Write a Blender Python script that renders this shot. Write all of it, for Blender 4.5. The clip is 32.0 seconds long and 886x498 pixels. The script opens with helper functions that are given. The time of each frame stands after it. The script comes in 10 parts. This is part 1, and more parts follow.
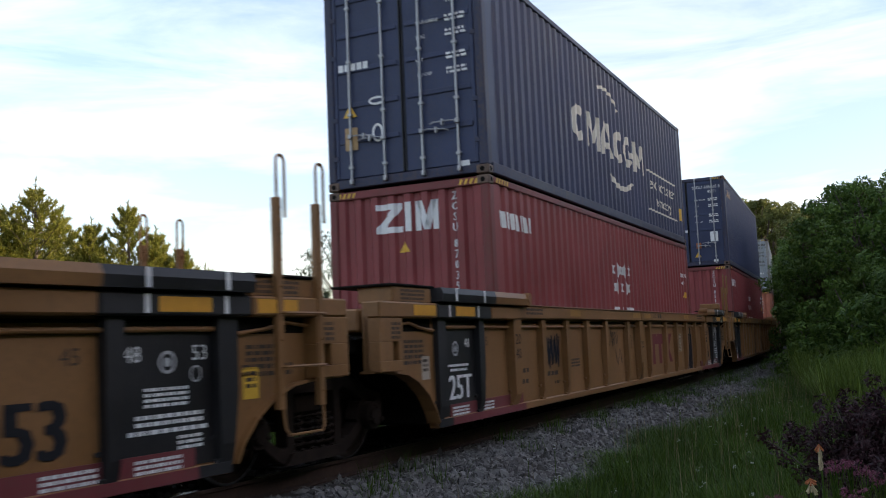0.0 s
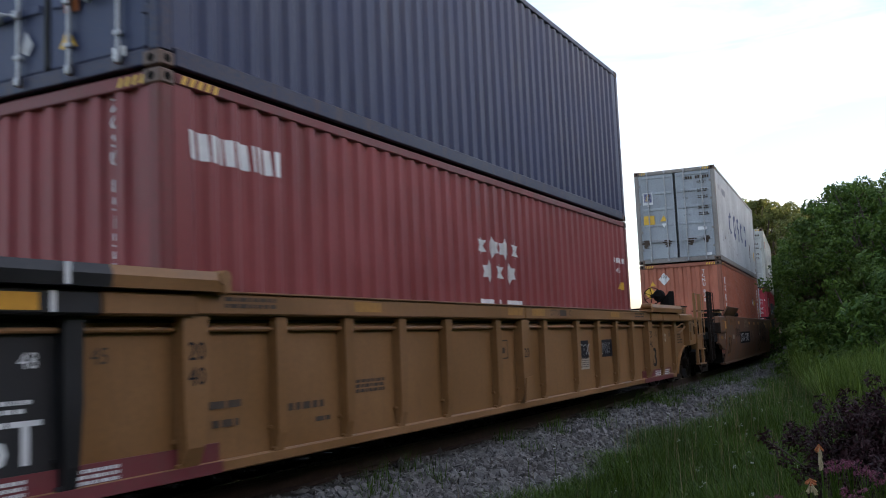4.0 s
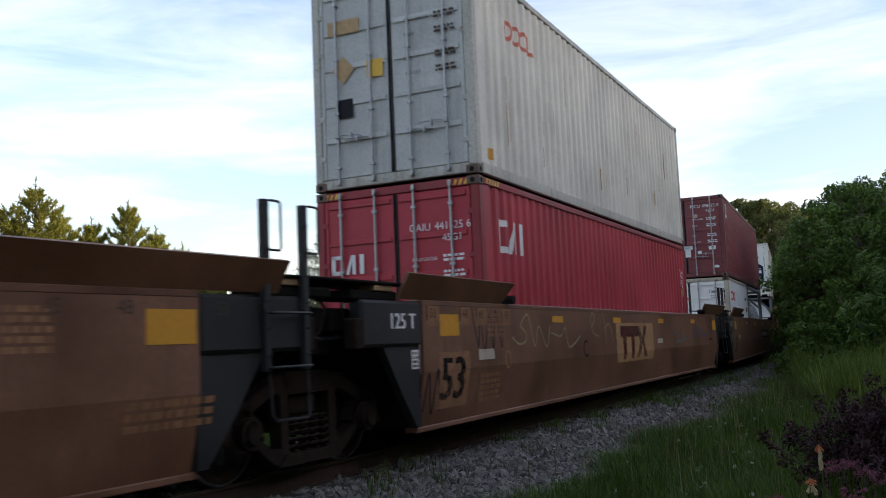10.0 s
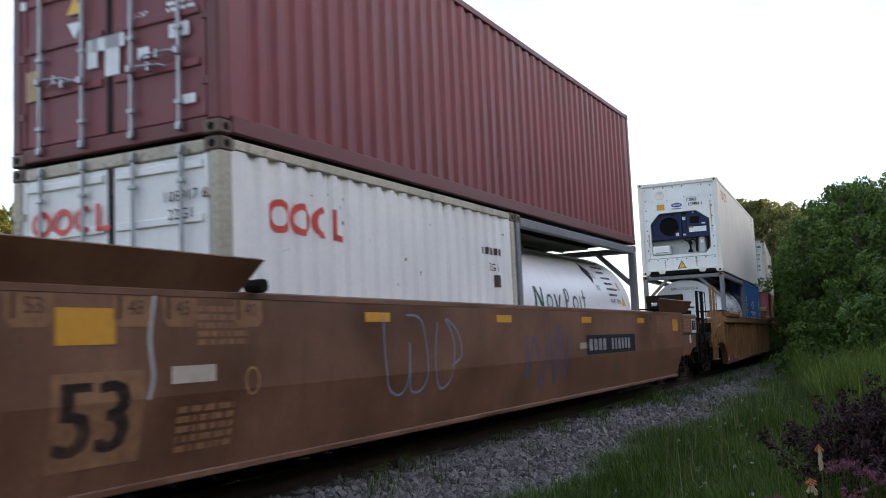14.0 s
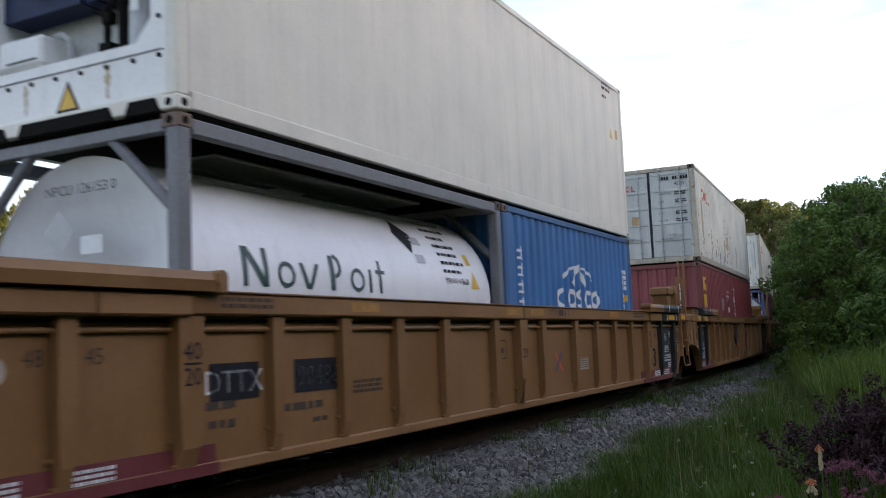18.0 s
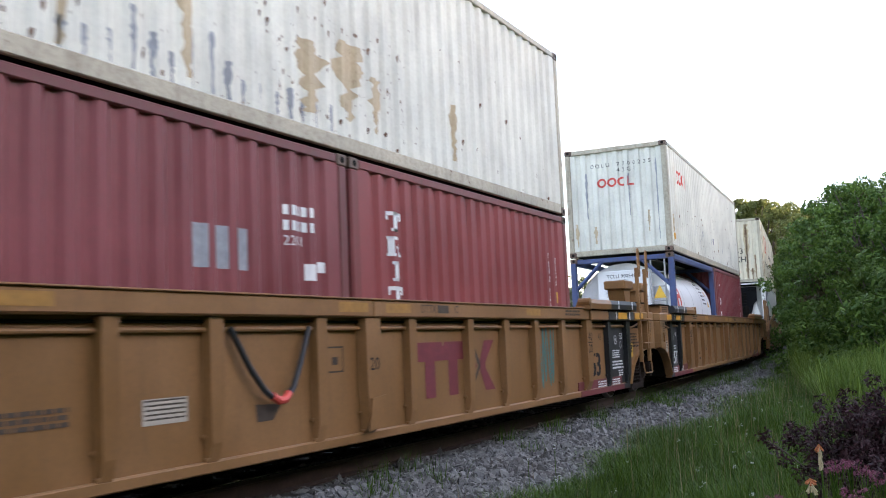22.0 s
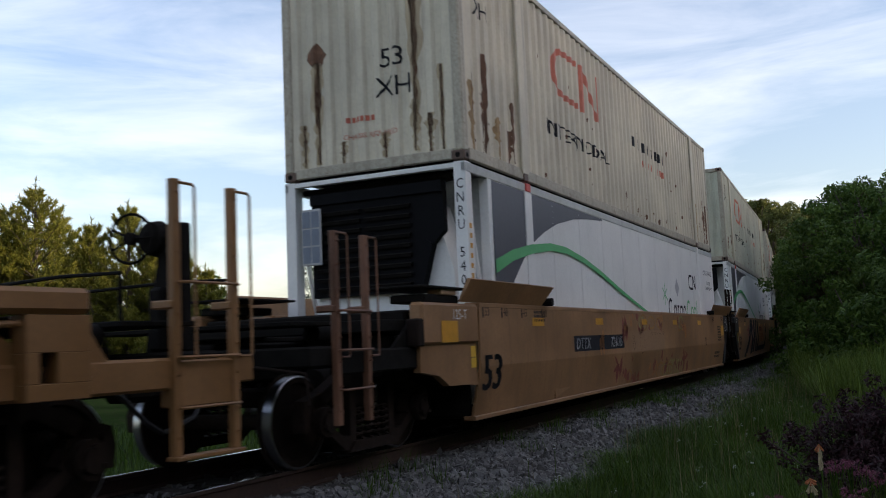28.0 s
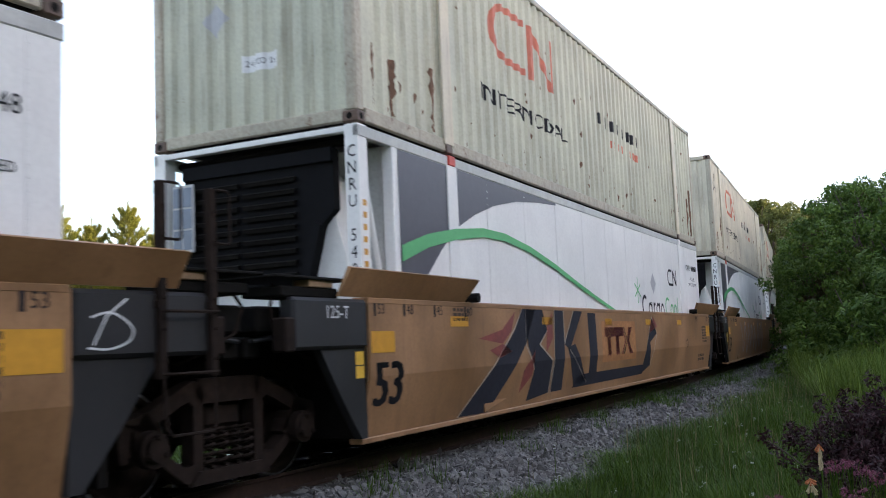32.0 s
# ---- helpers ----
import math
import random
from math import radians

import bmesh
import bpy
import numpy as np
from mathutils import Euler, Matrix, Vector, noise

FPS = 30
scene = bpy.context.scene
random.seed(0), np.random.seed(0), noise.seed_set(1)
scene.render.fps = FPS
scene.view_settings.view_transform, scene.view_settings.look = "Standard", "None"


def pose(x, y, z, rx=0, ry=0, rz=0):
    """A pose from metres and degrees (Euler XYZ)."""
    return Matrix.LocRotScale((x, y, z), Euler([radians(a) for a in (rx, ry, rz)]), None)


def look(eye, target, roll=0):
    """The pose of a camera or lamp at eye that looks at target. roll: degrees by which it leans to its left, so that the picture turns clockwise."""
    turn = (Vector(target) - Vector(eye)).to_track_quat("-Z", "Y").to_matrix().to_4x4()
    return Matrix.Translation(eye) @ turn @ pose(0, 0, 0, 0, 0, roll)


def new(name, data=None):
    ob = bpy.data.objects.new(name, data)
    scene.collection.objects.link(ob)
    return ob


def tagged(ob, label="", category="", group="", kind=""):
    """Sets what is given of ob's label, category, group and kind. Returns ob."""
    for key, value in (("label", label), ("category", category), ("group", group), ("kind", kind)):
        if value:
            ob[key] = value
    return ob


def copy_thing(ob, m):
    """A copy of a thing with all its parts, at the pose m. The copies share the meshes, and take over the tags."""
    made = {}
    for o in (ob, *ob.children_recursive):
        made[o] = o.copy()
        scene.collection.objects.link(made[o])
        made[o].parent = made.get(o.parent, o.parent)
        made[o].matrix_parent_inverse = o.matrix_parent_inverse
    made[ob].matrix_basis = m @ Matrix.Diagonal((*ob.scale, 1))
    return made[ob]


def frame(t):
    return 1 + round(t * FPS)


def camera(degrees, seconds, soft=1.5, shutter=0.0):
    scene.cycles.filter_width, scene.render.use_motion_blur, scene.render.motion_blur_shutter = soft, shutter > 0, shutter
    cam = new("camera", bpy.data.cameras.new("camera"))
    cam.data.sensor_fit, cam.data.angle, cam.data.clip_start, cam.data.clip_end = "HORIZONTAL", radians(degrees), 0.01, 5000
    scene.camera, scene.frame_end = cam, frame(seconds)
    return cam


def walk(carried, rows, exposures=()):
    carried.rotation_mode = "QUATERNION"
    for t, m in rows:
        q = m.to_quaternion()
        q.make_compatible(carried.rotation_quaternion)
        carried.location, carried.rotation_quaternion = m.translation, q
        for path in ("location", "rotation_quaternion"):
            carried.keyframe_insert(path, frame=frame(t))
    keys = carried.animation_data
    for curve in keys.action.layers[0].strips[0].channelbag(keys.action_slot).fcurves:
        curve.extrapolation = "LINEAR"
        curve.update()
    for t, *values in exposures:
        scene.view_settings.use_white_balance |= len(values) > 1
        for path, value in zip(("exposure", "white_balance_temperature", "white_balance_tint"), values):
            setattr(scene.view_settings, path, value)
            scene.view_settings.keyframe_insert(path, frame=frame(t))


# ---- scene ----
# The clip: a fixed camera beside a curving track; a double-stack container train passes.
cam = camera(50.51, 32.0, soft=1.0, shutter=0.25)
EYE = pose(6.3296, 0.0, 1.0684, 90 + 5.8224, 2.4437, 29.3484)
STOPS = [(0, 0.67), (0.5, 0.75), (1, 1.85), (1.5, 2.05), (2, 2.21), (2.5, 1.65), (3, 0.90), (3.5, 0.57), (4.5, 1.45), (5.5, 1.25), (6, 0.24), (6.5, 0.02), (7, 0.30), (7.5, 1.05), (8, 1.85), (9, 1.72), (9.5, 1.65), (10, 0.58), (10.5, 0.70), (11, 1.75), (12, 1.75), (12.5, 1.20), (13, 0.62), (13.5, 0.45), (14, 1.15), (14.5, 1.60), (15.5, 1.50), (16.5, 0.22), (17, 0.24), (17.5, 0.54), (18, 1.05), (18.5, 1.50), (19, 1.60), (20, 1.45), (20.5, 0.65), (21, 1.05), (21.5, 1.95), (22, 2.00), (23, 1.65), (23.5, 1.25), (24, 0.52), (24.5, 0.95), (25, 1.50), (25.5, 1.50), (26.5, 1.25), (27.5, 0.40), (28, 0.25), (28.5, 0.90), (29, 1.55), (30, 1.07), (31, 1.06), (32, 1.52)]
walk(cam, [(0, EYE), (32, EYE)], STOPS)

# ---- light ----
SUN_AZ, SUN_EL = 74.0, 9.0        # compass degrees from +y towards +x; height above the horizon
world = bpy.data.worlds.new("evening_sky")
scene.world = world
world.use_nodes = True
wn, wl = world.node_tree.nodes, world.node_tree.links
wn.clear()
w_out = wn.new("ShaderNodeOutputWorld")
w_bg = wn.new("ShaderNodeBackground")
w_bg.inputs["Strength"].default_value = 0.143
w_sky = wn.new("ShaderNodeTexSky")
w_sky.sky_type = 'NISHITA'
w_sky.sun_disc = False
w_sky.sun_elevation, w_sky.sun_rotation = radians(SUN_EL), radians(SUN_AZ)
w_sky.dust_density, w_sky.ozone_density = 1.6, 1.6
w_tc = wn.new("ShaderNodeTexCoord")
w_map = wn.new("ShaderNodeMapping")
w_map.inputs["Rotation"].default_value = (radians(8), radians(-5), radians(24))
w_map.inputs["Scale"].default_value = (1.5, 1.5, 8.5)
w_noise = wn.new("ShaderNodeTexNoise")
w_noise.inputs["Scale"].default_value, w_noise.inputs["Detail"].default_value = 2.0, 9.0
w_noise.inputs["Roughness"].default_value, w_noise.inputs["Distortion"].default_value = 0.58, 0.35
w_ramp = wn.new("ShaderNodeValToRGB")
w_ramp.color_ramp.elements[0].position, w_ramp.color_ramp.elements[1].position = 0.40, 0.68
w_mix = wn.new("ShaderNodeMixRGB")
w_lit = wn.new("ShaderNodeMixRGB")          # clouds: the sky behind them, brighter, and their own white
w_lit.blend_type = 'ADD'
w_lit.inputs["Fac"].default_value = 1.0
w_lit.inputs["Color2"].default_value = (4.3, 4.2, 3.8, 1)
w_gain = wn.new("ShaderNodeMixRGB")
w_gain.blend_type = 'MULTIPLY'
w_gain.inputs["Fac"].default_value = 1.0
w_gain.inputs["Color2"].default_value = (1.45, 1.3, 1.15, 1)
wl.new(w_sky.outputs["Color"], w_gain.inputs["Color1"])
wl.new(w_gain.outputs["Color"], w_lit.inputs["Color1"])
wl.new(w_lit.outputs["Color"], w_mix.inputs["Color2"])
wl.new(w_tc.outputs["Generated"], w_map.inputs["Vector"])
wl.new(w_map.outputs["Vector"], w_noise.inputs["Vector"])
wl.new(w_noise.outputs["Fac"], w_ramp.inputs["Fac"])
w_veil = wn.new("ShaderNodeMapRange")         # a thin veil everywhere, thicker in the streaks
w_veil.inputs["To Min"].default_value, w_veil.inputs["To Max"].default_value = 0.18, 0.75
wl.new(w_ramp.outputs["Color"], w_veil.inputs["Value"])
wl.new(w_veil.outputs["Result"], w_mix.inputs["Fac"])
w_tint = wn.new("ShaderNodeMixRGB")
w_tint.blend_type = 'MULTIPLY'
w_tint.inputs["Fac"].default_value = 1.0
w_tint.inputs["Color2"].default_value = (1.03, 1.0, 1.13, 1)
w_blue = wn.new("ShaderNodeMixRGB")         # the clear sky between the clouds
w_blue.blend_type = 'MULTIPLY'
w_blue.inputs["Fac"].default_value = 1.0
w_blue.inputs["Color2"].default_value = (1.72, 1.72, 1.72, 1)
wl.new(w_sky.outputs["Color"], w_blue.inputs["Color1"])
wl.new(w_blue.outputs["Color"], w_mix.inputs["Color1"])
wl.new(w_mix.outputs["Color"], w_tint.inputs["Color1"])
wl.new(w_tint.outputs["Color"], w_bg.inputs["Color"])
wl.new(w_bg.outputs["Background"], w_out.inputs["Surface"])
sun = new("sun", bpy.data.lights.new("sun", "SUN"))
sun.data.energy, sun.data.angle, sun.data.color = 5.0, radians(0.6), (1.0, 0.80, 0.50)
_a, _e = radians(SUN_AZ), radians(SUN_EL)
SUN_FROM = Vector((math.sin(_a) * math.cos(_e), math.cos(_a) * math.cos(_e), math.sin(_e)))
sun.matrix_world = look(SUN_FROM * 300, (0, 0, 0))


# ---- materials ----
def nodes_of(name):
    m = bpy.data.materials.new(name)
    m.use_nodes = True
    return m, m.node_tree.nodes, m.node_tree.links, m.node_tree.nodes["Principled BSDF"]


def noise_node(n, l, vec, scale, detail=4.0, rough=0.55):
    t = n.new("ShaderNodeTexNoise")
    t.inputs["Scale"].default_value, t.inputs["Detail"].default_value, t.inputs["Roughness"].default_value = scale, detail, rough
    l.new(vec, t.inputs["Vector"])
    return t.outputs["Fac"]


def ramp_node(n, l, fac, lo, hi, a=(0, 0, 0), b=(1, 1, 1)):
    r = n.new("ShaderNodeValToRGB")
    r.color_ramp.elements[0].position, r.color_ramp.elements[1].position = lo, hi
    r.color_ramp.elements[0].color, r.color_ramp.elements[1].color = (*a, 1), (*b, 1)
    l.new(fac, r.inputs["Fac"])
    return r.outputs["Color"]


def mix_node(n, l, fac, a, b, kind='MIX'):
    m = n.new("ShaderNodeMixRGB")
    m.blend_type = kind
    for slot, v in (("Fac", fac), ("Color1", a), ("Color2", b)):
        if isinstance(v, (int, float)):
            m.inputs[slot].default_value = v
        elif isinstance(v, tuple):
            m.inputs[slot].default_value = (*v, 1)
        else:
            l.new(v, m.inputs[slot])
    return m.outputs["Color"]


def bump_node(n, l, bsdf, height, strength=0.2, dist=0.01):
    b = n.new("ShaderNodeBump")
    b.inputs["Strength"].default_value, b.inputs["Distance"].default_value = strength, dist
    l.new(height, b.inputs["Height"])
    l.new(b.outputs["Normal"], bsdf.inputs["Normal"])


def coords(n, l, stretch=(1, 1, 1), kind="Object", jitter=True):
    """Object space, shifted for each object by its random number."""
    tc = n.new("ShaderNodeTexCoord")
    mp = n.new("ShaderNodeMapping")
    mp.inputs["Scale"].default_value = stretch
    l.new(tc.outputs[kind], mp.inputs["Vector"])
    if jitter:
        info = n.new("ShaderNodeObjectInfo")
        cx = n.new("ShaderNodeCombineXYZ")
        mu = n.new("ShaderNodeMath")
        mu.operation = 'MULTIPLY'
        mu.inputs[1].default_value = 37.0
        l.new(info.outputs["Random"], mu.inputs[0])
        for k in "XYZ":
            l.new(mu.outputs[0], cx.inputs[k])
        l.new(cx.outputs[0], mp.inputs["Location"])
    return mp.outputs["Vector"]


def painted(name, base, dirt=(0.10, 0.07, 0.05), rust=0.35, grime=0.35, rough=0.5, fade=0.12, streak=0.4):
    """Weathered paint on steel: fading at a large scale, vertical run-down streaks, rust spots, fine grime."""
    m, n, l, p = nodes_of(name)
    SPEC[name] = (base, rust, grime)
    v = coords(n, l)
    vs = coords(n, l, (2.2, 2.2, 0.22))
    big = noise_node(n, l, v, 0.9, 5)
    fine = noise_node(n, l, v, 26, 6, 0.65)
    run = noise_node(n, l, vs, 3.2, 6, 0.7)
    spot = noise_node(n, l, v, 5.5, 9, 0.72)
    pale = tuple(min(1, c * (1 + fade) + fade * 0.12) for c in base)
    dark = tuple(c * (1 - fade * 1.6) for c in base)
    c = mix_node(n, l, ramp_node(n, l, big, 0.3, 0.7), dark, pale)
    g = n.new("ShaderNodeMath"); g.operation = 'MULTIPLY'; g.inputs[1].default_value = streak
    l.new(ramp_node(n, l, run, 0.52, 0.78), g.inputs[0])
    c = mix_node(n, l, g.outputs[0], c, dirt)
    f = n.new("ShaderNodeMath"); f.operation = 'MULTIPLY'; f.inputs[1].default_value = grime
    l.new(ramp_node(n, l, fine, 0.42, 0.75), f.inputs[0])
    c = mix_node(n, l, f.outputs[0], c, dirt)
    r = n.new("ShaderNodeMath"); r.operation = 'MULTIPLY'; r.inputs[1].default_value = min(1, rust * 2)
    rmask = ramp_node(n, l, spot, 0.735 - rust * 0.16, 0.79 - rust * 0.13)
    l.new(rmask, r.inputs[0])
    c = mix_node(n, l, r.outputs[0], c, (0.13, 0.05, 0.022))
    l.new(c, p.inputs["Base Color"])
    rr = ramp_node(n, l, big, 0.2, 0.8, (rough - 0.1,) * 3, (rough + 0.15,) * 3)
    l.new(rr, p.inputs["Roughness"])
    p.inputs["Specular IOR Level"].default_value = 0.35
    bump_node(n, l, p, fine, 0.12, 0.004)
    return m


SPEC, WORN = {}, {}


def worn(mat):
    """The same paint, knocked and rusted, for rails, posts and castings."""
    if mat.name not in SPEC:
        return mat
    if mat.name not in WORN:
        base, r, g = SPEC[mat.name]
        WORN[mat.name] = painted(mat.name + "_knocked", tuple(c * 0.72 for c in base), (0.10, 0.058, 0.036), rust=min(0.85, r + 0.5), grime=min(0.65, g + 0.3), streak=0.65)
    return WORN[mat.name]


def plain(name, base, rough=0.6, metal=0.0, var=0.15, scale=14.0, bump=0.1, spec=0.5):
    m, n, l, p = nodes_of(name)
    v = coords(n, l)
    a = noise_node(n, l, v, scale, 6, 0.65)
    b = noise_node(n, l, v, scale * 0.12, 3)
    c = mix_node(n, l, ramp_node(n, l, a, 0.3, 0.7), tuple(x * (1 - var) for x in base), tuple(min(1, x * (1 + var)) for x in base))
    c = mix_node(n, l, ramp_node(n, l, b, 0.35, 0.75, (0, 0, 0), (var * 2,) * 3), c, tuple(x * 0.55 for x in base))
    l.new(c, p.inputs["Base Color"])
    p.inputs["Roughness"].default_value, p.inputs["Metallic"].default_value = rough, metal
    p.inputs["Specular IOR Level"].default_value = spec
    bump_node(n, l, p, a, bump, 0.006)
    return m


def leafy(name, a, b, rough=0.6, trans=0.25):
    """Leaves: the colour changes from leaf to leaf and through the crown."""
    m, n, l, p = nodes_of(name)
    v = coords(n, l, jitter=False)
    geo = n.new("ShaderNodeNewGeometry")
    c1 = mix_node(n, l, geo.outputs["Random Per Island"], a, b)
    big = noise_node(n, l, v, 0.7, 3)
    c = mix_node(n, l, ramp_node(n, l, big, 0.35, 0.7, (0, 0, 0), (0.55,) * 3), c1, tuple(x * 0.55 for x in a))
    l.new(c, p.inputs["Base Color"])
    p.inputs["Roughness"].default_value = rough
    p.inputs["Specular IOR Level"].default_value = 0.25
    tr = n.new("ShaderNodeBsdfTranslucent")
    l.new(c, tr.inputs["Color"])
    mx = n.new("ShaderNodeMixShader")
    mx.inputs[0].default_value = trans
    l.new(p.outputs[0], mx.inputs[1]); l.new(tr.outputs[0], mx.inputs[2])
    l.new(mx.outputs[0], n["Material Output"].inputs["Surface"])
    return m


M = {}
M["blue"] = painted("navy_paint", (0.025, 0.038, 0.092), rust=0.12, grime=0.2, streak=0.15)
M["zim"] = painted("oxide_red_paint", (0.24, 0.042, 0.042), rust=0.12, grime=0.18, streak=0.18)
M["maroon"] = painted("maroon_paint", (0.20, 0.042, 0.046), rust=0.12, grime=0.2, streak=0.15)
M["orange"] = painted("faded_orange_red_paint", (0.44, 0.14, 0.080), rust=0.1, grime=0.15, streak=0.2)
M["red"] = painted("bright_red_paint", (0.40, 0.030, 0.048), rust=0.08, grime=0.12, streak=0.12)
M["grey"] = painted("pale_grey_paint", (0.56, 0.58, 0.57), rust=0.22, grime=0.22, streak=0.3)
M["cream"] = painted("cream_white_paint", (0.68, 0.67, 0.58), rust=0.3, grime=0.15, streak=0.25)
# White greyed down to carry the shade of door ends and recesses.
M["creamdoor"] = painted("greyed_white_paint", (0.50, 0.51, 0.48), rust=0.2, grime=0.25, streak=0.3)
M["white"] = painted("clean_white_paint", (0.80, 0.79, 0.75), rust=0.08, grime=0.1, streak=0.1, fade=0.05)
M["reefer"] = painted("ivory_reefer_paint", (0.72, 0.68, 0.58), rust=0.1, grime=0.1, streak=0.12, fade=0.06)
M["oldwhite"] = painted("rust_stained_white_paint", (0.63, 0.57, 0.43), (0.16, 0.09, 0.05), rust=0.42, grime=0.15, streak=0.42)
M["cosco"] = painted("bright_blue_paint", (0.035, 0.15, 0.36), rust=0.1, grime=0.15, streak=0.12)
M["tank"] = painted("tank_white_gloss", (0.78, 0.78, 0.78), rust=0.03, grime=0.08, streak=0.12, rough=0.35, fade=0.04)
M["tankframe"] = painted("tank_frame_grey_paint", (0.17, 0.175, 0.185), (0.09, 0.06, 0.04), rust=0.42, grime=0.4, streak=0.5)
M["tankblue"] = painted("tank_frame_blue_paint", (0.045, 0.075, 0.19), (0.10, 0.055, 0.03), rust=0.45, grime=0.35, streak=0.5)
M["wyellow"] = painted("weathered_yellow_car_paint", (0.240, 0.114, 0.035), (0.11, 0.06, 0.03), rust=0.15, grime=0.3, streak=0.3)
M["wbrown"] = painted("rust_brown_car_paint", (0.160, 0.062, 0.024), (0.07, 0.035, 0.022), rust=0.3, grime=0.35, streak=0.5, fade=0.3)
M["wtan"] = painted("tan_car_paint", (0.30, 0.152, 0.058), (0.10, 0.05, 0.028), rust=0.3, grime=0.28, streak=0.4, fade=0.25)
M["wblack"] = painted("black_panel_paint", (0.011, 0.011, 0.012), (0.035, 0.027, 0.022), rust=0.12, grime=0.25)
M["wred"] = painted("red_stripe_paint", (0.16, 0.025, 0.03), rust=0.1)
M["castrust"] = painted("rusted_steel_casting", (0.115, 0.066, 0.042), (0.05, 0.03, 0.02), rust=0.5, grime=0.5, streak=0.4, fade=0.3)
# Near-black steel; also stands in for the shade inside holes and gaps.
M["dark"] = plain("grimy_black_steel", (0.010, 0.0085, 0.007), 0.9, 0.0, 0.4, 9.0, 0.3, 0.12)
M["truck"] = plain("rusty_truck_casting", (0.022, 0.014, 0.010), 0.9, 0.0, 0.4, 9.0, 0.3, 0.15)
M["tread"] = plain("polished_wheel_steel", (0.35, 0.35, 0.36), 0.28, 1.0, 0.1)
M["railtop"] = plain("polished_rail_head", (0.55, 0.55, 0.56), 0.2, 1.0, 0.08)
M["rail"] = plain("rusty_rail", (0.05, 0.027, 0.018), 0.8, 0.2, 0.3)
M["tie"] = plain("creosoted_timber", (0.032, 0.024, 0.019), 0.9, 0, 0.35, 9, 0.4)
M["galv"] = plain("galvanised_steel", (0.38, 0.38, 0.38), 0.45, 0.6, 0.15)
M["rubber"] = plain("black_rubber", (0.015, 0.015, 0.016), 0.6)
M["w"] = plain("white_marking_paint", (0.74, 0.74, 0.72), 0.55, 0, 0.08)
M["cw"] = plain("cream_white_lettering", (0.62, 0.59, 0.50), 0.6, 0, 0.12)
M["k"] = plain("black_marking_paint", (0.018, 0.018, 0.021), 0.7, 0, 0.1, 14, 0.1, 0.15)
M["dim"] = plain("faded_dark_marking", (0.075, 0.055, 0.042), 0.7, 0, 0.15, 14, 0.1, 0.2)
M["r"] = plain("red_marking_paint", (0.60, 0.07, 0.05), 0.55, 0, 0.1)
M["y"] = plain("yellow_marking_paint", (0.70, 0.42, 0.04), 0.55, 0, 0.1)
M["reflect"] = plain("orange_reflector", (0.62, 0.30, 0.03), 0.4, 0, 0.1)
M["reflect_worn"] = plain("worn_amber_reflector", (0.36, 0.175, 0.03), 0.5, 0, 0.25)
M["seam"] = plain("dark_weld_seam", (0.06, 0.03, 0.018), 0.8, 0, 0.3)
M["timber"] = plain("raw_packing_timber", (0.33, 0.21, 0.11), 0.8, 0, 0.25)
M["pale"] = plain("faded_pale_marking", (0.45, 0.38, 0.30), 0.6, 0, 0.12)
M["bluem"] = plain("blue_marking_paint", (0.04, 0.06, 0.25), 0.5, 0, 0.1)
M["navy"] = plain("slate_marking_paint", (0.07, 0.09, 0.17), 0.5, 0, 0.1)
M["cyan"] = plain("cyan_spray_paint", (0.07, 0.20, 0.19), 0.6, 0, 0.15)
M["green"] = plain("green_stripe_paint", (0.10, 0.42, 0.15), 0.5, 0, 0.06)
M["charcoal"] = plain("charcoal_livery_paint", (0.075, 0.07, 0.085), 0.45, 0, 0.08)
M["silver"] = plain("silver_label", (0.42, 0.42, 0.42), 0.45, 0.0, 0.1)
M["maroonm"] = plain("maroon_marking_paint", (0.17, 0.022, 0.03), 0.75, 0, 0.2)
M["tanm"] = plain("tan_patch_paint", (0.42, 0.27, 0.12), 0.6, 0, 0.2)
M["fannavy2"] = plain("blue_grey_solar_cell", (0.10, 0.13, 0.19), 0.3, 0, 0.1)
M["grille"] = plain("black_grille_plastic", (0.006, 0.006, 0.007), 0.8, 0, 0.15, 14, 0.1, 0.1)
M["bark"] = plain("grey_brown_bark", (0.10, 0.08, 0.065), 0.9, 0, 0.35, 18, 0.6)
M["leaf"] = leafy("broadleaf_foliage", (0.034, 0.078, 0.010), (0.120, 0.190, 0.028))
M["leafmid"] = leafy("fresh_green_foliage", (0.055, 0.10, 0.014), (0.15, 0.21, 0.034))
M["leaf2"] = leafy("grey_green_foliage", (0.035, 0.05, 0.025), (0.07, 0.085, 0.045))
M["leafdark"] = leafy("red_brown_foliage", (0.05, 0.045, 0.02), (0.10, 0.075, 0.035))
# Yellower leaves: the low sun's warmth is put into the colour.
M["leafsun"] = leafy("sunlit_yellow_foliage", (0.09, 0.11, 0.025), (0.15, 0.16, 0.045))
M["pine"] = leafy("pine_needles", (0.12, 0.14, 0.020), (0.27, 0.25, 0.045))
M["weed"] = leafy("tall_light_weeds", (0.075, 0.13, 0.016), (0.16, 0.22, 0.035))
M["grass"] = leafy("grass_blades", (0.024, 0.060, 0.005), (0.088, 0.145, 0.011))
M["drygrass"] = leafy("dry_grass_heads", (0.20, 0.16, 0.08), (0.32, 0.26, 0.14))
M["purple"] = leafy("purple_barberry_leaves", (0.016, 0.006, 0.008), (0.050, 0.015, 0.018), trans=0.1)
M["pink"] = leafy("pink_flower_heads", (0.16, 0.045, 0.075), (0.26, 0.09, 0.13))
M["petal"] = leafy("orange_petals", (0.42, 0.12, 0.045), (0.50, 0.20, 0.08))
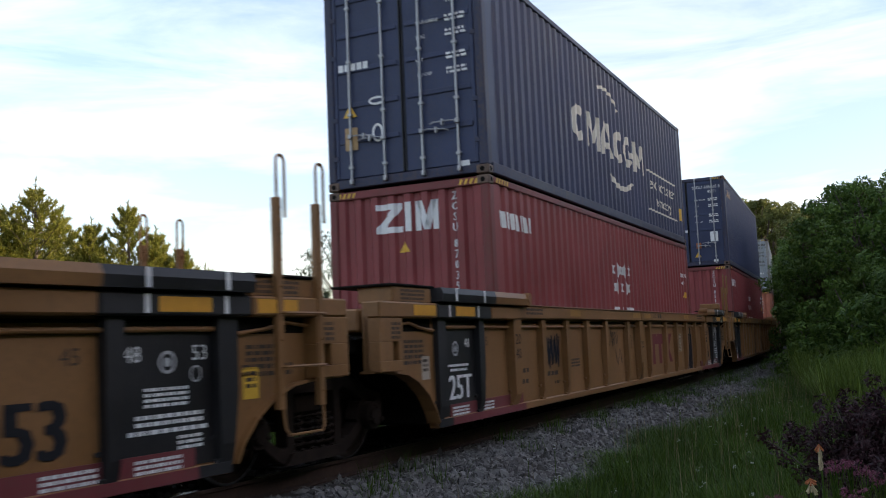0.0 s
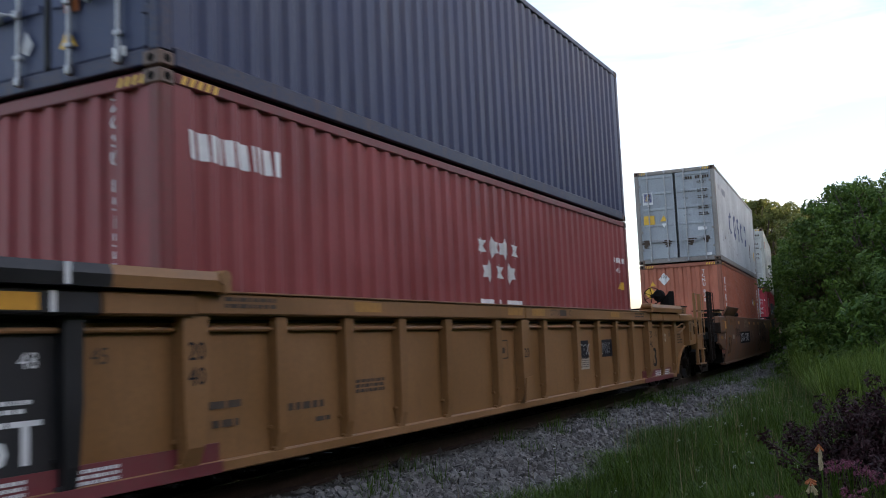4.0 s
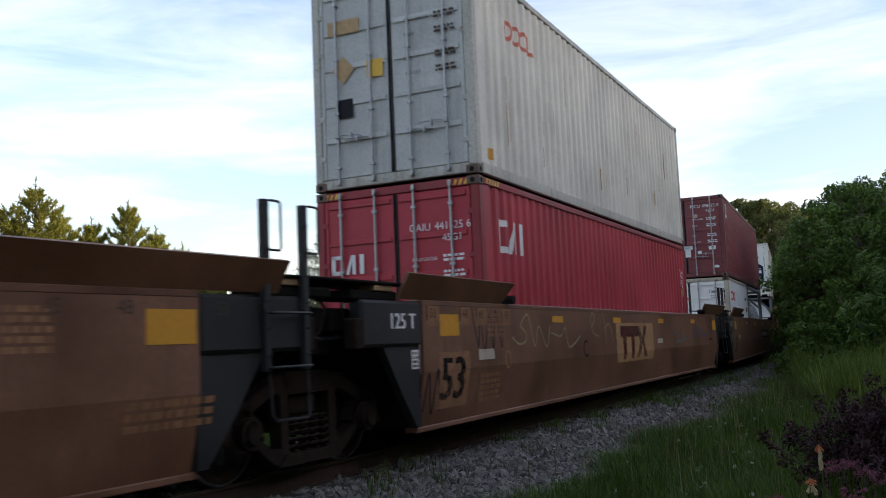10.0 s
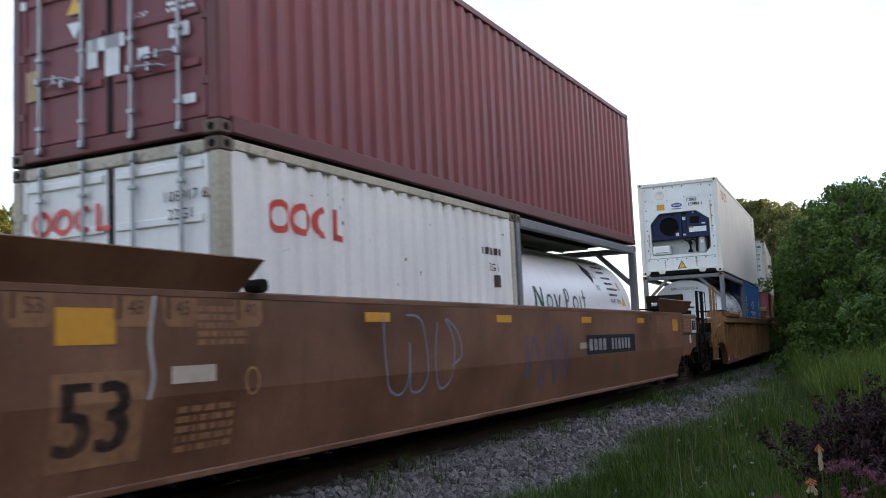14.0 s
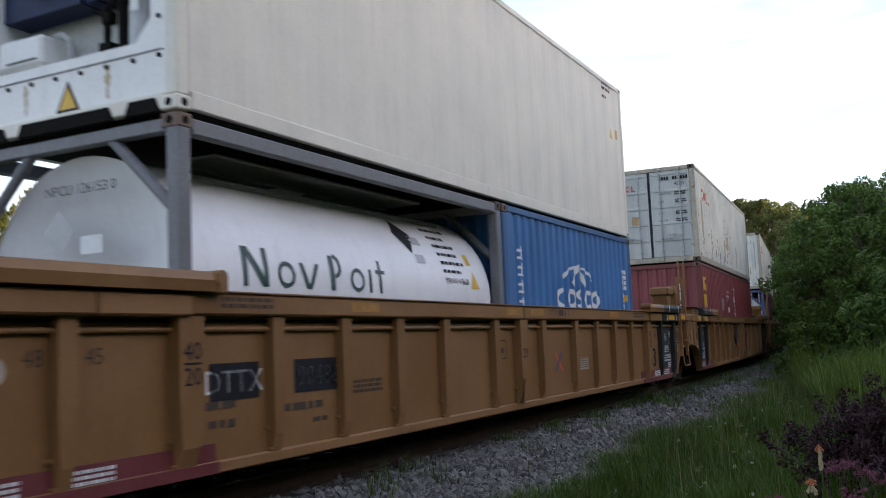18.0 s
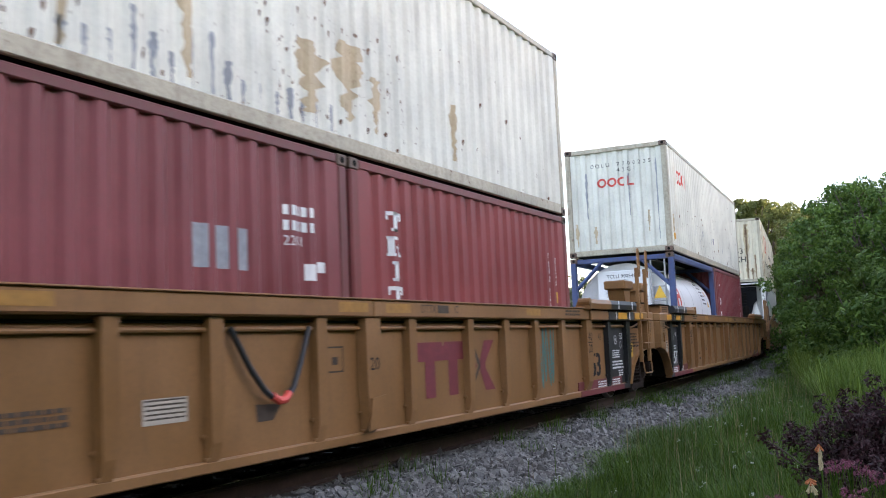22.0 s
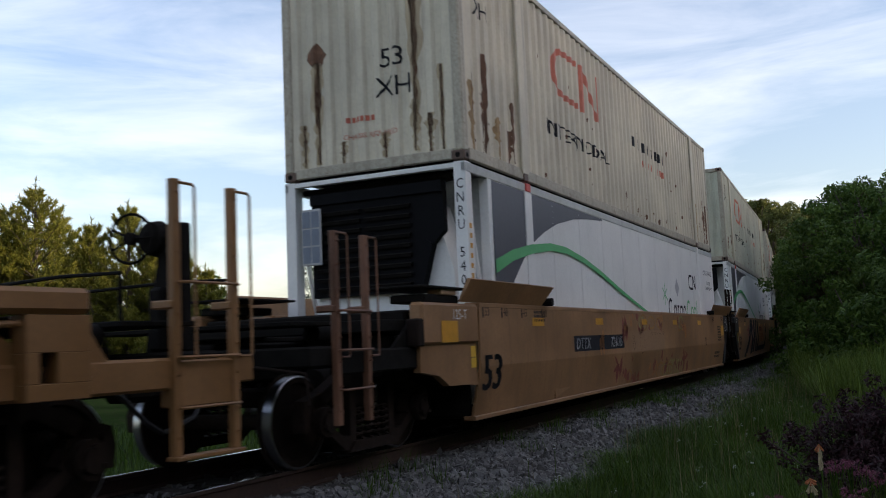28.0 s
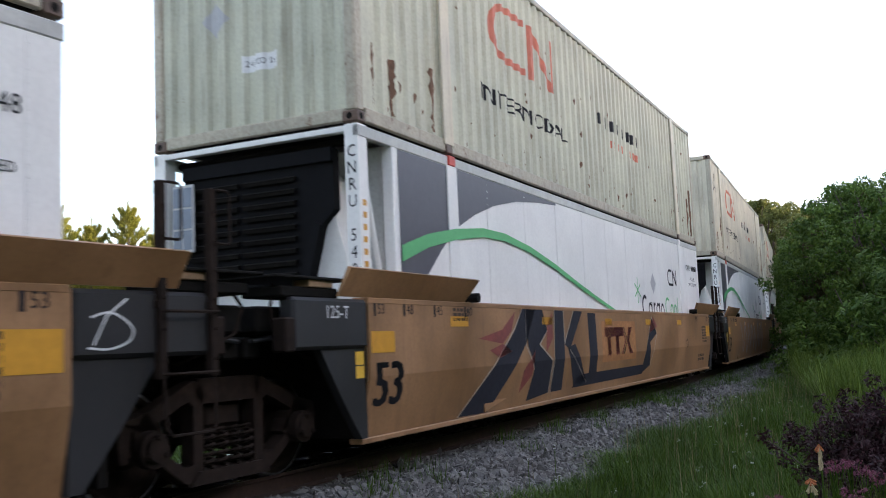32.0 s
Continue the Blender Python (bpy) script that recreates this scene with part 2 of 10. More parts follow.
M["creampetal"] = leafy("cream_petals", (0.45, 0.36, 0.20), (0.55, 0.46, 0.28))
M["whitepetal"] = leafy("white_petals", (0.55, 0.55, 0.55), (0.75, 0.75, 0.72))
M["roofing"] = plain("tan_shingles", (0.42, 0.30, 0.20), 0.8)
M["siding"] = plain("pale_siding", (0.30, 0.27, 0.22), 0.7)


def stones_material():
    m, n, l, p = nodes_of("crushed_ballast")
    v = coords(n, l, jitter=False)
    geo = n.new("ShaderNodeNewGeometry")
    c = ramp_node(n, l, geo.outputs["Random Per Island"], 0.0, 1.0, (0.006, 0.006, 0.006), (0.15, 0.14, 0.13))
    c = mix_node(n, l, ramp_node(n, l, noise_node(n, l, v, 1.1, 4), 0.4, 0.7, (0, 0, 0), (0.5,) * 3), c, (0.05, 0.038, 0.03))
    c = mix_node(n, l, ramp_node(n, l, noise_node(n, l, v, 60, 4), 0.35, 0.7, (0, 0, 0), (0.4,) * 3), c, (0.22, 0.21, 0.195))
    l.new(c, p.inputs["Base Color"])
    p.inputs["Roughness"].default_value = 0.75
    bump_node(n, l, p, noise_node(n, l, v, 90, 5), 0.35, 0.006)
    return m


def ground_material():
    m, n, l, p = nodes_of("soil_and_turf")
    v = coords(n, l, jitter=False)
    a = noise_node(n, l, v, 0.35, 6)
    b = noise_node(n, l, v, 9, 8, 0.7)
    c = mix_node(n, l, ramp_node(n, l, a, 0.4, 0.62), (0.016, 0.034, 0.008), (0.034, 0.058, 0.014))
    c = mix_node(n, l, ramp_node(n, l, b, 0.45, 0.7), c, (0.045, 0.038, 0.022))
    l.new(c, p.inputs["Base Color"])
    p.inputs["Roughness"].default_value = 1.0
    p.inputs["Specular IOR Level"].default_value = 0.0
    bump_node(n, l, p, b, 0.8, 0.05)
    return m


M["ballast"] = stones_material()
M["ground"] = ground_material()
M["cinder"] = plain("dark_trackbed_fines", (0.018, 0.016, 0.0145), 0.95, 0, 0.4, 22, 0.8)


# ---- building kit ----
class Kit:
    """Collects faces of one mesh part."""
    def __init__(self):
        self.v, self.f = [], []

    def add(self, verts, faces):
        k = len(self.v)
        self.v += [tuple(q) for q in verts]
        self.f += [tuple(i + k for i in f) for f in faces]
        return self

    def box(self, x0, y0, z0, x1, y1, z1, c=0.006):
        """A box with chamfered edges."""
        c = min(c, (x1 - x0) * .3, (y1 - y0) * .3, (z1 - z0) * .3)
        lo, hi = (x0, y0, z0), (x1, y1, z1)
        vs, ix = [], {}
        for sx in (0, 1):
            for sy in (0, 1):
                for sz in (0, 1):
                    s = (sx, sy, sz)
                    for ax in range(3):
                        q = []
                        for a in range(3):
                            e = hi[a] if s[a] else lo[a]
                            q.append(e if a == ax else e + (-c if s[a] else c))
                        ix[(s, ax)] = len(vs)
                        vs.append(q)
        fs = []
        for ax in range(3):
            b, d = (ax + 1) % 3, (ax + 2) % 3
            for side in (0, 1):
                loop = []
                for p, q in ((0, 0), (1, 0), (1, 1), (0, 1)):
                    s = [0, 0, 0]
                    s[ax], s[b], s[d] = side, p, q
                    loop.append(ix[(tuple(s), ax)])
                fs.append(loop if side else loop[::-1])
            for p in (0, 1):
                for q in (0, 1):
                    s0, s1 = [0, 0, 0], [0, 0, 0]
                    s0[b] = s1[b] = p
                    s0[d] = s1[d] = q
                    s1[ax] = 1
                    s0, s1 = tuple(s0), tuple(s1)
                    fs.append((ix[(s0, b)], ix[(s1, b)], ix[(s1, d)], ix[(s0, d)]))
        for s in ((a, b, d) for a in (0, 1) for b in (0, 1) for d in (0, 1)):
            fs.append((ix[(s, 0)], ix[(s, 1)], ix[(s, 2)]))
        return self.add(vs, fs)

    def tube(self, a, b, r, n=8, r2=None):
        a, b = Vector(a), Vector(b)
        q = (b - a).to_track_quat("Z", "Y")
        r2 = r if r2 is None else r2
        vs = [a + q @ Vector((r * math.cos(i * 2 * math.pi / n), r * math.sin(i * 2 * math.pi / n), 0)) for i in range(n)]
        vs += [b + q @ Vector((r2 * math.cos(i * 2 * math.pi / n), r2 * math.sin(i * 2 * math.pi / n), 0)) for i in range(n)]
        fs = [(i, (i + 1) % n, n + (i + 1) % n, n + i) for i in range(n)]
        return self.add(vs, fs + [tuple(range(n))[::-1], tuple(range(n, 2 * n))])

    def path(self, pts, r, n=6):
        """A bent rod, one unbroken skin through all the points."""
        P = [Vector(p) for p in pts]
        vs, fs = [], []
        for i, p in enumerate(P):
            d = (P[min(i + 1, len(P) - 1)] - P[max(i - 1, 0)]).normalized()
            q = d.to_track_quat("Z", "Y")
            if i == 0:
                e1 = q @ Vector((1, 0, 0))
            e1 = (e1 - d * e1.dot(d)).normalized()
            e2 = d.cross(e1)
            vs += [p + (e1 * math.cos(k * 2 * math.pi / n) + e2 * math.sin(k * 2 * math.pi / n)) * r for k in range(n)]
        for i in range(len(P) - 1):
            fs += [(i * n + k, i * n + (k + 1) % n, (i + 1) * n + (k + 1) % n, (i + 1) * n + k) for k in range(n)]
        m = (len(P) - 1) * n
        return self.add(vs, fs + [tuple(range(n))[::-1], tuple(range(m, m + n))])

    def prism(self, pts, axis, a, b):
        """A polygon in the plane across axis, drawn from a to b. pts: (y, z) for x, (x, z) for y, (x, y) for z."""
        put = {"x": lambda p, k: (k, p[0], p[1]), "y": lambda p, k: (p[0], k, p[1]), "z": lambda p, k: (p[0], p[1], k)}[axis]
        n = len(pts)
        vs = [put(p, a) for p in pts] + [put(p, b) for p in pts]
        fs = [(i, (i + 1) % n, n + (i + 1) % n, n + i) for i in range(n)]
        return self.add(vs, fs + [tuple(range(n))[::-1], tuple(range(n, 2 * n))])

    def lathe(self, prof, axis="y", n=32, at=(0, 0, 0), caps=True):
        """prof: (along, radius) turned round an axis."""
        vs, fs = [], []
        for t, r in prof:
            for i in range(n):
                u, w = r * math.cos(i * 2 * math.pi / n), r * math.sin(i * 2 * math.pi / n)
                q = (u, t, w) if axis == "y" else (t, u, w)
                vs.append((q[0] + at[0], q[1] + at[1], q[2] + at[2]))
        for k in range(len(prof) - 1):
            for i in range(n):
                j = (i + 1) % n
                fs.append((k * n + i, k * n + j, (k + 1) * n + j, (k + 1) * n + i))
        if caps:
            fs += [tuple(range(n))[::-1], tuple(range((len(prof) - 1) * n, len(prof) * n))]
        return self.add(vs, fs)

    def mesh(self, name, material, smooth=False):
        me = bpy.data.meshes.new(name)
        me.from_pydata(self.v, [], self.f)
        me.materials.append(material)
        bm = bmesh.new()
        bm.from_mesh(me)
        bmesh.ops.recalc_face_normals(bm, faces=bm.faces)
        bm.to_mesh(me)
        bm.free()
        if smooth:
            me.shade_smooth()
            me.set_sharp_from_angle(angle=radians(40))
        return me


STORE = {}


def part(name, kit, material, parent, label="", smooth=False, key=None, at=None):
    """One mesh under a thing or a part. key: alike parts share their mesh."""
    if key is not None and (name, key, material.name) in STORE:
        me = STORE[(name, key, material.name)]
    else:
        k = kit() if callable(kit) else kit
        me = k.mesh(name, material, smooth)
        if key is not None:
            STORE[(name, key, material.name)] = me
    ob = new(name, me)
    ob.parent = parent
    if at is not None:
        ob.matrix_basis = at if isinstance(at, Matrix) else Matrix.Translation(at)
    if label:
        ob["label"] = label
    return ob


def thing(name, label, category, group="", m=None):
    ob = new(name)
    ob.empty_display_size = 0.3
    if m is not None:
        ob.matrix_basis = m
    return tagged(ob, label, category, group)


GLYPHS = {}


def glyphs(text):
    """Triangles of a word in the built-in font, one unit high, centred."""
    if text not in GLYPHS:
        cu = bpy.data.curves.new("word", "FONT")
        cu.body, cu.align_x, cu.resolution_u = text, 'CENTER', 2
        ob = bpy.data.objects.new("word", cu)
        me = bpy.data.meshes.new_from_object(ob)
        me.calc_loop_triangles()
        vs = [(v.co.x, v.co.y) for v in me.vertices]
        tris = [[vs[i] for i in t.vertices] for t in me.loop_triangles]
        hi = max(p[1] for t in tris for p in t)
        lo = min(p[1] for t in tris for p in t)
        s = 1 / (hi - lo)
        GLYPHS[text] = [[(p[0] * s, (p[1] - (hi + lo) / 2) * s) for p in t] for t in tris]
        bpy.data.objects.remove(ob)
        bpy.data.curves.remove(cu)
        bpy.data.meshes.remove(me)
    return GLYPHS[text]


def word(text, u, v, h, wide=1.0, stack=False):
    """Polygons of a word at (u, v), h high. stack: its letters below one another."""
    if stack:
        return [p for i, ch in enumerate(text) if ch != " " for p in word(ch, u, v - i * h * 1.32, h, wide)]
    return [[(u + p[0] * h * wide, v + p[1] * h) for p in t] for t in glyphs(text)]


def rect(u0, v0, u1, v1, slant=0.0):
    return [(u0, v0), (u1, v0), (u1 + slant, v1), (u0 + slant, v1)]


def bars(u, v, width, h, n, gap=0.5, seed=1):
    """Unreadable lines of writing: n rows of short bars, from the top edge v down."""
    rnd = random.Random(seed)
    out = []
    for i in range(n):
        z, x = v - i * h * (1 + gap), u
        while x < u + width:
            w = rnd.uniform(0.8, 3.2) * h
            out.append(rect(x, z - h, min(x + w, u + width), z))
            x += w + 0.6 * h
    return out


def blocks(u, v, h, widths, gap, slant=0.0):
    """A word mark as a row of plain blocks."""
    out = []
    for w in widths:
        out.append(rect(u, v, u + w, v + h, slant))
        u += w + gap
    return out


def arc(u, v, r, a0, a1, thick, n=14, squash=1.0):
    out = []
    for i in range(n):
        p, q = radians(a0 + (a1 - a0) * i / n), radians(a0 + (a1 - a0) * (i + 1) / n)
        out.append([(u + k * math.cos(t), v + k * math.sin(t) * squash) for k, t in ((r - thick, p), (r, p), (r, q), (r - thick, q))])
    return out


def ringmark(u, v, ru, rv, thick, n=18):
    out = []
    for i in range(n):
        p, q = 2 * math.pi * i / n, 2 * math.pi * (i + 1) / n
        out.append([(u + a * math.cos(t), v + b * math.sin(t)) for a, b, t in ((ru - thick, rv - thick, p), (ru, rv, p), (ru, rv, q), (ru - thick, rv - thick, q))])
    return out


def disc(u, v, r, n=16):
    return [[(u, v), (u + r * math.cos(2 * math.pi * i / n), v + r * math.sin(2 * math.pi * i / n)),
             (u + r * math.cos(2 * math.pi * (i + 1) / n), v + r * math.sin(2 * math.pi * (i + 1) / n))] for i in range(n)]


def stroke(pts, w):
    """A sprayed line of width w through the points."""
    out = []
    for (a, b), (c, d) in zip(pts, pts[1:]):
        L = math.hypot(c - a, d - b) or 1
        nx, ny = -(d - b) / L * w / 2, (c - a) / L * w / 2
        ex, ey = (c - a) / L * w * .3, (d - b) / L * w * .3
        out.append([(a + nx - ex, b + ny - ey), (a - nx - ex, b - ny - ey), (c - nx + ex, d - ny + ey), (c + nx + ex, d + ny + ey)])
    return out


def wave(u, v, pts, scale=1.0, n=5):
    """A smooth line through points, for sprayed writing."""
    P = [(u + a * scale, v + b * scale) for a, b in pts]
    out = []
    for i in range(len(P) - 1):
        p0, p1, p2, p3 = P[max(i - 1, 0)], P[i], P[i + 1], P[min(i + 2, len(P) - 1)]
        for k in range(n):
            t = k / n
            out.append(tuple(0.5 * (2 * p1[a] + (p2[a] - p0[a]) * t + (2 * p0[a] - 5 * p1[a] + 4 * p2[a] - p3[a]) * t * t
                                    + (3 * p1[a] - p0[a] - 3 * p2[a] + p3[a]) * t ** 3) for a in (0, 1)))
    return out + [P[-1]]


def clip_slab(poly, lo, hi):
    for lim, keep in ((lo, 1), (hi, -1)):
        out = []
        for i in range(len(poly)):
            a, b = poly[i - 1], poly[i]
            ia, ib = (a[0] - lim) * keep >= 0, (b[0] - lim) * keep >= 0
            if ia != ib:
                t = (lim - a[0]) / (b[0] - a[0])
                out.append((lim, a[1] + (b[1] - a[1]) * t))
            if ib:
                out.append(b)
        poly = out
        if len(poly) < 3:
            return []
    return poly


def marking(name, polys, parent, material, side="x", at=0.0, prof=None, label="", lift=0.004, vprof=None, bend=None):
    """Paint on a face: side "x" (seen from +x, u runs along y) or "y" (seen from -y, u runs along x).
    prof: breakpoints (u, depth) of the corrugation that the paint follows."""
    k = Kit()
    def put(u, v, d):
        return (at + d + lift, u, v) if side == "x" else (u, at - d - lift, v)
    for poly in polys:
        if bend is not None:
            k.add([(bend(v) + lift, u, v) for u, v in poly], [tuple(range(len(poly)))])
            continue
        if vprof is not None:
            flip = [(v, u) for u, v in poly]
            for (va, da), (vb, db) in zip(vprof, vprof[1:]):
                c = clip_slab(flip, va, vb)
                if len(c) >= 3:
                    k.add([put(u, v, da + (db - da) * (v - va) / (vb - va)) for v, u in c], [tuple(range(len(c)))])
            continue
        if prof is None:
            k.add([put(u, v, 0) for u, v in poly], [tuple(range(len(poly)))])
            continue
        lo, hi = min(p[0] for p in poly), max(p[0] for p in poly)
        for (ua, da), (ub, db) in zip(prof, prof[1:]):
            if ub <= lo or ua >= hi or ub - ua < 1e-6:
                continue
            c = clip_slab(poly, ua, ub)
            if len(c) >= 3:
                k.add([put(u, v, da + (db - da) * (u - ua) / (ub - ua)) for u, v in c], [tuple(range(len(c)))])
    if not k.v:
        return None
    joined = name in ("code_bar", "stencil", "stencil_bar", "spray_paint", "rust_spots", "rust_streaks", "streaks", "scorch", "scuffs", "label_plate", "reflector", "white_tick", "word_mark", "emblem", "height_tape", "hazard_tape", "placard_print", "number_panel", "stencil_frame", "rust_patch", "livery_panel", "paint_run", "stencil_ring", "staining", "scuff", "rust_stain", "label_print", "figure_lettering", "lettering")
    me = bpy.data.meshes.new(name)
    me.from_pydata(k.v, [], k.f)
    me.materials.append(material)
    ob = new(name, me)
    ob.parent = parent
    if joined and len(polys) > 1:
        ob["kind"] = "stuff"
    if label:
        ob["label"] = label
    return ob


# ---- the line of the track ----
K0, K1 = 0.00358943, -0.00003251
S_END = -K0 / K1


def line(s):
    """Place and heading on the line along which the cars' middles run: a left curve that eases out."""
    k0, s0 = K0, 0.0
    x = y = th = 0.0
    if s < 0:
        a = max(s, -45.0)
        th = K0 * a
        x, y = -(1 - math.cos(th)) / K0, math.sin(th) / K0
        x, y = x - (s - a) * math.sin(th), y + (s - a) * math.cos(th)
        return x, y, th
    a = min(s, S_END)
    n = 40
    for i in range(n):
        q = (i + 0.5) * a / n
        h = K0 * q + 0.5 * K1 * q * q
        x -= math.sin(h) * a / n
        y += math.cos(h) * a / n
    th = K0 * a + 0.5 * K1 * a * a
    return x - (s - a) * math.sin(th), y + (s - a) * math.cos(th), th


def on_line(s, off=0.0, z=0.0):
    x, y, th = line(s)
    return pose(x + off * math.cos(th), y + off * math.sin(th), z, 0, 0, math.degrees(th))


def rail_off(s):
    """The rails lie outside the cars' middles on the curve."""
    return 0.16 if s < 0 else 0.16 * max(0.0, 1 - s / S_END)


def run(t):
    """Metres gone by the train after t seconds."""
    return 6.49204 * t - 0.01649 * t * t - 0.0000148 * t ** 3


# ---- containers ----
def corrugation(L, pitch=0.278, depth=0.036, margin=0.16, crest=0.30, slope=0.20):
    """Breakpoints (u, depth) along a panel of length L."""
    n = max(1, round((L - 2 * margin) / pitch))
    p = (L - 2 * margin) / n
    out = [(-L / 2, 0.0), (-L / 2 + margin, 0.0)]
    for i in range(n):
        u = -L / 2 + margin + i * p
        out += [(u + p * crest / 2, 0.0), (u + p * (crest / 2 + slope), -depth), (u + p * (1 - crest / 2 - slope), -depth), (u + p * (1 - crest / 2), 0.0)]
    return out + [(L / 2 - margin, 0.0), (L / 2, 0.0)]


def sheet(prof, z0, z1, at, side, sign=1):
    """A corrugated sheet with thickness."""
    k = Kit()
    n = len(prof)
    vs = []
    for t in (0.0, -0.012):
        for z in (z0, z1):
            for u, d in prof:
                e = sign * (at + d + t)
                vs.append((e, u, z) if side == "x" else (u, e, z))
    fs = []
    for i in range(n - 1):
        fs.append((i, i + 1, n + i + 1, n + i))
        fs.append((2 * n + i + 1, 2 * n + i, 3 * n + i, 3 * n + i + 1))
        fs.append((i, 2 * n + i, 2 * n + i + 1, i + 1))
        fs.append((n + i, n + i + 1, 3 * n + i + 1, 3 * n + i))
    fs += [(0, n, 3 * n, 2 * n), (n - 1, 3 * n - 1, 4 * n - 1, 2 * n - 1)]
    return k.add(vs, fs)


def casting():
    """A corner casting; dark discs laid on it stand for its oblong holes."""
    k = Kit()
    k.box(-0.089, -0.081, -0.059, 0.089, 0.081, 0.059, 0.012)
    return k


def hole_plug(s, along_x):
    """A near-black disc on one face of a casting, painting its hole's shade."""
    if along_x:
        return Kit().tube((0.0895 * s, 0, 0), (0.0905 * s, 0, 0), 0.034, 12)
    return Kit().tube((0, 0.0815 * s, 0), (0, 0.0825 * s, 0), 0.034, 12)


DETAIL = {}


def container(name, label, mat, L=12.192, W=2.438, H=2.896, face="doors", door_mat=None, rail_mat=None, flat=False, inset=0.0, group="containers on the train"):
    """A freight container, its base at z = 0. face: what its -y end shows, "doors", "wall" or "open".
    inset: how far the 40-foot posts stand in from the ends on a 53-foot box."""
    box = thing(name, label, "shipping container", group)
    dm, rm = door_mat or mat, rail_mat or worn(mat)
    hw, hl = W / 2, L / 2
    prof = corrugation(L - 0.30, depth=0.010 if flat else 0.036, pitch=0.60 if flat else 0.278)
    eprof = corrugation(W - 0.26, 0.26, 0.042, 0.06, 0.34, 0.16)
    part("side_panel", lambda: sheet(prof, 0.16, H - 0.09, hw - 0.012, "x"), mat, box, key=("R", L, W, H, flat))
    part("side_panel", lambda: sheet(prof, 0.16, H - 0.09, hw - 0.012, "x", -1), mat, box, key=("L", L, W, H, flat))
    part("roof_panel", lambda: Kit().box(-hw + 0.05, -hl + 0.1, H - 0.03, hw - 0.05, hl - 0.1, H - 0.012), mat, box, key=(L, W, H))
    part("floor_frame", lambda: Kit().box(-hw + 0.06, -hl + 0.1, 0.03, hw - 0.06, hl - 0.1, 0.14), M["dark"], box, key=(L, W))
    for s in (-1, 1):
        x0, x1 = sorted((s * hw, s * (hw - 0.06)))
        part("bottom_rail", lambda: Kit().box(x0, -hl + 0.17, 0.02, x1, hl - 0.17, 0.17, 0.01), rm, box, key=(s, L, W))
        part("top_rail", lambda: Kit().box(x0, -hl + 0.17, H - 0.10, x1, hl - 0.17, H - 0.01, 0.01), rm, box, key=(s, L, W, H))
        for e in (-1, 1):
            a, b = sorted((s * hw, s * (hw - 0.13)))
            c, d = sorted((e * hl, e * (hl - 0.15)))
            part("corner_post", lambda: Kit().box(a, c, 0.11, b, d, H - 0.11, 0.02), rm, box, key=(s, e, L, W, H))
            for z in (0.059, H - 0.059):
                cc = part("corner_casting", casting, M["castrust"] if mat is not M["reefer"] else rm, box, key="casting", at=(s * (hw - 0.086), e * (hl - 0.078), z))
                part("casting_hole", lambda: hole_plug(s, True), M["dark"], cc, key=("plug", s, 1))
                part("casting_hole", lambda: hole_plug(e, False), M["dark"], cc, key=("plug", e, 0))
    for e in (-1, 1):
        c, d = sorted((e * (hl - 0.01), e * (hl - 0.09)))
        part("end_sill", lambda: Kit().box(-hw + 0.13, c, 0.02, hw - 0.13, d, 0.15, 0.01), rm, box, key=(e, L, W))
        part("end_header", lambda: Kit().box(-hw + 0.13, c, H - 0.12, hw - 0.13, d, H - 0.01, 0.01), rm, box, key=(e, L, W, H))
    if face == "wall":
        part("end_wall", lambda: sheet(eprof, 0.15, H - 0.12, hl - 0.03, "y", -1), mat, box, key=("f", L, W, H))
        doors_at = 1
    else:
        part("end_wall", lambda: sheet(eprof, 0.15, H - 0.12, hl - 0.03, "y"), mat, box, key=("b", L, W, H))
        doors_at = -1
    if face != "open":
        y = doors_at * (hl - 0.045)
        for s in (-1, 1):
            a, c = (0.012, hw - 0.135) if s > 0 else (-(hw - 0.135), -0.012)
            leaf = part("door", lambda: Kit().box(a, -0.018, 0.16, c, 0.018, H - 0.125, 0.008), dm, box, key=(s, W, H), at=(0, y, 0))
            q0, q1 = sorted((doors_at * 0.018, doors_at * 0.040))
            hgt = (H - 0.125 - 0.16 - 0.10) / 5
            for i in range(5):
                part("door_rib", lambda: Kit().box(a + 0.06, q0, -0.035, c - 0.06, q1, 0.035, 0.015), dm, leaf, "", False, (s, doors_at, W), (0, 0, 0.16 + 0.05 + (i + 1) * hgt - 0.03))
            for x in (a, c - 0.05):
                mid = x in (0.012, -0.062)
                gw = 0.020 if mid else 0.05
                part("door_gasket", lambda: Kit().box(0, min(0, doors_at * .034), 0.16, gw, max(0, doors_at * .034), H - 0.125, 0.008), M["rubber"] if mid else dm, leaf, "", False, (doors_at, H, mid), (-0.032 if x == -0.062 else x, 0, 0))
            for fr in (0.27, 0.76):
                x = s * fr * (hw - 0.14)
                def rod():
                    k = Kit()
                    k.tube((0, 0, 0.06), (0, 0, H - 0.03), 0.0185, 10)
                    for z in (0.30, H * 0.36, H * 0.62, H - 0.33):
                        k.box(-0.036, -0.024, z - 0.022, 0.036, 0.024, z + 0.022, 0.008)
                    for z in (0.10, H - 0.075):
                        k.box(-0.026, -0.03, z - 0.04, 0.026, 0.03, z + 0.04, 0.01)
                    return k
                r = part("locking_rod", rod, M["galv"] if mat is not M["creamdoor"] else dm, leaf, "galvanised locking rod", True, (H,), (x, doors_at * 0.066, 0))
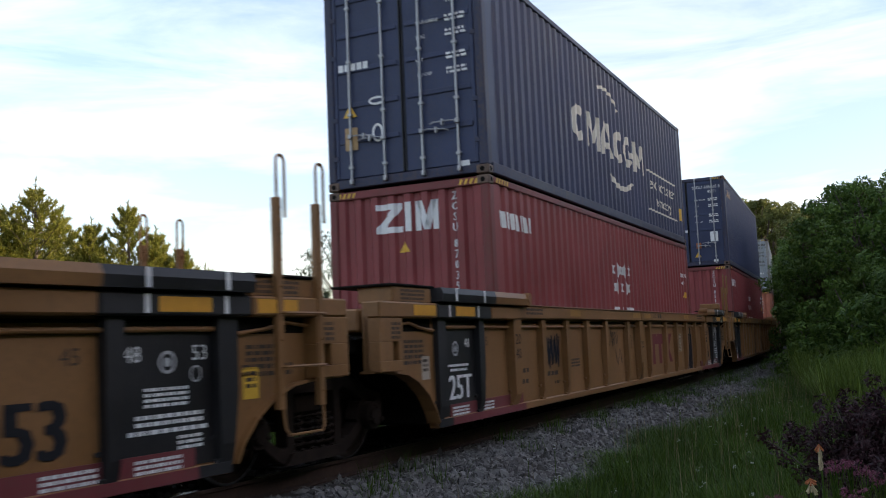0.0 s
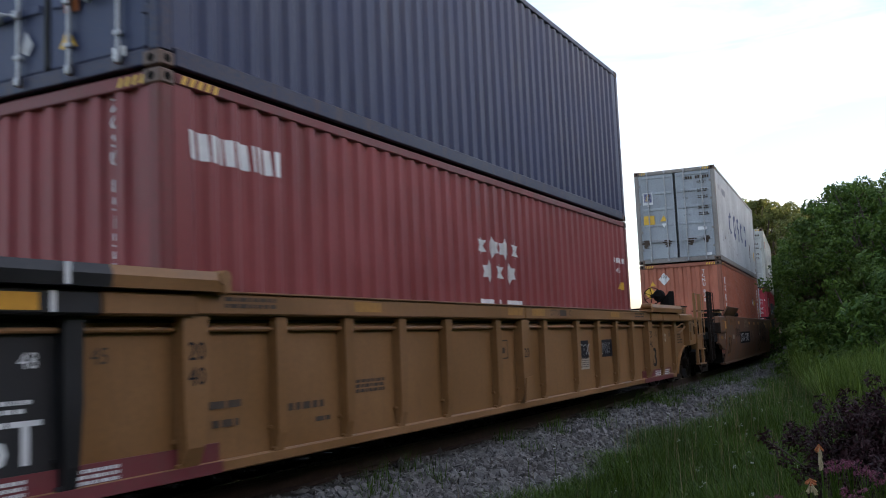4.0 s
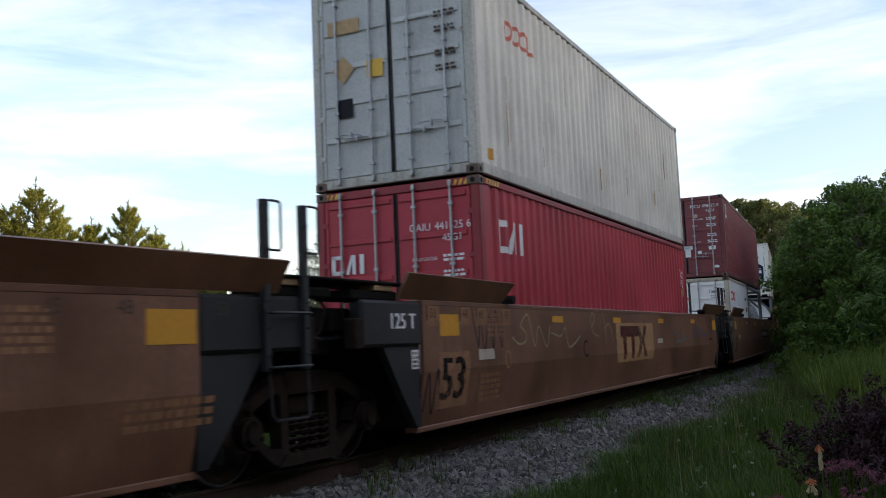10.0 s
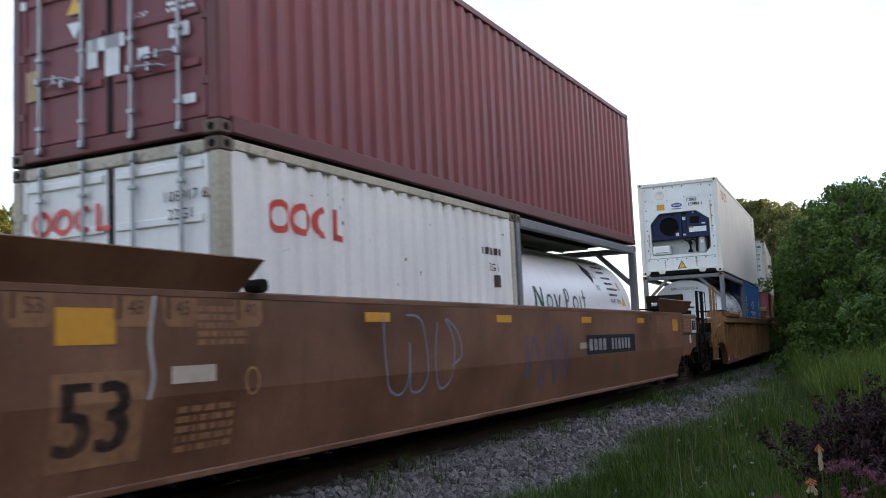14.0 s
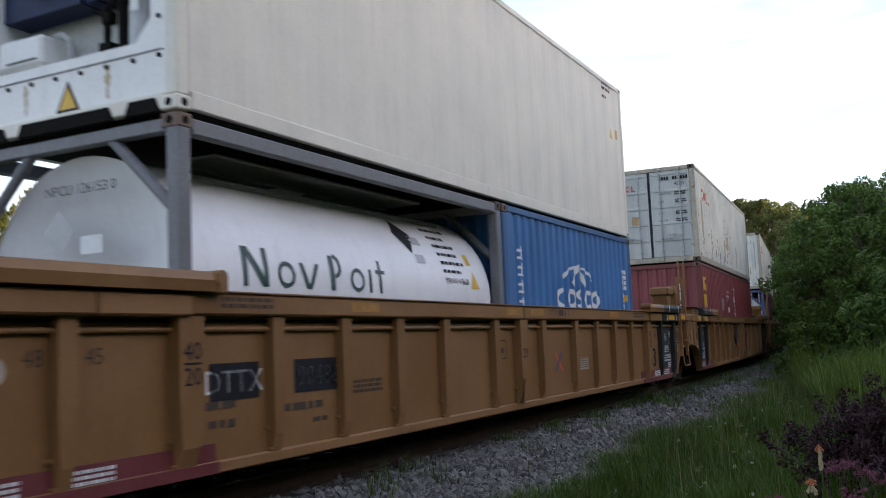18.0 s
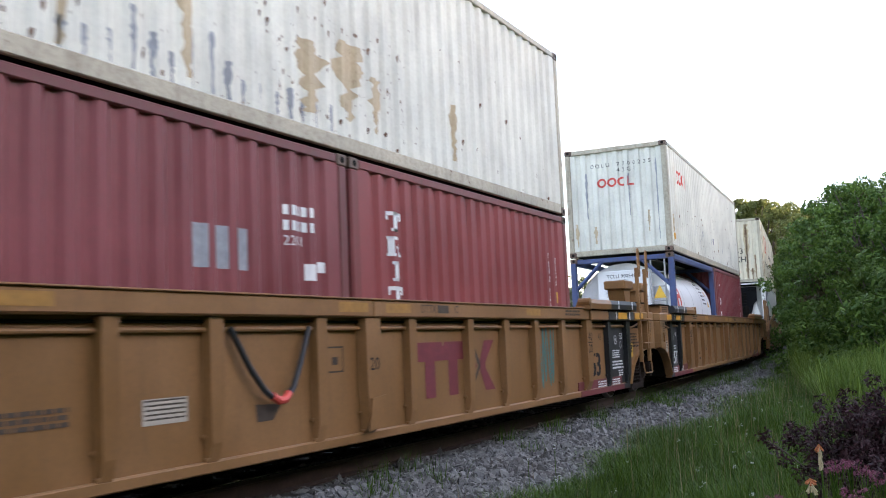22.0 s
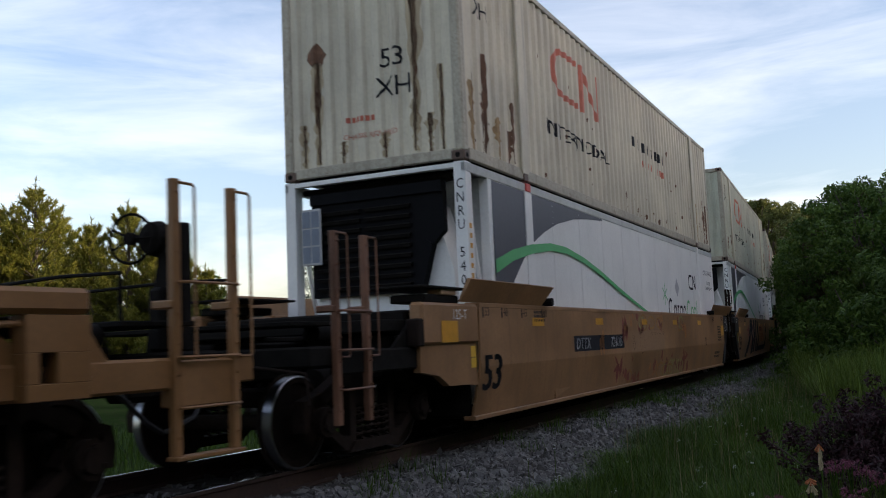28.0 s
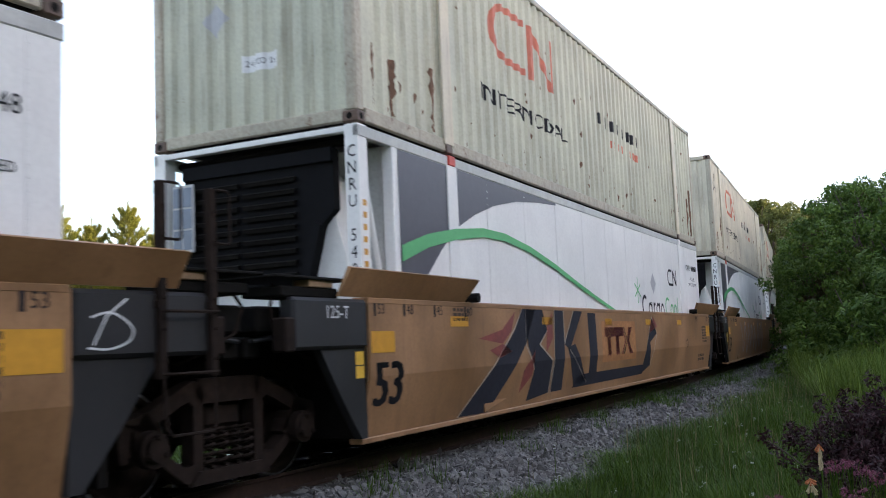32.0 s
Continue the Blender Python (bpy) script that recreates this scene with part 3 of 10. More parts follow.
                part("door_handle", lambda: Kit().path([(0, 0, 0), (0.10, -0.012, 0.012), (0.34, -0.012, 0.0), (0.40, 0, -0.02)], 0.010, 6).box(-0.03, -0.026, -0.035, 0.03, 0.026, 0.035, 0.01).box(0.20, -0.02, -0.045, 0.235, 0.026, 0.04, 0.006),
                     M["galv"], r, "", False, "handle", pose(0, doors_at * 0.02, 0.66 if fr < 0.5 else 0.73, 0, 3, 0) @ Matrix.Diagonal((1 if (s > 0) == (fr < 0.5) else -1, 1, 1, 1)))
            for z in (0.45, 1.0, H - 1.0, H - 0.45):
                part("hinge", lambda: Kit().box(-0.05, -0.015, -0.035, 0.05, 0.015, 0.035, 0.006), rm, leaf, "", False, "hinge", (s * (hw - 0.13), doors_at * 0.03, z))
    DETAIL[box.name] = (prof, eprof, hw, hl, H, face)
    return box


def side_mark(box, polys, mat, label="", name="marking"):
    prof, eprof, hw, hl, H, face = DETAIL[box.name]
    return marking(name, polys, box, mat, "x", hw - 0.012, prof, label)


def end_mark(box, polys, mat, label="", name="marking"):
    prof, eprof, hw, hl, H, face = DETAIL[box.name]
    if face == "wall":
        return marking(name, polys, box, mat, "y", -(hl - 0.03), eprof, label)
    return marking(name, polys, box, mat, "y", -(hl - 0.045) - 0.019, None, label, 0.026)


# ---- well cars ----
def rod_loop(y, z0, z1, w=0.13, r=0.014):
    k = Kit()
    n = 6
    pts = [(0, -w / 2, z0), (0, -w / 2, z1 - w / 2)]
    pts += [(0, -w / 2 * math.cos(math.pi * i / n), z1 - w / 2 + w / 2 * math.sin(math.pi * i / n)) for i in range(1, n)]
    pts += [(0, w / 2, z1 - w / 2), (0, w / 2, z0)]
    return k.path(pts, r, 6)


def stile(zlow, zpost):
    """A steel angle with bolt heads down its face."""
    k = Kit()
    k.box(-0.008, -0.034, zlow, 0.008, 0.034, zpost, 0.003).box(-0.05, -0.034, zlow, -0.008, -0.022, zpost, 0.003)
    z = zlow + 0.12
    while z < zpost - 0.05:
        k.tube((0.006, 0.006, z), (0.024, 0.006, z), 0.012, 6)
        z += 0.21
    return k


def rect_loop(z0, z1, w):
    """A grab iron bent out of one rod, standing beside a post."""
    return Kit().path([(0, 0, z0), (0, w - 0.02, z0), (0, w, z0 + 0.02), (0, w, z1 - 0.02), (0, w - 0.02, z1), (0, 0, z1)], 0.011, 6)


def ladder(car, mat, y0, y1, zlow, zpost, rungs, grab, x=1.50, foot=0.0):
    """Two angle stiles with rungs at a corner of a car. grab: ("loop", top) for hoops above the stiles,
    ("iron", low, high) for bent grab irons beside them. foot: height of a hanging stirrup, or 0."""
    s = 1 if x > 0 else -1
    for y in (y0, y1):
        part("ladder_post", lambda: stile(zlow, zpost), mat, car, "", False, ("lp", zlow, zpost), (x, y, 0))
        part("post_bracket", lambda: Kit().box(-0.20, -0.05, -0.03, 0.0, 0.05, 0.03, 0.01), mat, car, "", False, ("pbk", s), (x if s > 0 else x + 0.2, y, 1.42))
        if grab[0] == "loop":
            part("grab_loop", lambda: rod_loop(0, zpost - 0.16, grab[1], 0.10), mat, car, "", True, ("gl", zpost, grab[1]), (x + 0.02 * s, y + 0.01, 0))
        else:
            part("grab_iron", lambda: rect_loop(grab[1], grab[2], 0.13), mat, car, "", True, ("gi", grab[1], grab[2]), (x + 0.025, y + 0.02, 0))
    for z in rungs:
        part("rung", lambda: Kit().path([(0, y0, 0), (0.05 * s, y0 + 0.01, 0), (0.06 * s, y0 + 0.04, 0), (0.06 * s, y1 - 0.04, 0), (0.05 * s, y1 - 0.01, 0), (0, y1, 0)], 0.012, 6), mat, car, "", True, ("rung", y0, y1, s), (x, 0, z))
    if foot:
        part("stirrup", lambda: Kit().path([(0, y0, zlow + 0.05), (0.02, y0 + 0.01, foot + 0.05), (0.03, y0 + 0.05, foot), (0.03, y1 - 0.05, foot), (0.02, y1 - 0.01, foot + 0.05), (0, y1, zlow + 0.05)], 0.012, 6), mat, car, "", True, ("stirrup", y0, y1, zlow, foot), (x, 0, 0))


FENDER = [(8.34, 0.20), (8.40, 0.27), (8.47, 0.40), (8.62, 0.57), (8.85, 0.72), (9.07, 0.80), (9.40, 0.835)]


def fender(e):
    """The end plate of a side that sweeps up over the truck."""
    return [(e * y, z) for y, z in FENDER + [(9.72, 0.84), (9.72, 1.36), (8.34, 1.36)]]


def fender_rim(e, sx):
    """A narrow flange along the sweep of the end plate."""
    k = Kit()
    pts = FENDER[1:] + [(9.72, 0.84)]
    x0, x1 = sx * 1.30, sx * 1.455
    vs = []
    for y, z in pts:
        vs += [(x0, e * y, z - 0.012), (x1, e * y, z - 0.012), (x1, e * y, z + 0.012), (x0, e * y, z + 0.012)]
    fs = [(0, 1, 2, 3), tuple(4 * (len(pts) - 1) + q for q in (3, 2, 1, 0))]
    for i in range(len(pts) - 1):
        fs += [(4 * i + q, 4 * i + (q + 1) % 4, 4 * i + 4 + (q + 1) % 4, 4 * i + 4 + q) for q in range(4)]
    return k.add(vs, fs)


def hoses(e, n=3):
    """Slack air hoses under the platform."""
    k = Kit()
    for j in range(n):
        x = 1.24 + 0.05 * j
        k.path([(x, e * 8.5, 1.30 - 0.03 * j), (x, e * 8.9, 1.20 - 0.05 * j), (x, e * 9.25, 1.24 - 0.02 * j), (x - 0.1, e * 9.7, 1.16)], 0.017, 6)
    return k


def end_works(car, mat, e, coupled, brake=False, grime=None, ext=0.0):
    """What stands at an end of a unit: platform, centre sill, articulation or coupler."""
    s = lambda a, b: sorted((a * e, b * e))
    # grime only swaps in a darker material for platform and struts.
    low = grime or mat
    y0, y1 = s(8.40, 9.70)
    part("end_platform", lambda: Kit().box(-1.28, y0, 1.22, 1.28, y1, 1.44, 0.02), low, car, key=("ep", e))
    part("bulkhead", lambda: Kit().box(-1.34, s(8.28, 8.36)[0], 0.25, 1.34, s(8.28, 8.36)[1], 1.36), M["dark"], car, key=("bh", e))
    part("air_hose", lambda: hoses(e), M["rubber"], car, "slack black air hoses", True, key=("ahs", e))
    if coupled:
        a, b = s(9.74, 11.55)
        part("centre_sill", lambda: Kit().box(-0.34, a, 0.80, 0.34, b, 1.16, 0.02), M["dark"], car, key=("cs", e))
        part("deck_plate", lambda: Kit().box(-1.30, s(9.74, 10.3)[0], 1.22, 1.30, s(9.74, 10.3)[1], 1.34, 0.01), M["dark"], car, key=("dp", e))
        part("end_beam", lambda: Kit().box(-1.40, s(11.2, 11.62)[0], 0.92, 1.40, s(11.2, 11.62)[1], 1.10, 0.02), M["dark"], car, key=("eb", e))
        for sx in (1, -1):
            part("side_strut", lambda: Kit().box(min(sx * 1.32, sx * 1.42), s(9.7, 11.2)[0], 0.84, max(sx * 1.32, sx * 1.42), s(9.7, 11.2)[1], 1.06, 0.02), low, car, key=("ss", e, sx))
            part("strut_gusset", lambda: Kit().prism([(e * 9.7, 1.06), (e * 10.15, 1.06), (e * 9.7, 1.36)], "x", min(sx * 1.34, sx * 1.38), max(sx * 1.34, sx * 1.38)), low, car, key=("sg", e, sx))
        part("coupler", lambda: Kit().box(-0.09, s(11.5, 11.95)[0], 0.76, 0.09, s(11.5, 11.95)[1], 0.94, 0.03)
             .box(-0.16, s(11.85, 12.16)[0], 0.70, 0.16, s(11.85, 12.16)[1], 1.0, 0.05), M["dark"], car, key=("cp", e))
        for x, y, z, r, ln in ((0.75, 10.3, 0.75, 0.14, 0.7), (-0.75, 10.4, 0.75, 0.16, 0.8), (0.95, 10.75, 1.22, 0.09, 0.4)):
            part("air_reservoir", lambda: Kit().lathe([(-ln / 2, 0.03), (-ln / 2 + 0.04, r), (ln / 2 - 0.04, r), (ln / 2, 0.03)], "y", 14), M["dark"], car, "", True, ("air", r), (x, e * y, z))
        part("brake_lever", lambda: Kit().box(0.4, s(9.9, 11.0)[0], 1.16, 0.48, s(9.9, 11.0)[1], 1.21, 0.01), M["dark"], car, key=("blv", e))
        # An added dark block fills the near-black space between ladder and platform.
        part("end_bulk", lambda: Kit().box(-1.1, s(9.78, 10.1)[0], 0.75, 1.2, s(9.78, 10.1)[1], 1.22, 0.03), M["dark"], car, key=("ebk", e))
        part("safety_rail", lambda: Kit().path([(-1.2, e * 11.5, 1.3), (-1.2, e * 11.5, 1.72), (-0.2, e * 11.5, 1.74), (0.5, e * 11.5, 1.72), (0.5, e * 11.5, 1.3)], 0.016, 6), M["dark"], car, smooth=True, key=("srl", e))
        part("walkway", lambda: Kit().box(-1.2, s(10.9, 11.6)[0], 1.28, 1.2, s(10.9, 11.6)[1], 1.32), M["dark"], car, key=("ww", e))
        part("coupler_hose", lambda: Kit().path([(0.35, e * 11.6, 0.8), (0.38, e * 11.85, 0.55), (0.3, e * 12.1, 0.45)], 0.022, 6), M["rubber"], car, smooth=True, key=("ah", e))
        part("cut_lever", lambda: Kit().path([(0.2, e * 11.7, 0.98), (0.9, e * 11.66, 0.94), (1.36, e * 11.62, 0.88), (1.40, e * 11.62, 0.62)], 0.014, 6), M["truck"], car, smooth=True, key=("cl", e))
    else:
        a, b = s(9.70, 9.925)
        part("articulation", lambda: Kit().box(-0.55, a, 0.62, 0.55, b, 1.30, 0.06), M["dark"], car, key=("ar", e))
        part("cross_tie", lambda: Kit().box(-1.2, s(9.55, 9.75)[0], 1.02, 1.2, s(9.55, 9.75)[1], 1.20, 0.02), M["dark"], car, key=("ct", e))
    if brake:
        def wheel():
            k = Kit()
            n = 20
            ring = [(0.20 * math.cos(2 * math.pi * i / n), 0, 0.20 * math.sin(2 * math.pi * i / n)) for i in range(n + 1)]
            k.path(ring, 0.013, 6)
            for i in range(7):
                p = 2 * math.pi * i / 7
                k.tube((0, 0, 0), (0.195 * math.cos(p), 0, 0.195 * math.sin(p)), 0.010, 6)
            return k.tube((0, -0.04, 0), (0, 0.04, 0), 0.05, 10)
        part("hand_brake_stand", lambda: Kit().box(0.42, min(e * 11.15, e * 11.3), 1.1, 0.58, max(e * 11.15, e * 11.3), 1.62, 0.03).lathe([(e * 11.16, 0.05), (e * 11.18, 0.13), (e * 11.28, 0.15), (e * 11.34, 0.10)], "y", 16, (0.42, 0, 2.02))
             .box(0.66, min(e * 11.2, e * 11.3), 1.1, 0.78, max(e * 11.2, e * 11.3), 2.12, 0.02).prism([(0.3, 1.1), (0.66, 1.1), (0.66, 2.08), (0.46, 1.9)], "y", min(e * 11.24, e * 11.28), max(e * 11.24, e * 11.28)), M["dark"], car, key=("hb", e), at=(0, ext * e, 0))
        part("hand_brake_wheel", wheel, M["dark"], car, "", True, ("hw", e), pose(0.30, e * (11.10 + ext), 2.02, 0, 0, 12))


RIBS = (-8.30, -7.26, -6.20, -5.16, -4.15, -3.17, -2.15, -0.80, 0.0, 0.80, 2.15, 3.17, 4.15, 5.16, 6.20, 7.26, 8.30)


def rib(sx, wide):
    """A pressed channel, narrowing to its foot, with a drain notch and a bolt."""
    k = Kit()
    d = 1.49 if wide > 0.1 else 1.465
    n, m = wide, wide * 0.72
    vs = []
    for x, y0, z in ((1.37, n, 1.345), (d, n, 1.345), (d, n, 0.80), (d - 0.015, m, 0.42), (1.415, m, 0.27), (1.37, m, 0.27)):
        vs += [(sx * x, -y0, z), (sx * x, y0, z)]
    fs = [(2 * i, 2 * i + 1, 2 * i + 3, 2 * i + 2) for i in range(5)] + [(10, 11, 1, 0), tuple(range(0, 12, 2)), tuple(range(11, 0, -2))]
    k.add(vs, fs)
    if sx > 0:
        k.box(1.38, -m - 0.03, 0.285, 1.425, -m + 0.005, 0.315, 0.006).tube((1.38, -m - 0.035, 0.47), (1.41, -m - 0.035, 0.47), 0.018, 6)
    return k


def stencil_set(seed):
    """Rows of stencil writing too small to read."""
    return lambda u, v, w, h, n: bars(u, v, w, h, n, 0.65, seed + int(10 * abs(u)))


def ribbed_car(name, label, front_coupled=False, rear_coupled=False, seed=1, pedestals=0.0, fore=None, ext=0.0, mid=0.0, step=8.82, order=("20", "40"), rule=False):
    """A well unit with ribbed sides. Base at the rail head."""
    mat = M["wyellow"]
    car = thing(name, label, "well car", "well cars of the train")
    part("well_floor", lambda: Kit().box(-1.25, -8.2, 0.22, 1.25, 8.2, 0.30), M["dark"], car, key="floor")
    for sx in (1, -1):
        def ox(a, b):
            return sorted((sx * a, sx * b))
        x0, x1 = ox(1.36, 1.375)
        part("side_sheet", lambda: Kit().box(x0, -8.36, 0.24, x1, 8.36, 1.36), mat, car, key=("sh", sx))
        cx = ox(1.33, 1.50)
        for a, b in ((-6.20, -0.008), (0.008, 6.20)):
            part("top_chord", lambda: Kit().box(cx[0], a, 1.355, cx[1], b, 1.52, 0.015), mat, car, key=("tc", sx, a))
        part("chord_cap", lambda: Kit().box(ox(1.26, 1.515)[0], -6.2, 1.52, ox(1.26, 1.515)[1], 6.2, 1.535, 0.005), mat, car, key=("cap", sx))
        bx = ox(1.30, 1.42)
        part("bottom_chord", lambda: Kit().box(bx[0], -8.36, 0.20, bx[1], 8.36, 0.29, 0.012), mat, car, key=("bc", sx))
        if sx > 0:
            part("brake_pipe", lambda: Kit().tube((1.405, -8.2, 1.255), (1.405, 8.2, 1.255), 0.020, 8), mat, car, key="pipe", smooth=True)
            part("air_pipe", lambda: Kit().tube((1.393, -8.2, 1.315), (1.393, 8.2, 1.315), 0.012, 8), M["dark"], car, key="pipe2", smooth=True)
        for i, y in enumerate(RIBS):
            black = (i in (15, 16) and not rear_coupled) or (i in (0, 1) and not front_coupled)
            w = 0.13 if i in (2, 8, 14) else 0.10 if i in (0, 16) else 0.075
            part("rib", lambda: rib(sx, w), M["wblack"] if black else mat, car, key=("rib", sx, w), at=(0, y, 0))
        for e in (-1, 1):
            open_end = front_coupled if e < 0 else rear_coupled
            pm = mat if open_end else M["wblack"]
            def span(a, b):
                return min(e * a, e * b), max(e * a, e * b)
            part("fender_plate", lambda: Kit().prism(fender(e), "x", *ox(1.34, 1.40)), mat, car, key=("fp", sx, e))
            ex = ox(1.33, 1.525)
            for a, b, m in ((6.21, 7.08, mat), (7.09, 8.50, pm), (8.51, 9.72, mat)):
                part("end_chord", lambda: Kit().box(ex[0], span(a, b)[0], 1.345, ex[1], span(a, b)[1], 1.50, 0.015), m, car, key=("ec", sx, e, a))
            gx = ox(1.34, 1.575)
            for a, b, m in ((6.02, 7.06, mat), (7.06, 8.48, pm)):
                part("container_guide", lambda: Kit().prism([(gx[0], 1.52), (gx[1] if sx > 0 else gx[1], 1.52), (ox(1.37, 1.59)[1], 1.60), (ox(1.40, 1.56)[1], 1.665), (ox(1.40, 1.56)[0], 1.665), (ox(1.37, 1.59)[0], 1.60)], "y", *span(a, b)),
                     m, car, "black container guide" if m is not mat else "", key=("cg", sx, e, a))
            part("guide_swivel", lambda: Kit().tube((ox(1.42, 1.60)[0], 0, 1.62), (ox(1.42, 1.60)[1], 0, 1.62), 0.06, 10).box(ox(1.38, 1.60)[0], -0.03, 1.50, ox(1.38, 1.60)[1], 0.07, 1.60, 0.015), mat, car, "worn guide pivot", key=("gs", sx), at=(0, e * 5.99, 0))
            part("guide_rest", lambda: Kit().box(ox(1.30, 1.46)[0], span(6.2, 8.5)[0], 1.49, ox(1.30, 1.46)[1], span(6.2, 8.5)[1], 1.525, 0.005), M["dark"], car, key=("gr", sx, e))
            part("platform_box", lambda: Kit().box(ox(1.08, 1.47)[0], span(8.54, 9.36)[0], 1.50, ox(1.08, 1.47)[1], span(8.54, 9.36)[1], 1.655, 0.012), mat, car, "tan platform box with stencils", key=("pb", sx, e))
            part("platform_lid", lambda: Kit().box(ox(0.80, 1.49)[0], span(8.5, 9.42)[0], 1.657, ox(0.80, 1.49)[1], span(8.5, 9.42)[1], 1.68, 0.006), M["dark"], car, "dark rubbed lid plate", key=("pl", sx, e))
            pin = 1.36, 1.525
            def end_post():
                k = Kit()
                a, b = span(9.28, 9.72)
                c = e * 9.42
                for u0, u1, z0, z1 in ((a, b, 1.12, 1.34), (a, b, 0.84, 0.94), (a, c - 0.055, 0.94, 1.12), (c + 0.055, b, 0.94, 1.12)):
                    k.box(ox(*pin)[0], u0, z0, ox(*pin)[1], u1, z1, 0.004)
                return k
            part("end_post", end_post, mat, car, "end post with an oblong hole", key=("po", sx, e))
            # A near-black plug puts shade into the post's oblong hole.
            part("post_pocket", lambda: Kit().box(ox(1.37, 1.43)[0], e * 9.42 - 0.054, 0.94, ox(1.37, 1.43)[1], e * 9.42 + 0.054, 1.12, 0.004), M["dark"], car, key=("ph", sx, e))
            if not open_end:
                part("black_panel", lambda: Kit().box(ox(1.375, 1.384)[0], span(7.22, 8.34)[0], 0.30, ox(1.375, 1.384)[1], span(7.22, 8.34)[1], 1.345, 0.002), M["wblack"], car, "black stencil panel", key=("bp", sx, e))
                part("black_foot", lambda: Kit().box(ox(1.42, 1.424)[0], span(8.02, 8.36)[0], 0.205, ox(1.42, 1.424)[1], span(8.02, 8.36)[1], 0.288, 0.001), M["wblack"], car, key=("bft", sx, e))
            part("red_stripe", lambda: Kit().box(ox(1.42, 1.426)[0], span(5.86, 8.02)[0], 0.205, ox(1.42, 1.426)[1], span(5.86, 8.02)[1], 0.287, 0.001)
                 .box(ox(1.376, 1.390)[0], span(5.86, 8.02)[0], 0.287, ox(1.376, 1.390)[1], span(5.86, 8.02)[1], 0.42, 0.001), M["wred"], car, "faded red stripe", key=("rs", sx, e))
    end_works(car, mat, -1, front_coupled)
    end_works(car, mat, 1, rear_coupled, rear_coupled, None, ext)
    if rear_coupled:
        b = ext * 1.1 - mid
        ladder(car, mat, 10.57 + b, 11.13 + b, 0.40, 2.0 + ext * 0.42, (0.72, 1.06, 1.57), ("iron", 1.05, 1.97 + ext * 0.42), 1.45)
        part("step_box", Kit().box(1.30, 10.55 + b, 0.72, 1.44, 11.12 + b, 1.04, 0.012).box(1.38, 10.52 + b, 0.37, 1.50, 11.17 + b, 0.40, 0.006), mat, car, "tan step box under the ladder")
        part("side_sill", Kit().box(1.34, 9.72, 0.86, 1.40, 11.3 + ext, 1.06, 0.015), mat, car)
        if ext:
            part("end_extension", Kit().box(1.33, 9.73, 1.345, 1.525, 9.74 + ext, 1.50, 0.03), mat, car, "rounded end of the side beam")
            k = Kit().box(1.36, 9.98, 1.12, 1.51, 9.74 + ext, 1.34, 0.004).box(1.36, 9.98, 0.84, 1.51, 9.74 + ext, 0.94, 0.004).box(1.36, 9.98, 0.94, 1.51, 10.07, 1.12, 0.004).box(1.36, 10.19, 0.94, 1.51, 9.74 + ext, 1.12, 0.004)
            part("end_post", k.prism([(9.74 + ext, 1.34), (10.0 + ext, 0.98), (10.0 + ext, 0.86), (9.74 + ext, 0.86)], "x", 1.38, 1.41), mat, car, "end post with an oblong hole")
            # The same shade plug for the hole of the longer end.
            part("post_pocket", Kit().box(1.37, 10.07, 0.94, 1.42, 10.19, 1.12, 0.004), M["dark"], car)
        part("bent_pipe", Kit().path([(1.44, 8.2, 1.10), (1.44, 8.75, 1.10), (1.44, 9.3, 1.24), (1.46, 9.75, 1.28), (1.44, 10.1, 1.30), (1.42, 10.35, 1.24)], 0.022, 8), mat, car, smooth=True)
    else:
        ladder(car, mat, step, step + 0.51, 0.62, 2.29, (0.95, 1.37), ("loop", 2.63), 1.53, 0.42)
    if front_coupled:
        b = -mid
        ladder(car, mat, -11.14 + b, -10.56 + b, 0.42, 2.26, (0.72, 1.06), ("iron", 0.80, 2.24), 1.45)
        part("step_box", Kit().box(1.30, -11.12 + b, 0.72, 1.44, -10.58 + b, 1.04, 0.012).box(1.38, -11.17 + b, 0.40, 1.50, -10.54 + b, 0.425, 0.006), mat, car, "tan step box under the ladder")
        part("bent_pipe", Kit().path([(1.44, -8.5, 1.20), (1.44, -9.2, 1.24), (1.46, -9.7, 1.30), (1.44, -10.2, 1.22), (1.42, -10.5, 1.24)], 0.022, 8), mat, car, smooth=True)
    else:
        ladder(car, mat, -9.50, -8.92, 0.62, 2.29, (0.95, 1.37), ("loop", 2.63), -1.53)
    if pedestals:
        for x in (1.08, -0.95):
            pb = part("pedestal_box", lambda: Kit().box(x - 0.20, -0.26, 1.93, x + 0.20, 0.26, 2.09, 0.02), mat, car, "tan pedestal box", key=("pbx", x), at=(0, pedestals, 0))
            part("pedestal_foot", lambda: Kit().prism([(-0.10, 1.66), (0.12, 1.66), (0.20, 1.93), (-0.20, 1.93)], "x", x - 0.15, x + 0.15), mat, pb, key=("pft", x))
    if fore == "box":
        for x in (1.05, -0.95):
            pb = part("pedestal_box", lambda: Kit().box(x - 0.20, -0.26, 1.93, x + 0.20, 0.26, 2.09, 0.02), mat, car, "tan pedestal box", key=("pbx", x), at=(0, -9.66, 0))
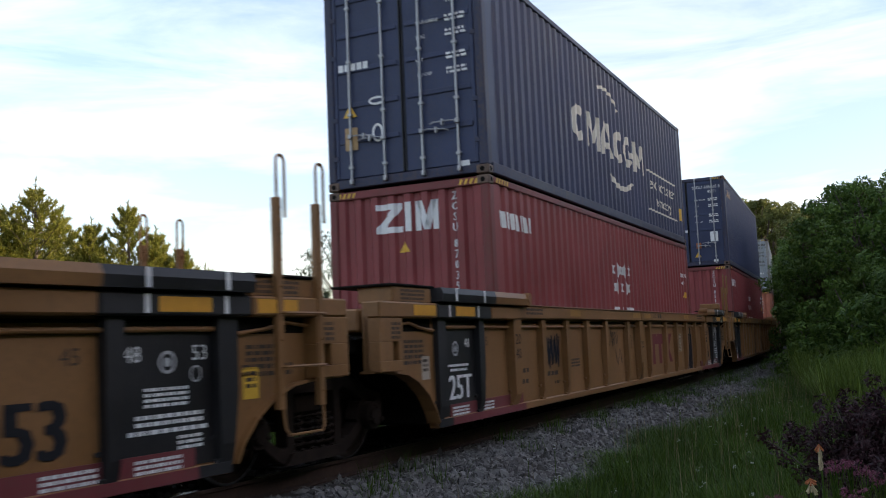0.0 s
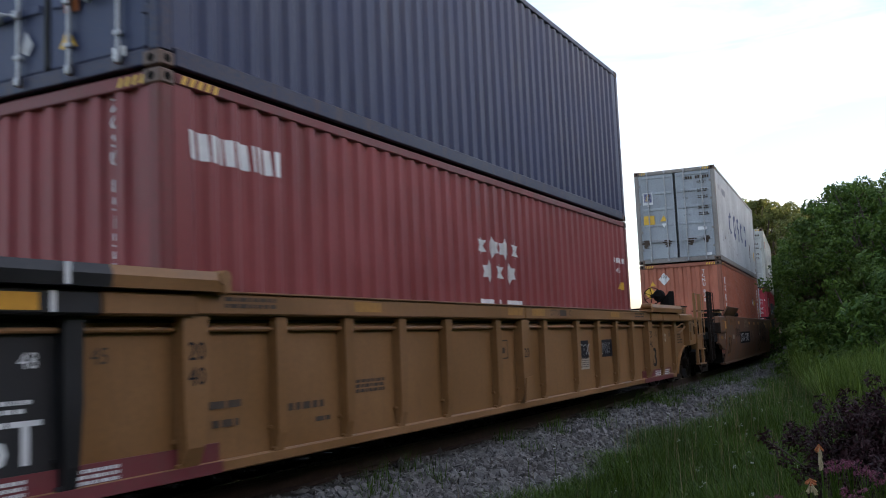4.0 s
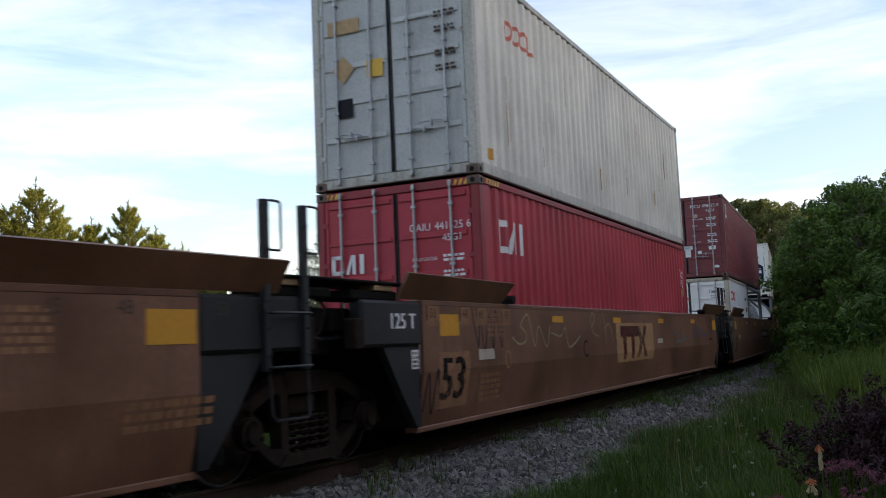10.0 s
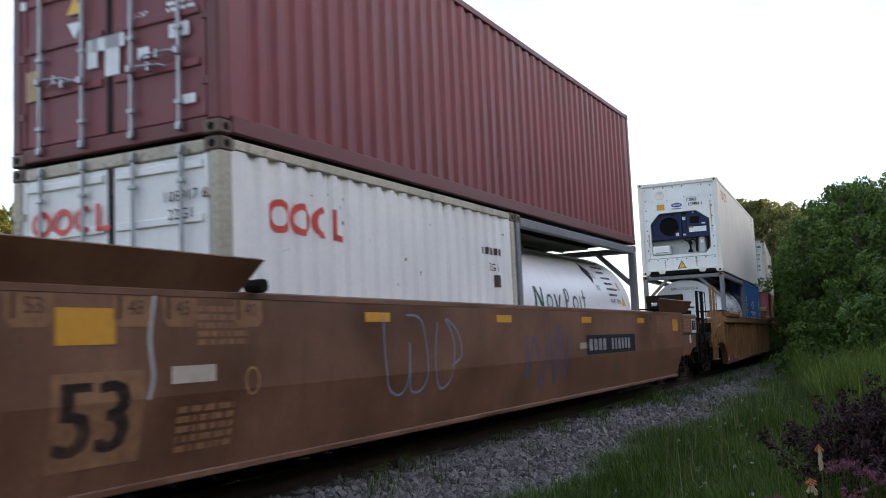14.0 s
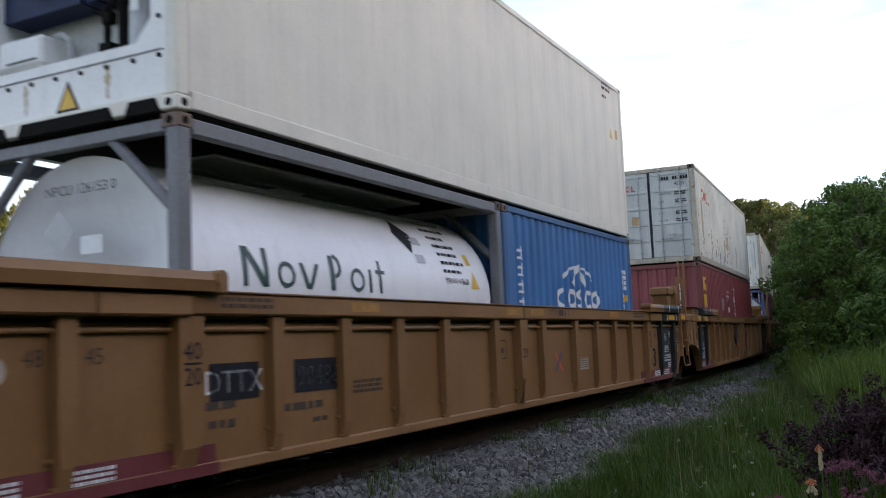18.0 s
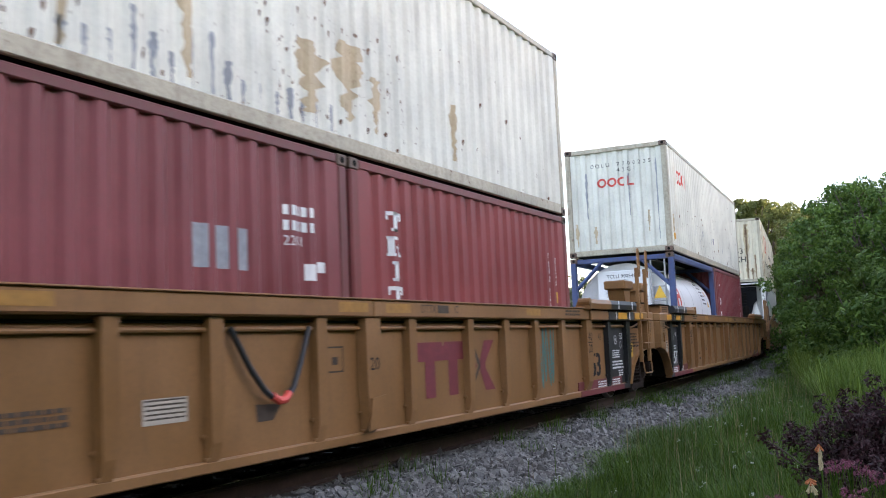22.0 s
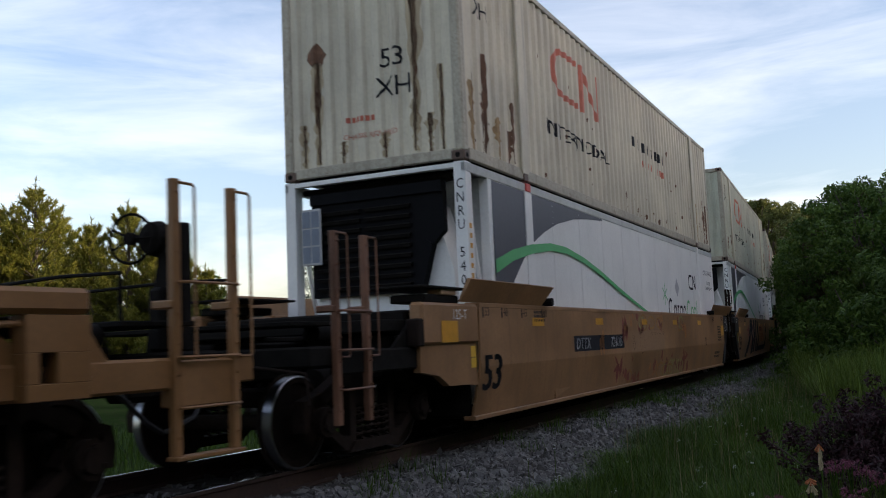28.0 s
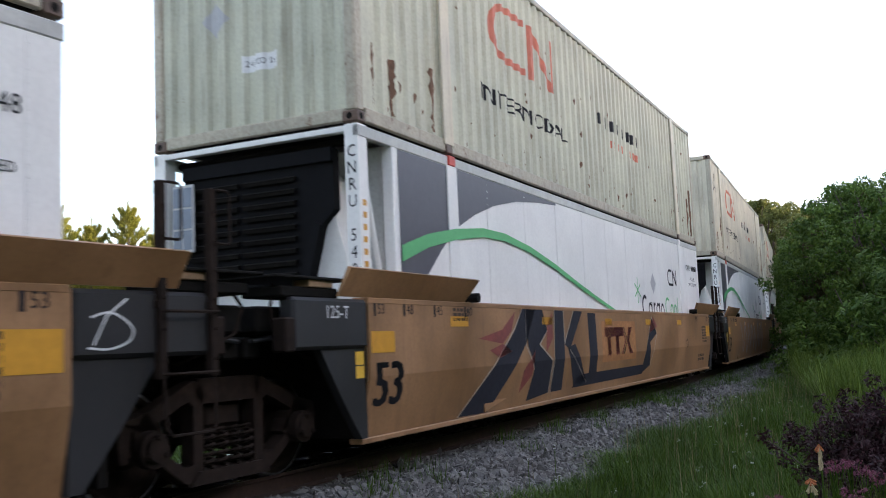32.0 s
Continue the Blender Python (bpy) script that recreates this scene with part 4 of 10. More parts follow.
            part("pedestal_foot", lambda: Kit().prism([(-0.10, 1.44), (0.12, 1.44), (0.18, 1.93), (-0.18, 1.93)], "x", x - 0.15, x + 0.15), mat, pb, key=("pfu", x))
    elif fore == "screen":
        part("guard_screen", Kit().box(-0.5, -9.55, 1.97, 0.5, -9.38, 2.16, 0.015).box(0.08, -9.54, 1.70, 0.5, -9.39, 1.972, 0.012).box(0.34, -9.53, 1.43, 0.5, -9.40, 1.702, 0.01).box(-0.48, -9.53, 1.40, -0.36, -9.40, 1.972, 0.01), M["truck"], car, "dark rusty guard box at the car's end")
        part("guard_plate", Kit().box(-0.37, -9.50, 1.40, 0.35, -9.44, 1.80, 0.008), M["dark"], car)
    elif fore:
        h = fore
        part("guard_frame", Kit().box(0.70, -10.02, h - 0.16, 1.20, -9.52, h, 0.02).box(1.02, -9.78, 1.40, 1.20, -9.52, h - 0.15, 0.02), mat, car, "tan guard frame at the car's end")
        part("guard_back", Kit().box(0.70, -10.0, 1.30, 0.74, -9.54, h - 0.15, 0.008), mat, car)
    small = stencil_set(seed)
    for e in (-1, 1):
        open_end = front_coupled if e < 0 else rear_coupled
        part("fender_rim", lambda: fender_rim(e, 1), mat, car, key=("frim", e))
        # A near-black strip on solid plate paints in the shaded gap over the truck.
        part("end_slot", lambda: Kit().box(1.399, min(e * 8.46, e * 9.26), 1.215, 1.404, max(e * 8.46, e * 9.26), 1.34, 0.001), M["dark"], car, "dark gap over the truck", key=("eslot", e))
        part("brake_hose", lambda: Kit().path([(1.43, e * 8.44, 1.22), (1.43, e * 8.75, 1.25), (1.44, e * 9.0, 1.30), (1.43, e * 9.30, 1.27)], 0.016, 6), mat, car, smooth=True, key=("bhose", e))
        if not open_end:
            marking("label_plate", [rect(e * 8.60 - 0.09, 0.72, e * 8.60 + 0.09, 0.96)], car, M["y"] if e > 0 else M["pale"], "x", 1.402)
            marking("code_bar", bars(e * 8.60 - 0.06, 0.93, 0.12, 0.03, 3, 0.6, seed), car, M["dim"], "x", 1.403)
        marking("stencil", small(e * 9.42 - 0.09, 1.30, 0.18, 0.026, 4), car, M["dim"], "x", 1.525)
        marking("stencil", small(min(e * 8.55, e * 9.05), 1.13, 0.42, 0.03, 3) + small(min(e * 8.5, e * 9.2), 0.98, 0.6, 0.035, 2), car, M["dim"], "x", 1.402)
        marking("stencil", small(min(e * 8.62, e * 9.2), 1.63, 0.50, 0.024, 4), car, M["dim"], "x", 1.47)
        marking("stencil", small(min(e * 5.15, e * 5.9), 1.49, 0.62, 0.03, 2), car, M["dim"], "x", 1.50)
        marking("stencil", small(e * 7.0 - 0.25, 0.39, 0.42, 0.022, 4) + small(e * 7.72 - 0.25, 0.39, 0.42, 0.022, 4), car, M["w"], "x", 1.391)
        marking("stencil", word(order[0], e * 6.20, 1.10, 0.13) + word(order[1], e * 6.20, 0.92, 0.13) + ([rect(e * 6.20 - 0.09, 1.003, e * 6.20 + 0.09, 1.018)] if rule else []), car, M["k"], "x", 1.49)
        marking("stencil", word("45", e * 6.98, 1.09, 0.11), car, M["dim"], "x", 1.376)
        if open_end:
            marking("stencil", word("53", e * 8.05, 1.09, 0.11) + word("48", e * 7.45, 1.09, 0.11), car, M["dim"], "x", 1.376)
            marking("stencil", ringmark(e * 7.72, 1.02, 0.085, 0.085, 0.05), car, M["pale"], "x", 1.376)
        else:
            marking("reflector", [rect(e * 7.82 - 0.25, 1.37, e * 7.82 + 0.25, 1.475), rect(e * 8.80 - 0.24, 1.37, e * 8.80 + 0.24, 1.475)], car, M["reflect"], "x", 1.525)
            marking("white_tick", [rect(e * v - 0.022, 1.36, e * v + 0.022, 1.49) for v in (7.47, 8.22)], car, M["w"], "x", 1.526)
            marking("white_tick", [rect(e * v - 0.022, 1.525, e * v + 0.022, 1.66) for v in (7.42, 8.17)], car, M["w"], "x", 1.59)
    for shift in (0.0, 0.016, 0.032, 0.048):
        marking("stencil", word("53", 6.71 + shift, 0.655, 0.36, 0.92), car, M["k"], "x", 1.376 + shift * 0.05)
    marking("stencil", word("20", 0.0, 0.92, 0.12), car, M["k"], "x", 1.49)
    if not rear_coupled:
        marking("stencil", word("48", 7.46, 1.09, 0.11) + word("53", 8.08, 1.09, 0.11), car, M["w"], "x", 1.385)
        marking("stencil", small(7.56, 0.86, 0.40, 0.022, 4) + small(7.48, 0.68, 0.62, 0.028, 2) + small(7.42, 0.58, 0.72, 0.03, 1) + small(7.86, 0.52, 0.24, 0.022, 3), car, M["w"], "x", 1.385)
        marking("stencil", ringmark(7.77, 1.03, 0.08, 0.08, 0.022) + disc(7.77, 1.03, 0.035, 8) + ringmark(8.04, 0.94, 0.055, 0.06, 0.012), car, M["silver"], "x", 1.385)
    if not front_coupled:
        for shift in (0.0, 0.012, 0.024):
            marking("stencil", word("125T", -7.84 + shift, 0.60, 0.265, 0.98), car, M["w"], "x", 1.385 + shift * 0.05)
        marking("stencil", word("53", -8.18, 1.08, 0.10) + word("48", -7.53, 1.08, 0.10), car, M["w"], "x", 1.385)
        marking("stencil", ringmark(-7.84, 1.02, 0.075, 0.085, 0.022) + disc(-7.84, 1.02, 0.035, 8) + ringmark(-8.12, 0.90, 0.055, 0.06, 0.012) + word("100", -8.12, 0.90, 0.04), car, M["silver"], "x", 1.385)
        marking("stencil", small(-8.03, 0.85, 0.52, 0.026, 1) + small(-7.98, 0.80, 0.42, 0.026, 1), car, M["w"], "x", 1.385)
    marking("reflector", [rect(u, 1.40, u + 0.48, 1.49) for u in (-0.58, 0.22, 3.72, -4.12)], car, M["reflect_worn"], "x", 1.50)
    marking("stencil", word("DTTX", 1.08, 1.45, 0.085, 1.0) + small(1.28, 1.49, 0.30, 0.085, 1) + word("C", 1.72, 1.45, 0.085), car, M["dim"], "x", 1.50)
    return car


def smooth_car(name, label, mat, front_coupled=False, rear_coupled=False):
    """A well unit with smooth plate sides whose foot leans in."""
    car = thing(name, label, "well car", "well cars of the train")
    part("well_floor", lambda: Kit().box(-1.25, -8.3, 0.22, 1.25, 8.3, 0.30), M["dark"], car, key="floor2")
    back = 8.40 if rear_coupled else 7.96
    for sx in (1, -1):
        def ox(a, b):
            return sorted((sx * a, sx * b))
        def wall():
            # side plate: upright above, folded in below
            k = Kit()
            pr = [(1.50, 1.50), (1.50, 0.80), (1.40, 0.25)]
            out = [[(sx * x, -8.33 if z > 0.7 else -8.38, z) for x, z in pr], [(sx * x, back if z > 0.7 else (8.0 if rear_coupled else back), z) for x, z in pr]]
            vs = out[0] + out[1] + [(v[0] - sx * 0.03, v[1], v[2]) for v in out[0] + out[1]]
            fs = [(0, 1, 4, 3), (1, 2, 5, 4), (6, 9, 10, 7), (7, 10, 11, 8), (0, 3, 9, 6), (2, 8, 11, 5), (0, 6, 7, 1), (1, 7, 8, 2), (3, 4, 10, 9), (4, 5, 11, 10)]
            return k.add(vs, fs)
        part("side_plate", wall, mat, car, key=("sp", sx, rear_coupled))
        part("top_chord", lambda: Kit().box(ox(1.32, 1.505)[0], -8.34, 1.47, ox(1.32, 1.505)[1], back, 1.535, 0.012), mat, car, key=("tc2", sx, back))
        part("bottom_flange", lambda: Kit().box(ox(1.28, 1.425)[0], -8.38, 0.20, ox(1.28, 1.425)[1], 8.0, 0.252, 0.008), mat, car, key=("bf", sx))
        part("weld_seam", lambda: Kit().tube((sx * 1.405, -8.3, 0.325), (sx * 1.405, 7.9, 0.325), 0.008, 6), M["seam"], car, key=("ws", sx))
        for e in (-1, 1):
            tied = front_coupled if e < 0 else rear_coupled
            pm = mat if tied else M["wblack"]
            a = 8.34 if e < 0 else back + 0.01
            def span(p, q):
                return min(e * p, e * q), max(e * p, e * q)
            def haunch():
                pts = [(a, 0.26), (a + 0.10, 0.26), (a + 0.40, 0.62), (a + 0.74, 1.08), (a + 0.74, 1.12), (a, 1.12)]
                if tied:
                    pts = [(a, 0.60), (a + 0.25, 0.62), (a + 0.75, 0.63), (a + 1.0, 0.75), (a + 1.4, 0.80), (a + 1.4, 1.12), (a, 1.12)]
                return Kit().prism([(p[0] * e, p[1]) for p in pts], "x", *ox(1.38, 1.46))
            part("haunch_plate", haunch, pm, car, key=("hp", sx, e, tied, a))
            wide = 1.40 if tied else 1.16
            part("end_box", lambda: Kit().box(ox(1.34, 1.50)[0], span(a, a + wide)[0], 1.07, ox(1.34, 1.50)[1], span(a, a + wide)[1], 1.51, 0.03), pm, car, "boxed end plate", key=("ebx", sx, e, a, wide))
            part("jack_tab", lambda: Kit().box(ox(1.38, 1.52)[0], span(a + wide, a + wide + 0.14)[0], 1.06, ox(1.38, 1.52)[1], span(a + wide, a + wide + 0.14)[1], 1.34, 0.015)
                 .box(ox(1.521, 1.524)[0], span(a + wide + .045, a + wide + 0.095)[0], 1.13, ox(1.521, 1.524)[1], span(a + wide + .045, a + wide + 0.095)[1], 1.27, 0.001), M["truck"], car, "rusty jacking tab", key=("jt", sx, e, a, wide))
            def flare():
                k = Kit()
                y0, y1 = span(6.10, 8.82)
                pts = [(1.47, 1.53), (1.50, 1.53), (1.64, 1.77), (1.60, 1.785)]
                sl = 0.14
                p0 = [(sx * p[0], y0 + (sl if e > 0 else 0) * (p[1] < 1.6), p[1]) for p in pts]
                p1 = [(sx * p[0], y1 - (sl if e < 0 else 0) * (p[1] < 1.6), p[1]) for p in pts]
                n = 4
                return k.add(p0 + p1, [(i, (i + 1) % n, n + (i + 1) % n, n + i) for i in range(n)] + [(3, 2, 1, 0), (4, 5, 6, 7)])
            part("guide_flare", flare, mat, car, key=("fl", sx, e))
            part("flare_pin", lambda: Kit().tube((sx * 1.44, 0, 1.58), (sx * 1.60, 0, 1.58), 0.055, 10), M["dark"], car, key=("fpn", sx), at=(0, e * 6.06, 0))
            part("platform_beam", lambda: Kit().box(ox(1.05, 1.45)[0], span(8.75, 9.60)[0], 1.51, ox(1.05, 1.45)[1], span(8.75, 9.60)[1], 1.60, 0.015), M["dark"], car, key=("pb2", sx, e))
            part("platform_lid", lambda: Kit().box(ox(0.80, 1.50)[0], span(8.62, 9.72)[0], 1.66, ox(0.80, 1.50)[1], span(8.62, 9.72)[1], 1.685, 0.006), M["dark"], car, "dark rubbed lid plate", key=("pl2", sx, e))
            part("timber_block", lambda: Kit().box(ox(1.30, 1.47)[0], span(8.86, 9.22)[0], 1.60, ox(1.30, 1.47)[1], span(8.86, 9.22)[1], 1.66, 0.006), M["timber"], car, "pale timber packing block", key=("tb", sx, e))
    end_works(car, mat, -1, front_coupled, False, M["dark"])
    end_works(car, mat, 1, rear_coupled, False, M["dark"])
    if rear_coupled:
        ladder(car, M["dark"], 10.33, 10.87, 0.42, 2.07, (0.72, 1.06, 1.4), ("iron", 1.0, 2.05), 1.45)
    else:
        ladder(car, M["wblack"] if mat is M["wbrown"] else M["truck"], 8.66, 9.14, 0.92, 2.26, (0.95, 1.37), ("iron", 1.86, 2.25), 1.53, 0.54)
    if front_coupled:
        ladder(car, M["truck"] if mat is M["wbrown"] else M["wbrown"], -11.24, -10.73, 0.42, 2.1, (0.72, 1.06, 1.4), ("iron", 1.0, 2.08), 1.45)
    for e in (-1, 1):
        if not (front_coupled if e < 0 else rear_coupled):
            part("hose_loop", lambda: Kit().path([(1.30, e * 9.5, 1.62), (1.36, e * 9.62, 1.42), (1.34, e * 9.55, 1.22), (1.30, e * 9.25, 1.08), (1.28, e * 9.0, 1.0)], 0.014, 6), M["truck"], car, smooth=True, key=("hl", e))
    return car


# ---- trucks ----
def rail_truck(name="rail_truck"):
    tr = thing(name, "dark rusty four-wheel rail truck with coil springs", "rail truck", "trucks under the train")
    for sx in (1, -1):
        def frame_side():
            # a cast truss: two rounded windows beside the spring pocket, and jaws over the axle ends
            k = Kit()
            x0, x1 = sorted((sx * 0.94, sx * 1.07))
            n = 28
            for e in (-1, 1):
                c = (e * 0.58, 0.47)
                tri = [(e * 1.00, 0.56), (e * 0.90, 0.66), (e * 0.40, 0.88), (e * 0.30, 0.86), (e * 0.30, 0.12), (e * 0.42, 0.10), (e * 0.52, 0.14), (e * 0.98, 0.46)]
                outer, inner = [], []
                for i in range(n):
                    a = 2 * math.pi * i / n
                    ux, uz = math.cos(a), math.sin(a)
                    r = 9.0
                    for (ax, az), (bx, bz) in zip(tri, tri[1:] + tri[:1]):
                        det = (bx - ax) * uz - (bz - az) * ux
                        if abs(det) > 1e-9:
                            q = ((bx - ax) * (c[1] - az) - (bz - az) * (c[0] - ax)) / -det
                            if q > 0:
                                w = ((c[0] + q * ux - ax) * (bx - ax) + (c[1] + q * uz - az) * (bz - az)) / ((bx - ax) ** 2 + (bz - az) ** 2)
                                if -1e-6 <= w <= 1 + 1e-6:
                                    r = min(r, q)
                    r = r if r < 9 else 0.2
                    outer.append((c[0] + r * ux, c[1] + r * uz))
                    inner.append((c[0] + r * 0.62 * ux, c[1] + r * 0.62 * uz))
                vs = [(x, p[0], p[1]) for x in (x0, x1) for p in outer + inner]
                m = 2 * n
                fs = []
                for i in range(n):
                    j = (i + 1) % n
                    fs += [(i, j, n + j, n + i), (m + i, m + j, m + n + j, m + n + i), (i, j, m + j, m + i), (n + i, n + j, m + n + j, m + n + i)]
                k.add(vs, fs)
                k.prism([(e * 0.86, 0.68), (e * 1.10, 0.62), (e * 1.14, 0.50), (e * 1.12, 0.34), (e * 1.04, 0.34), (e * 1.02, 0.56), (e * 0.74, 0.56), (e * 0.72, 0.34), (e * 0.66, 0.40)], "x", x0, x1)
            k.prism([(-0.34, 0.70), (0.34, 0.70), (0.38, 0.80), (0.34, 0.89), (-0.34, 0.89), (-0.38, 0.80)], "x", x0, x1)
            k.prism([(-0.46, 0.10), (0.46, 0.10), (0.36, 0.20), (-0.36, 0.20)], "x", sx * 0.92, sx * 1.10)
            return k
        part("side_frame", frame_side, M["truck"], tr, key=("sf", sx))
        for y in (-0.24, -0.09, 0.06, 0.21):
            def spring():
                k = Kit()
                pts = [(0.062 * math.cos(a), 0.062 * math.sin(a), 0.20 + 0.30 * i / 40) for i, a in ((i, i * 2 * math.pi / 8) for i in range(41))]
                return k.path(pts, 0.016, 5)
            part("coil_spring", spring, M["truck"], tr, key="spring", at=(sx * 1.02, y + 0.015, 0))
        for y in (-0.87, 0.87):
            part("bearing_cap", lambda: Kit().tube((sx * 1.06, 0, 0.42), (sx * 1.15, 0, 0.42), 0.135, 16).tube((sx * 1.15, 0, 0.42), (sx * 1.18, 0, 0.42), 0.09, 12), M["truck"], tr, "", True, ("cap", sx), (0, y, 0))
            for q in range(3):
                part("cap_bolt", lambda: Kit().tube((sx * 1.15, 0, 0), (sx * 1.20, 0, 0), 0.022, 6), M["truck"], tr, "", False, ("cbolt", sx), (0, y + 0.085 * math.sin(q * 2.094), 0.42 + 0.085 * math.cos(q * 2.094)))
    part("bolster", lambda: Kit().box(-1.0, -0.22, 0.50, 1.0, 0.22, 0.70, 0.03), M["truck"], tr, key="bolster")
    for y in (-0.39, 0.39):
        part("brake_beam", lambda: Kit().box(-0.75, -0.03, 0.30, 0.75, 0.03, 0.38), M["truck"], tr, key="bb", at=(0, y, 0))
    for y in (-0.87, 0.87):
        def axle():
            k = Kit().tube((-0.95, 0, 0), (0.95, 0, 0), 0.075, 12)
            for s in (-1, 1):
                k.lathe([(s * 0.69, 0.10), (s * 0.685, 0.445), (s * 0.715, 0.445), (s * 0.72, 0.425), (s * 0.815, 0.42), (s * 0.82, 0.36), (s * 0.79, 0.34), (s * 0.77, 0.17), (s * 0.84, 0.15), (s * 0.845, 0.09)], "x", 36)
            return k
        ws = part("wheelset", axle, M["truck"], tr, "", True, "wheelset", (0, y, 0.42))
        for s in (-1, 1):
            part("wheel_tread", lambda: Kit().lathe([(s * 0.725, 0.4275), (s * 0.818, 0.4235), (s * 0.822, 0.418), (s * 0.823, 0.405)], "x", 36, caps=False), M["tread"], ws, "polished tread", True, ("tread", s))
    return tr


# ---- the ground ----
LINE_S = np.concatenate([np.linspace(-400, -60, 30), np.linspace(-58, 120, 179), np.linspace(125, 600, 40)])
LINE_XY = np.array([line(float(s))[:2] for s in LINE_S])


def lateral(x, y):
    """Signed distance to the right of the line."""
    x, y = np.atleast_1d(np.asarray(x, float)), np.atleast_1d(np.asarray(y, float))
    out = np.empty(len(x))
    for i in range(0, len(x), 4000):
        d = np.hypot(x[i:i + 4000, None] - LINE_XY[None, :, 0], y[i:i + 4000, None] - LINE_XY[None, :, 1])
        j = d.argmin(1)
        sign = np.where(x[i:i + 4000] > LINE_XY[j, 0], 1, -1)
        out[i:i + 4000] = d[np.arange(len(j)), j] * sign
    return out


def height(x, y):
    d = lateral(x, y)
    z = np.interp(d, [-300, -40, -12, -4.6, -3.2, -1.5, 1.5, 2.6, 3.4, 5, 8, 14, 30, 300], [2.0, 0.4, -0.5, -0.8, -0.62, -0.23, -0.23, -0.40, -0.50, -0.52, -0.40, 0.1, 1.2, 4.0])
    bump = np.sin(np.asarray(x) * 1.7 + np.asarray(y) * 0.6) * 0.04 + np.sin(np.asarray(y) * 1.1 - np.asarray(x) * 0.4) * 0.04
    return z + np.where(np.abs(d) > 3.4, bump, 0)


def mesh_object(name, verts, faces, material, smooth=False):
    me = bpy.data.meshes.new(name)
    me.from_pydata(verts, [], faces)
    me.materials.append(material)
    if smooth:
        me.shade_smooth()
    return new(name, me)


def ground_sheet():
    xs = np.concatenate([[-2500, -1200, -600, -300, -180, -120, -90, -70, -55, -45, -38, -32], np.arange(-28, -8, 1.5), np.arange(-8, 12, 0.4), np.arange(12, 30, 1.5), [34, 40, 50, 65, 90, 130, 200, 400, 900, 2500]])
    ys = np.concatenate([[-2500, -1000, -500, -300, -220, -160, -120, -90, -65, -50, -40, -30, -22, -15, -10, -6], np.arange(-4, 45, 0.5), np.arange(45, 100, 2), [105, 115, 130, 150, 180, 240, 350, 600, 1200, 3000]])
    X, Y = np.meshgrid(xs, ys)
    Z = height(X.ravel(), Y.ravel())
    nx = len(xs)
    verts = list(zip(X.ravel().tolist(), Y.ravel().tolist(), Z.tolist()))
    faces = [(j * nx + i, j * nx + i + 1, (j + 1) * nx + i + 1, (j + 1) * nx + i) for j in range(len(ys) - 1) for i in range(nx - 1)]
    return tagged(mesh_object("ground", verts, faces, M["ground"], True), "dark soil and turf beside the railway", "ground", kind="structure")


ground_sheet()


def trackbed():
    """Bed of fines under the stones, following the line."""
    ss = np.arange(-60, 130, 1.0)
    cross = [(-3.3, -0.62), (-1.6, -0.225), (1.6, -0.225), (2.6, -0.385), (3.5, -0.485)]
    verts, faces = [], []
    for s in ss:
        x, y, th = line(float(s))
        for d, z in cross:
            verts.append((x + d * math.cos(th), y + d * math.sin(th), z + 0.012))
    n = len(cross)
    for i in range(len(ss) - 1):
        for j in range(n - 1):
            faces.append((i * n + j, i * n + j + 1, (i + 1) * n + j + 1, (i + 1) * n + j))
    return tagged(mesh_object("trackbed", verts, faces, M["cinder"]), "dark stone fines of the railway bed", "track bed", kind="structure")


trackbed()


def rails():
    for side, nm in ((-1, "far"), (1, "near")):
        prof = [(-0.07, -0.18), (0.07, -0.18), (0.07, -0.168), (0.012, -0.15), (0.009, -0.045), (0.036, -0.035), (0.036, -0.004), (-0.036, -0.004), (-0.036, -0.035), (-0.009, -0.045), (-0.012, -0.15), (-0.07, -0.168)]
        k, h = Kit(), Kit()
        ss = np.arange(-70, 140, 1.5)
        n = len(prof)
        for s in ss:
            x, y, th = line(float(s))
            o = rail_off(float(s)) + side * 0.755
            k.v += [(x + (o + a) * math.cos(th), y + (o + a) * math.sin(th), z) for a, z in prof]
            h.v += [(x + (o + a) * math.cos(th), y + (o + a) * math.sin(th), z) for a, z in ((-0.03, -0.004), (-0.026, 0.0), (0.026, 0.0), (0.03, -0.004))]
        for i in range(len(ss) - 1):
            k.f += [(i * n + j, i * n + (j + 1) % n, (i + 1) * n + (j + 1) % n, (i + 1) * n + j) for j in range(n)]
            h.f += [(i * 4 + j, i * 4 + j + 1, (i + 1) * 4 + j + 1, (i + 1) * 4 + j) for j in range(3)]
        ob = tagged(mesh_object("rail", k.v, k.f, M["rail"]), "rusty steel rail with a polished head", "rail", "rails of the track")
        hd = part("rail_head", h, M["railtop"], ob, "polished running surface")


rails()


def ties():
    bed = thing("railway_ties", "dark weathered timber railway ties", "railway ties")
    me = None
    for i in range(-8, 150):
        s = i * 0.55
        m = on_line(s, rail_off(s), -0.30) @ pose(0, 0, 0, 0, 0, random.uniform(-1.2, 1.2))
        part("tie", lambda: Kit().box(-1.30, -0.115, -0.06, 1.30, 0.115, 0.115, 0.012), M["tie"], bed, "", False, "tie", m)


ties()


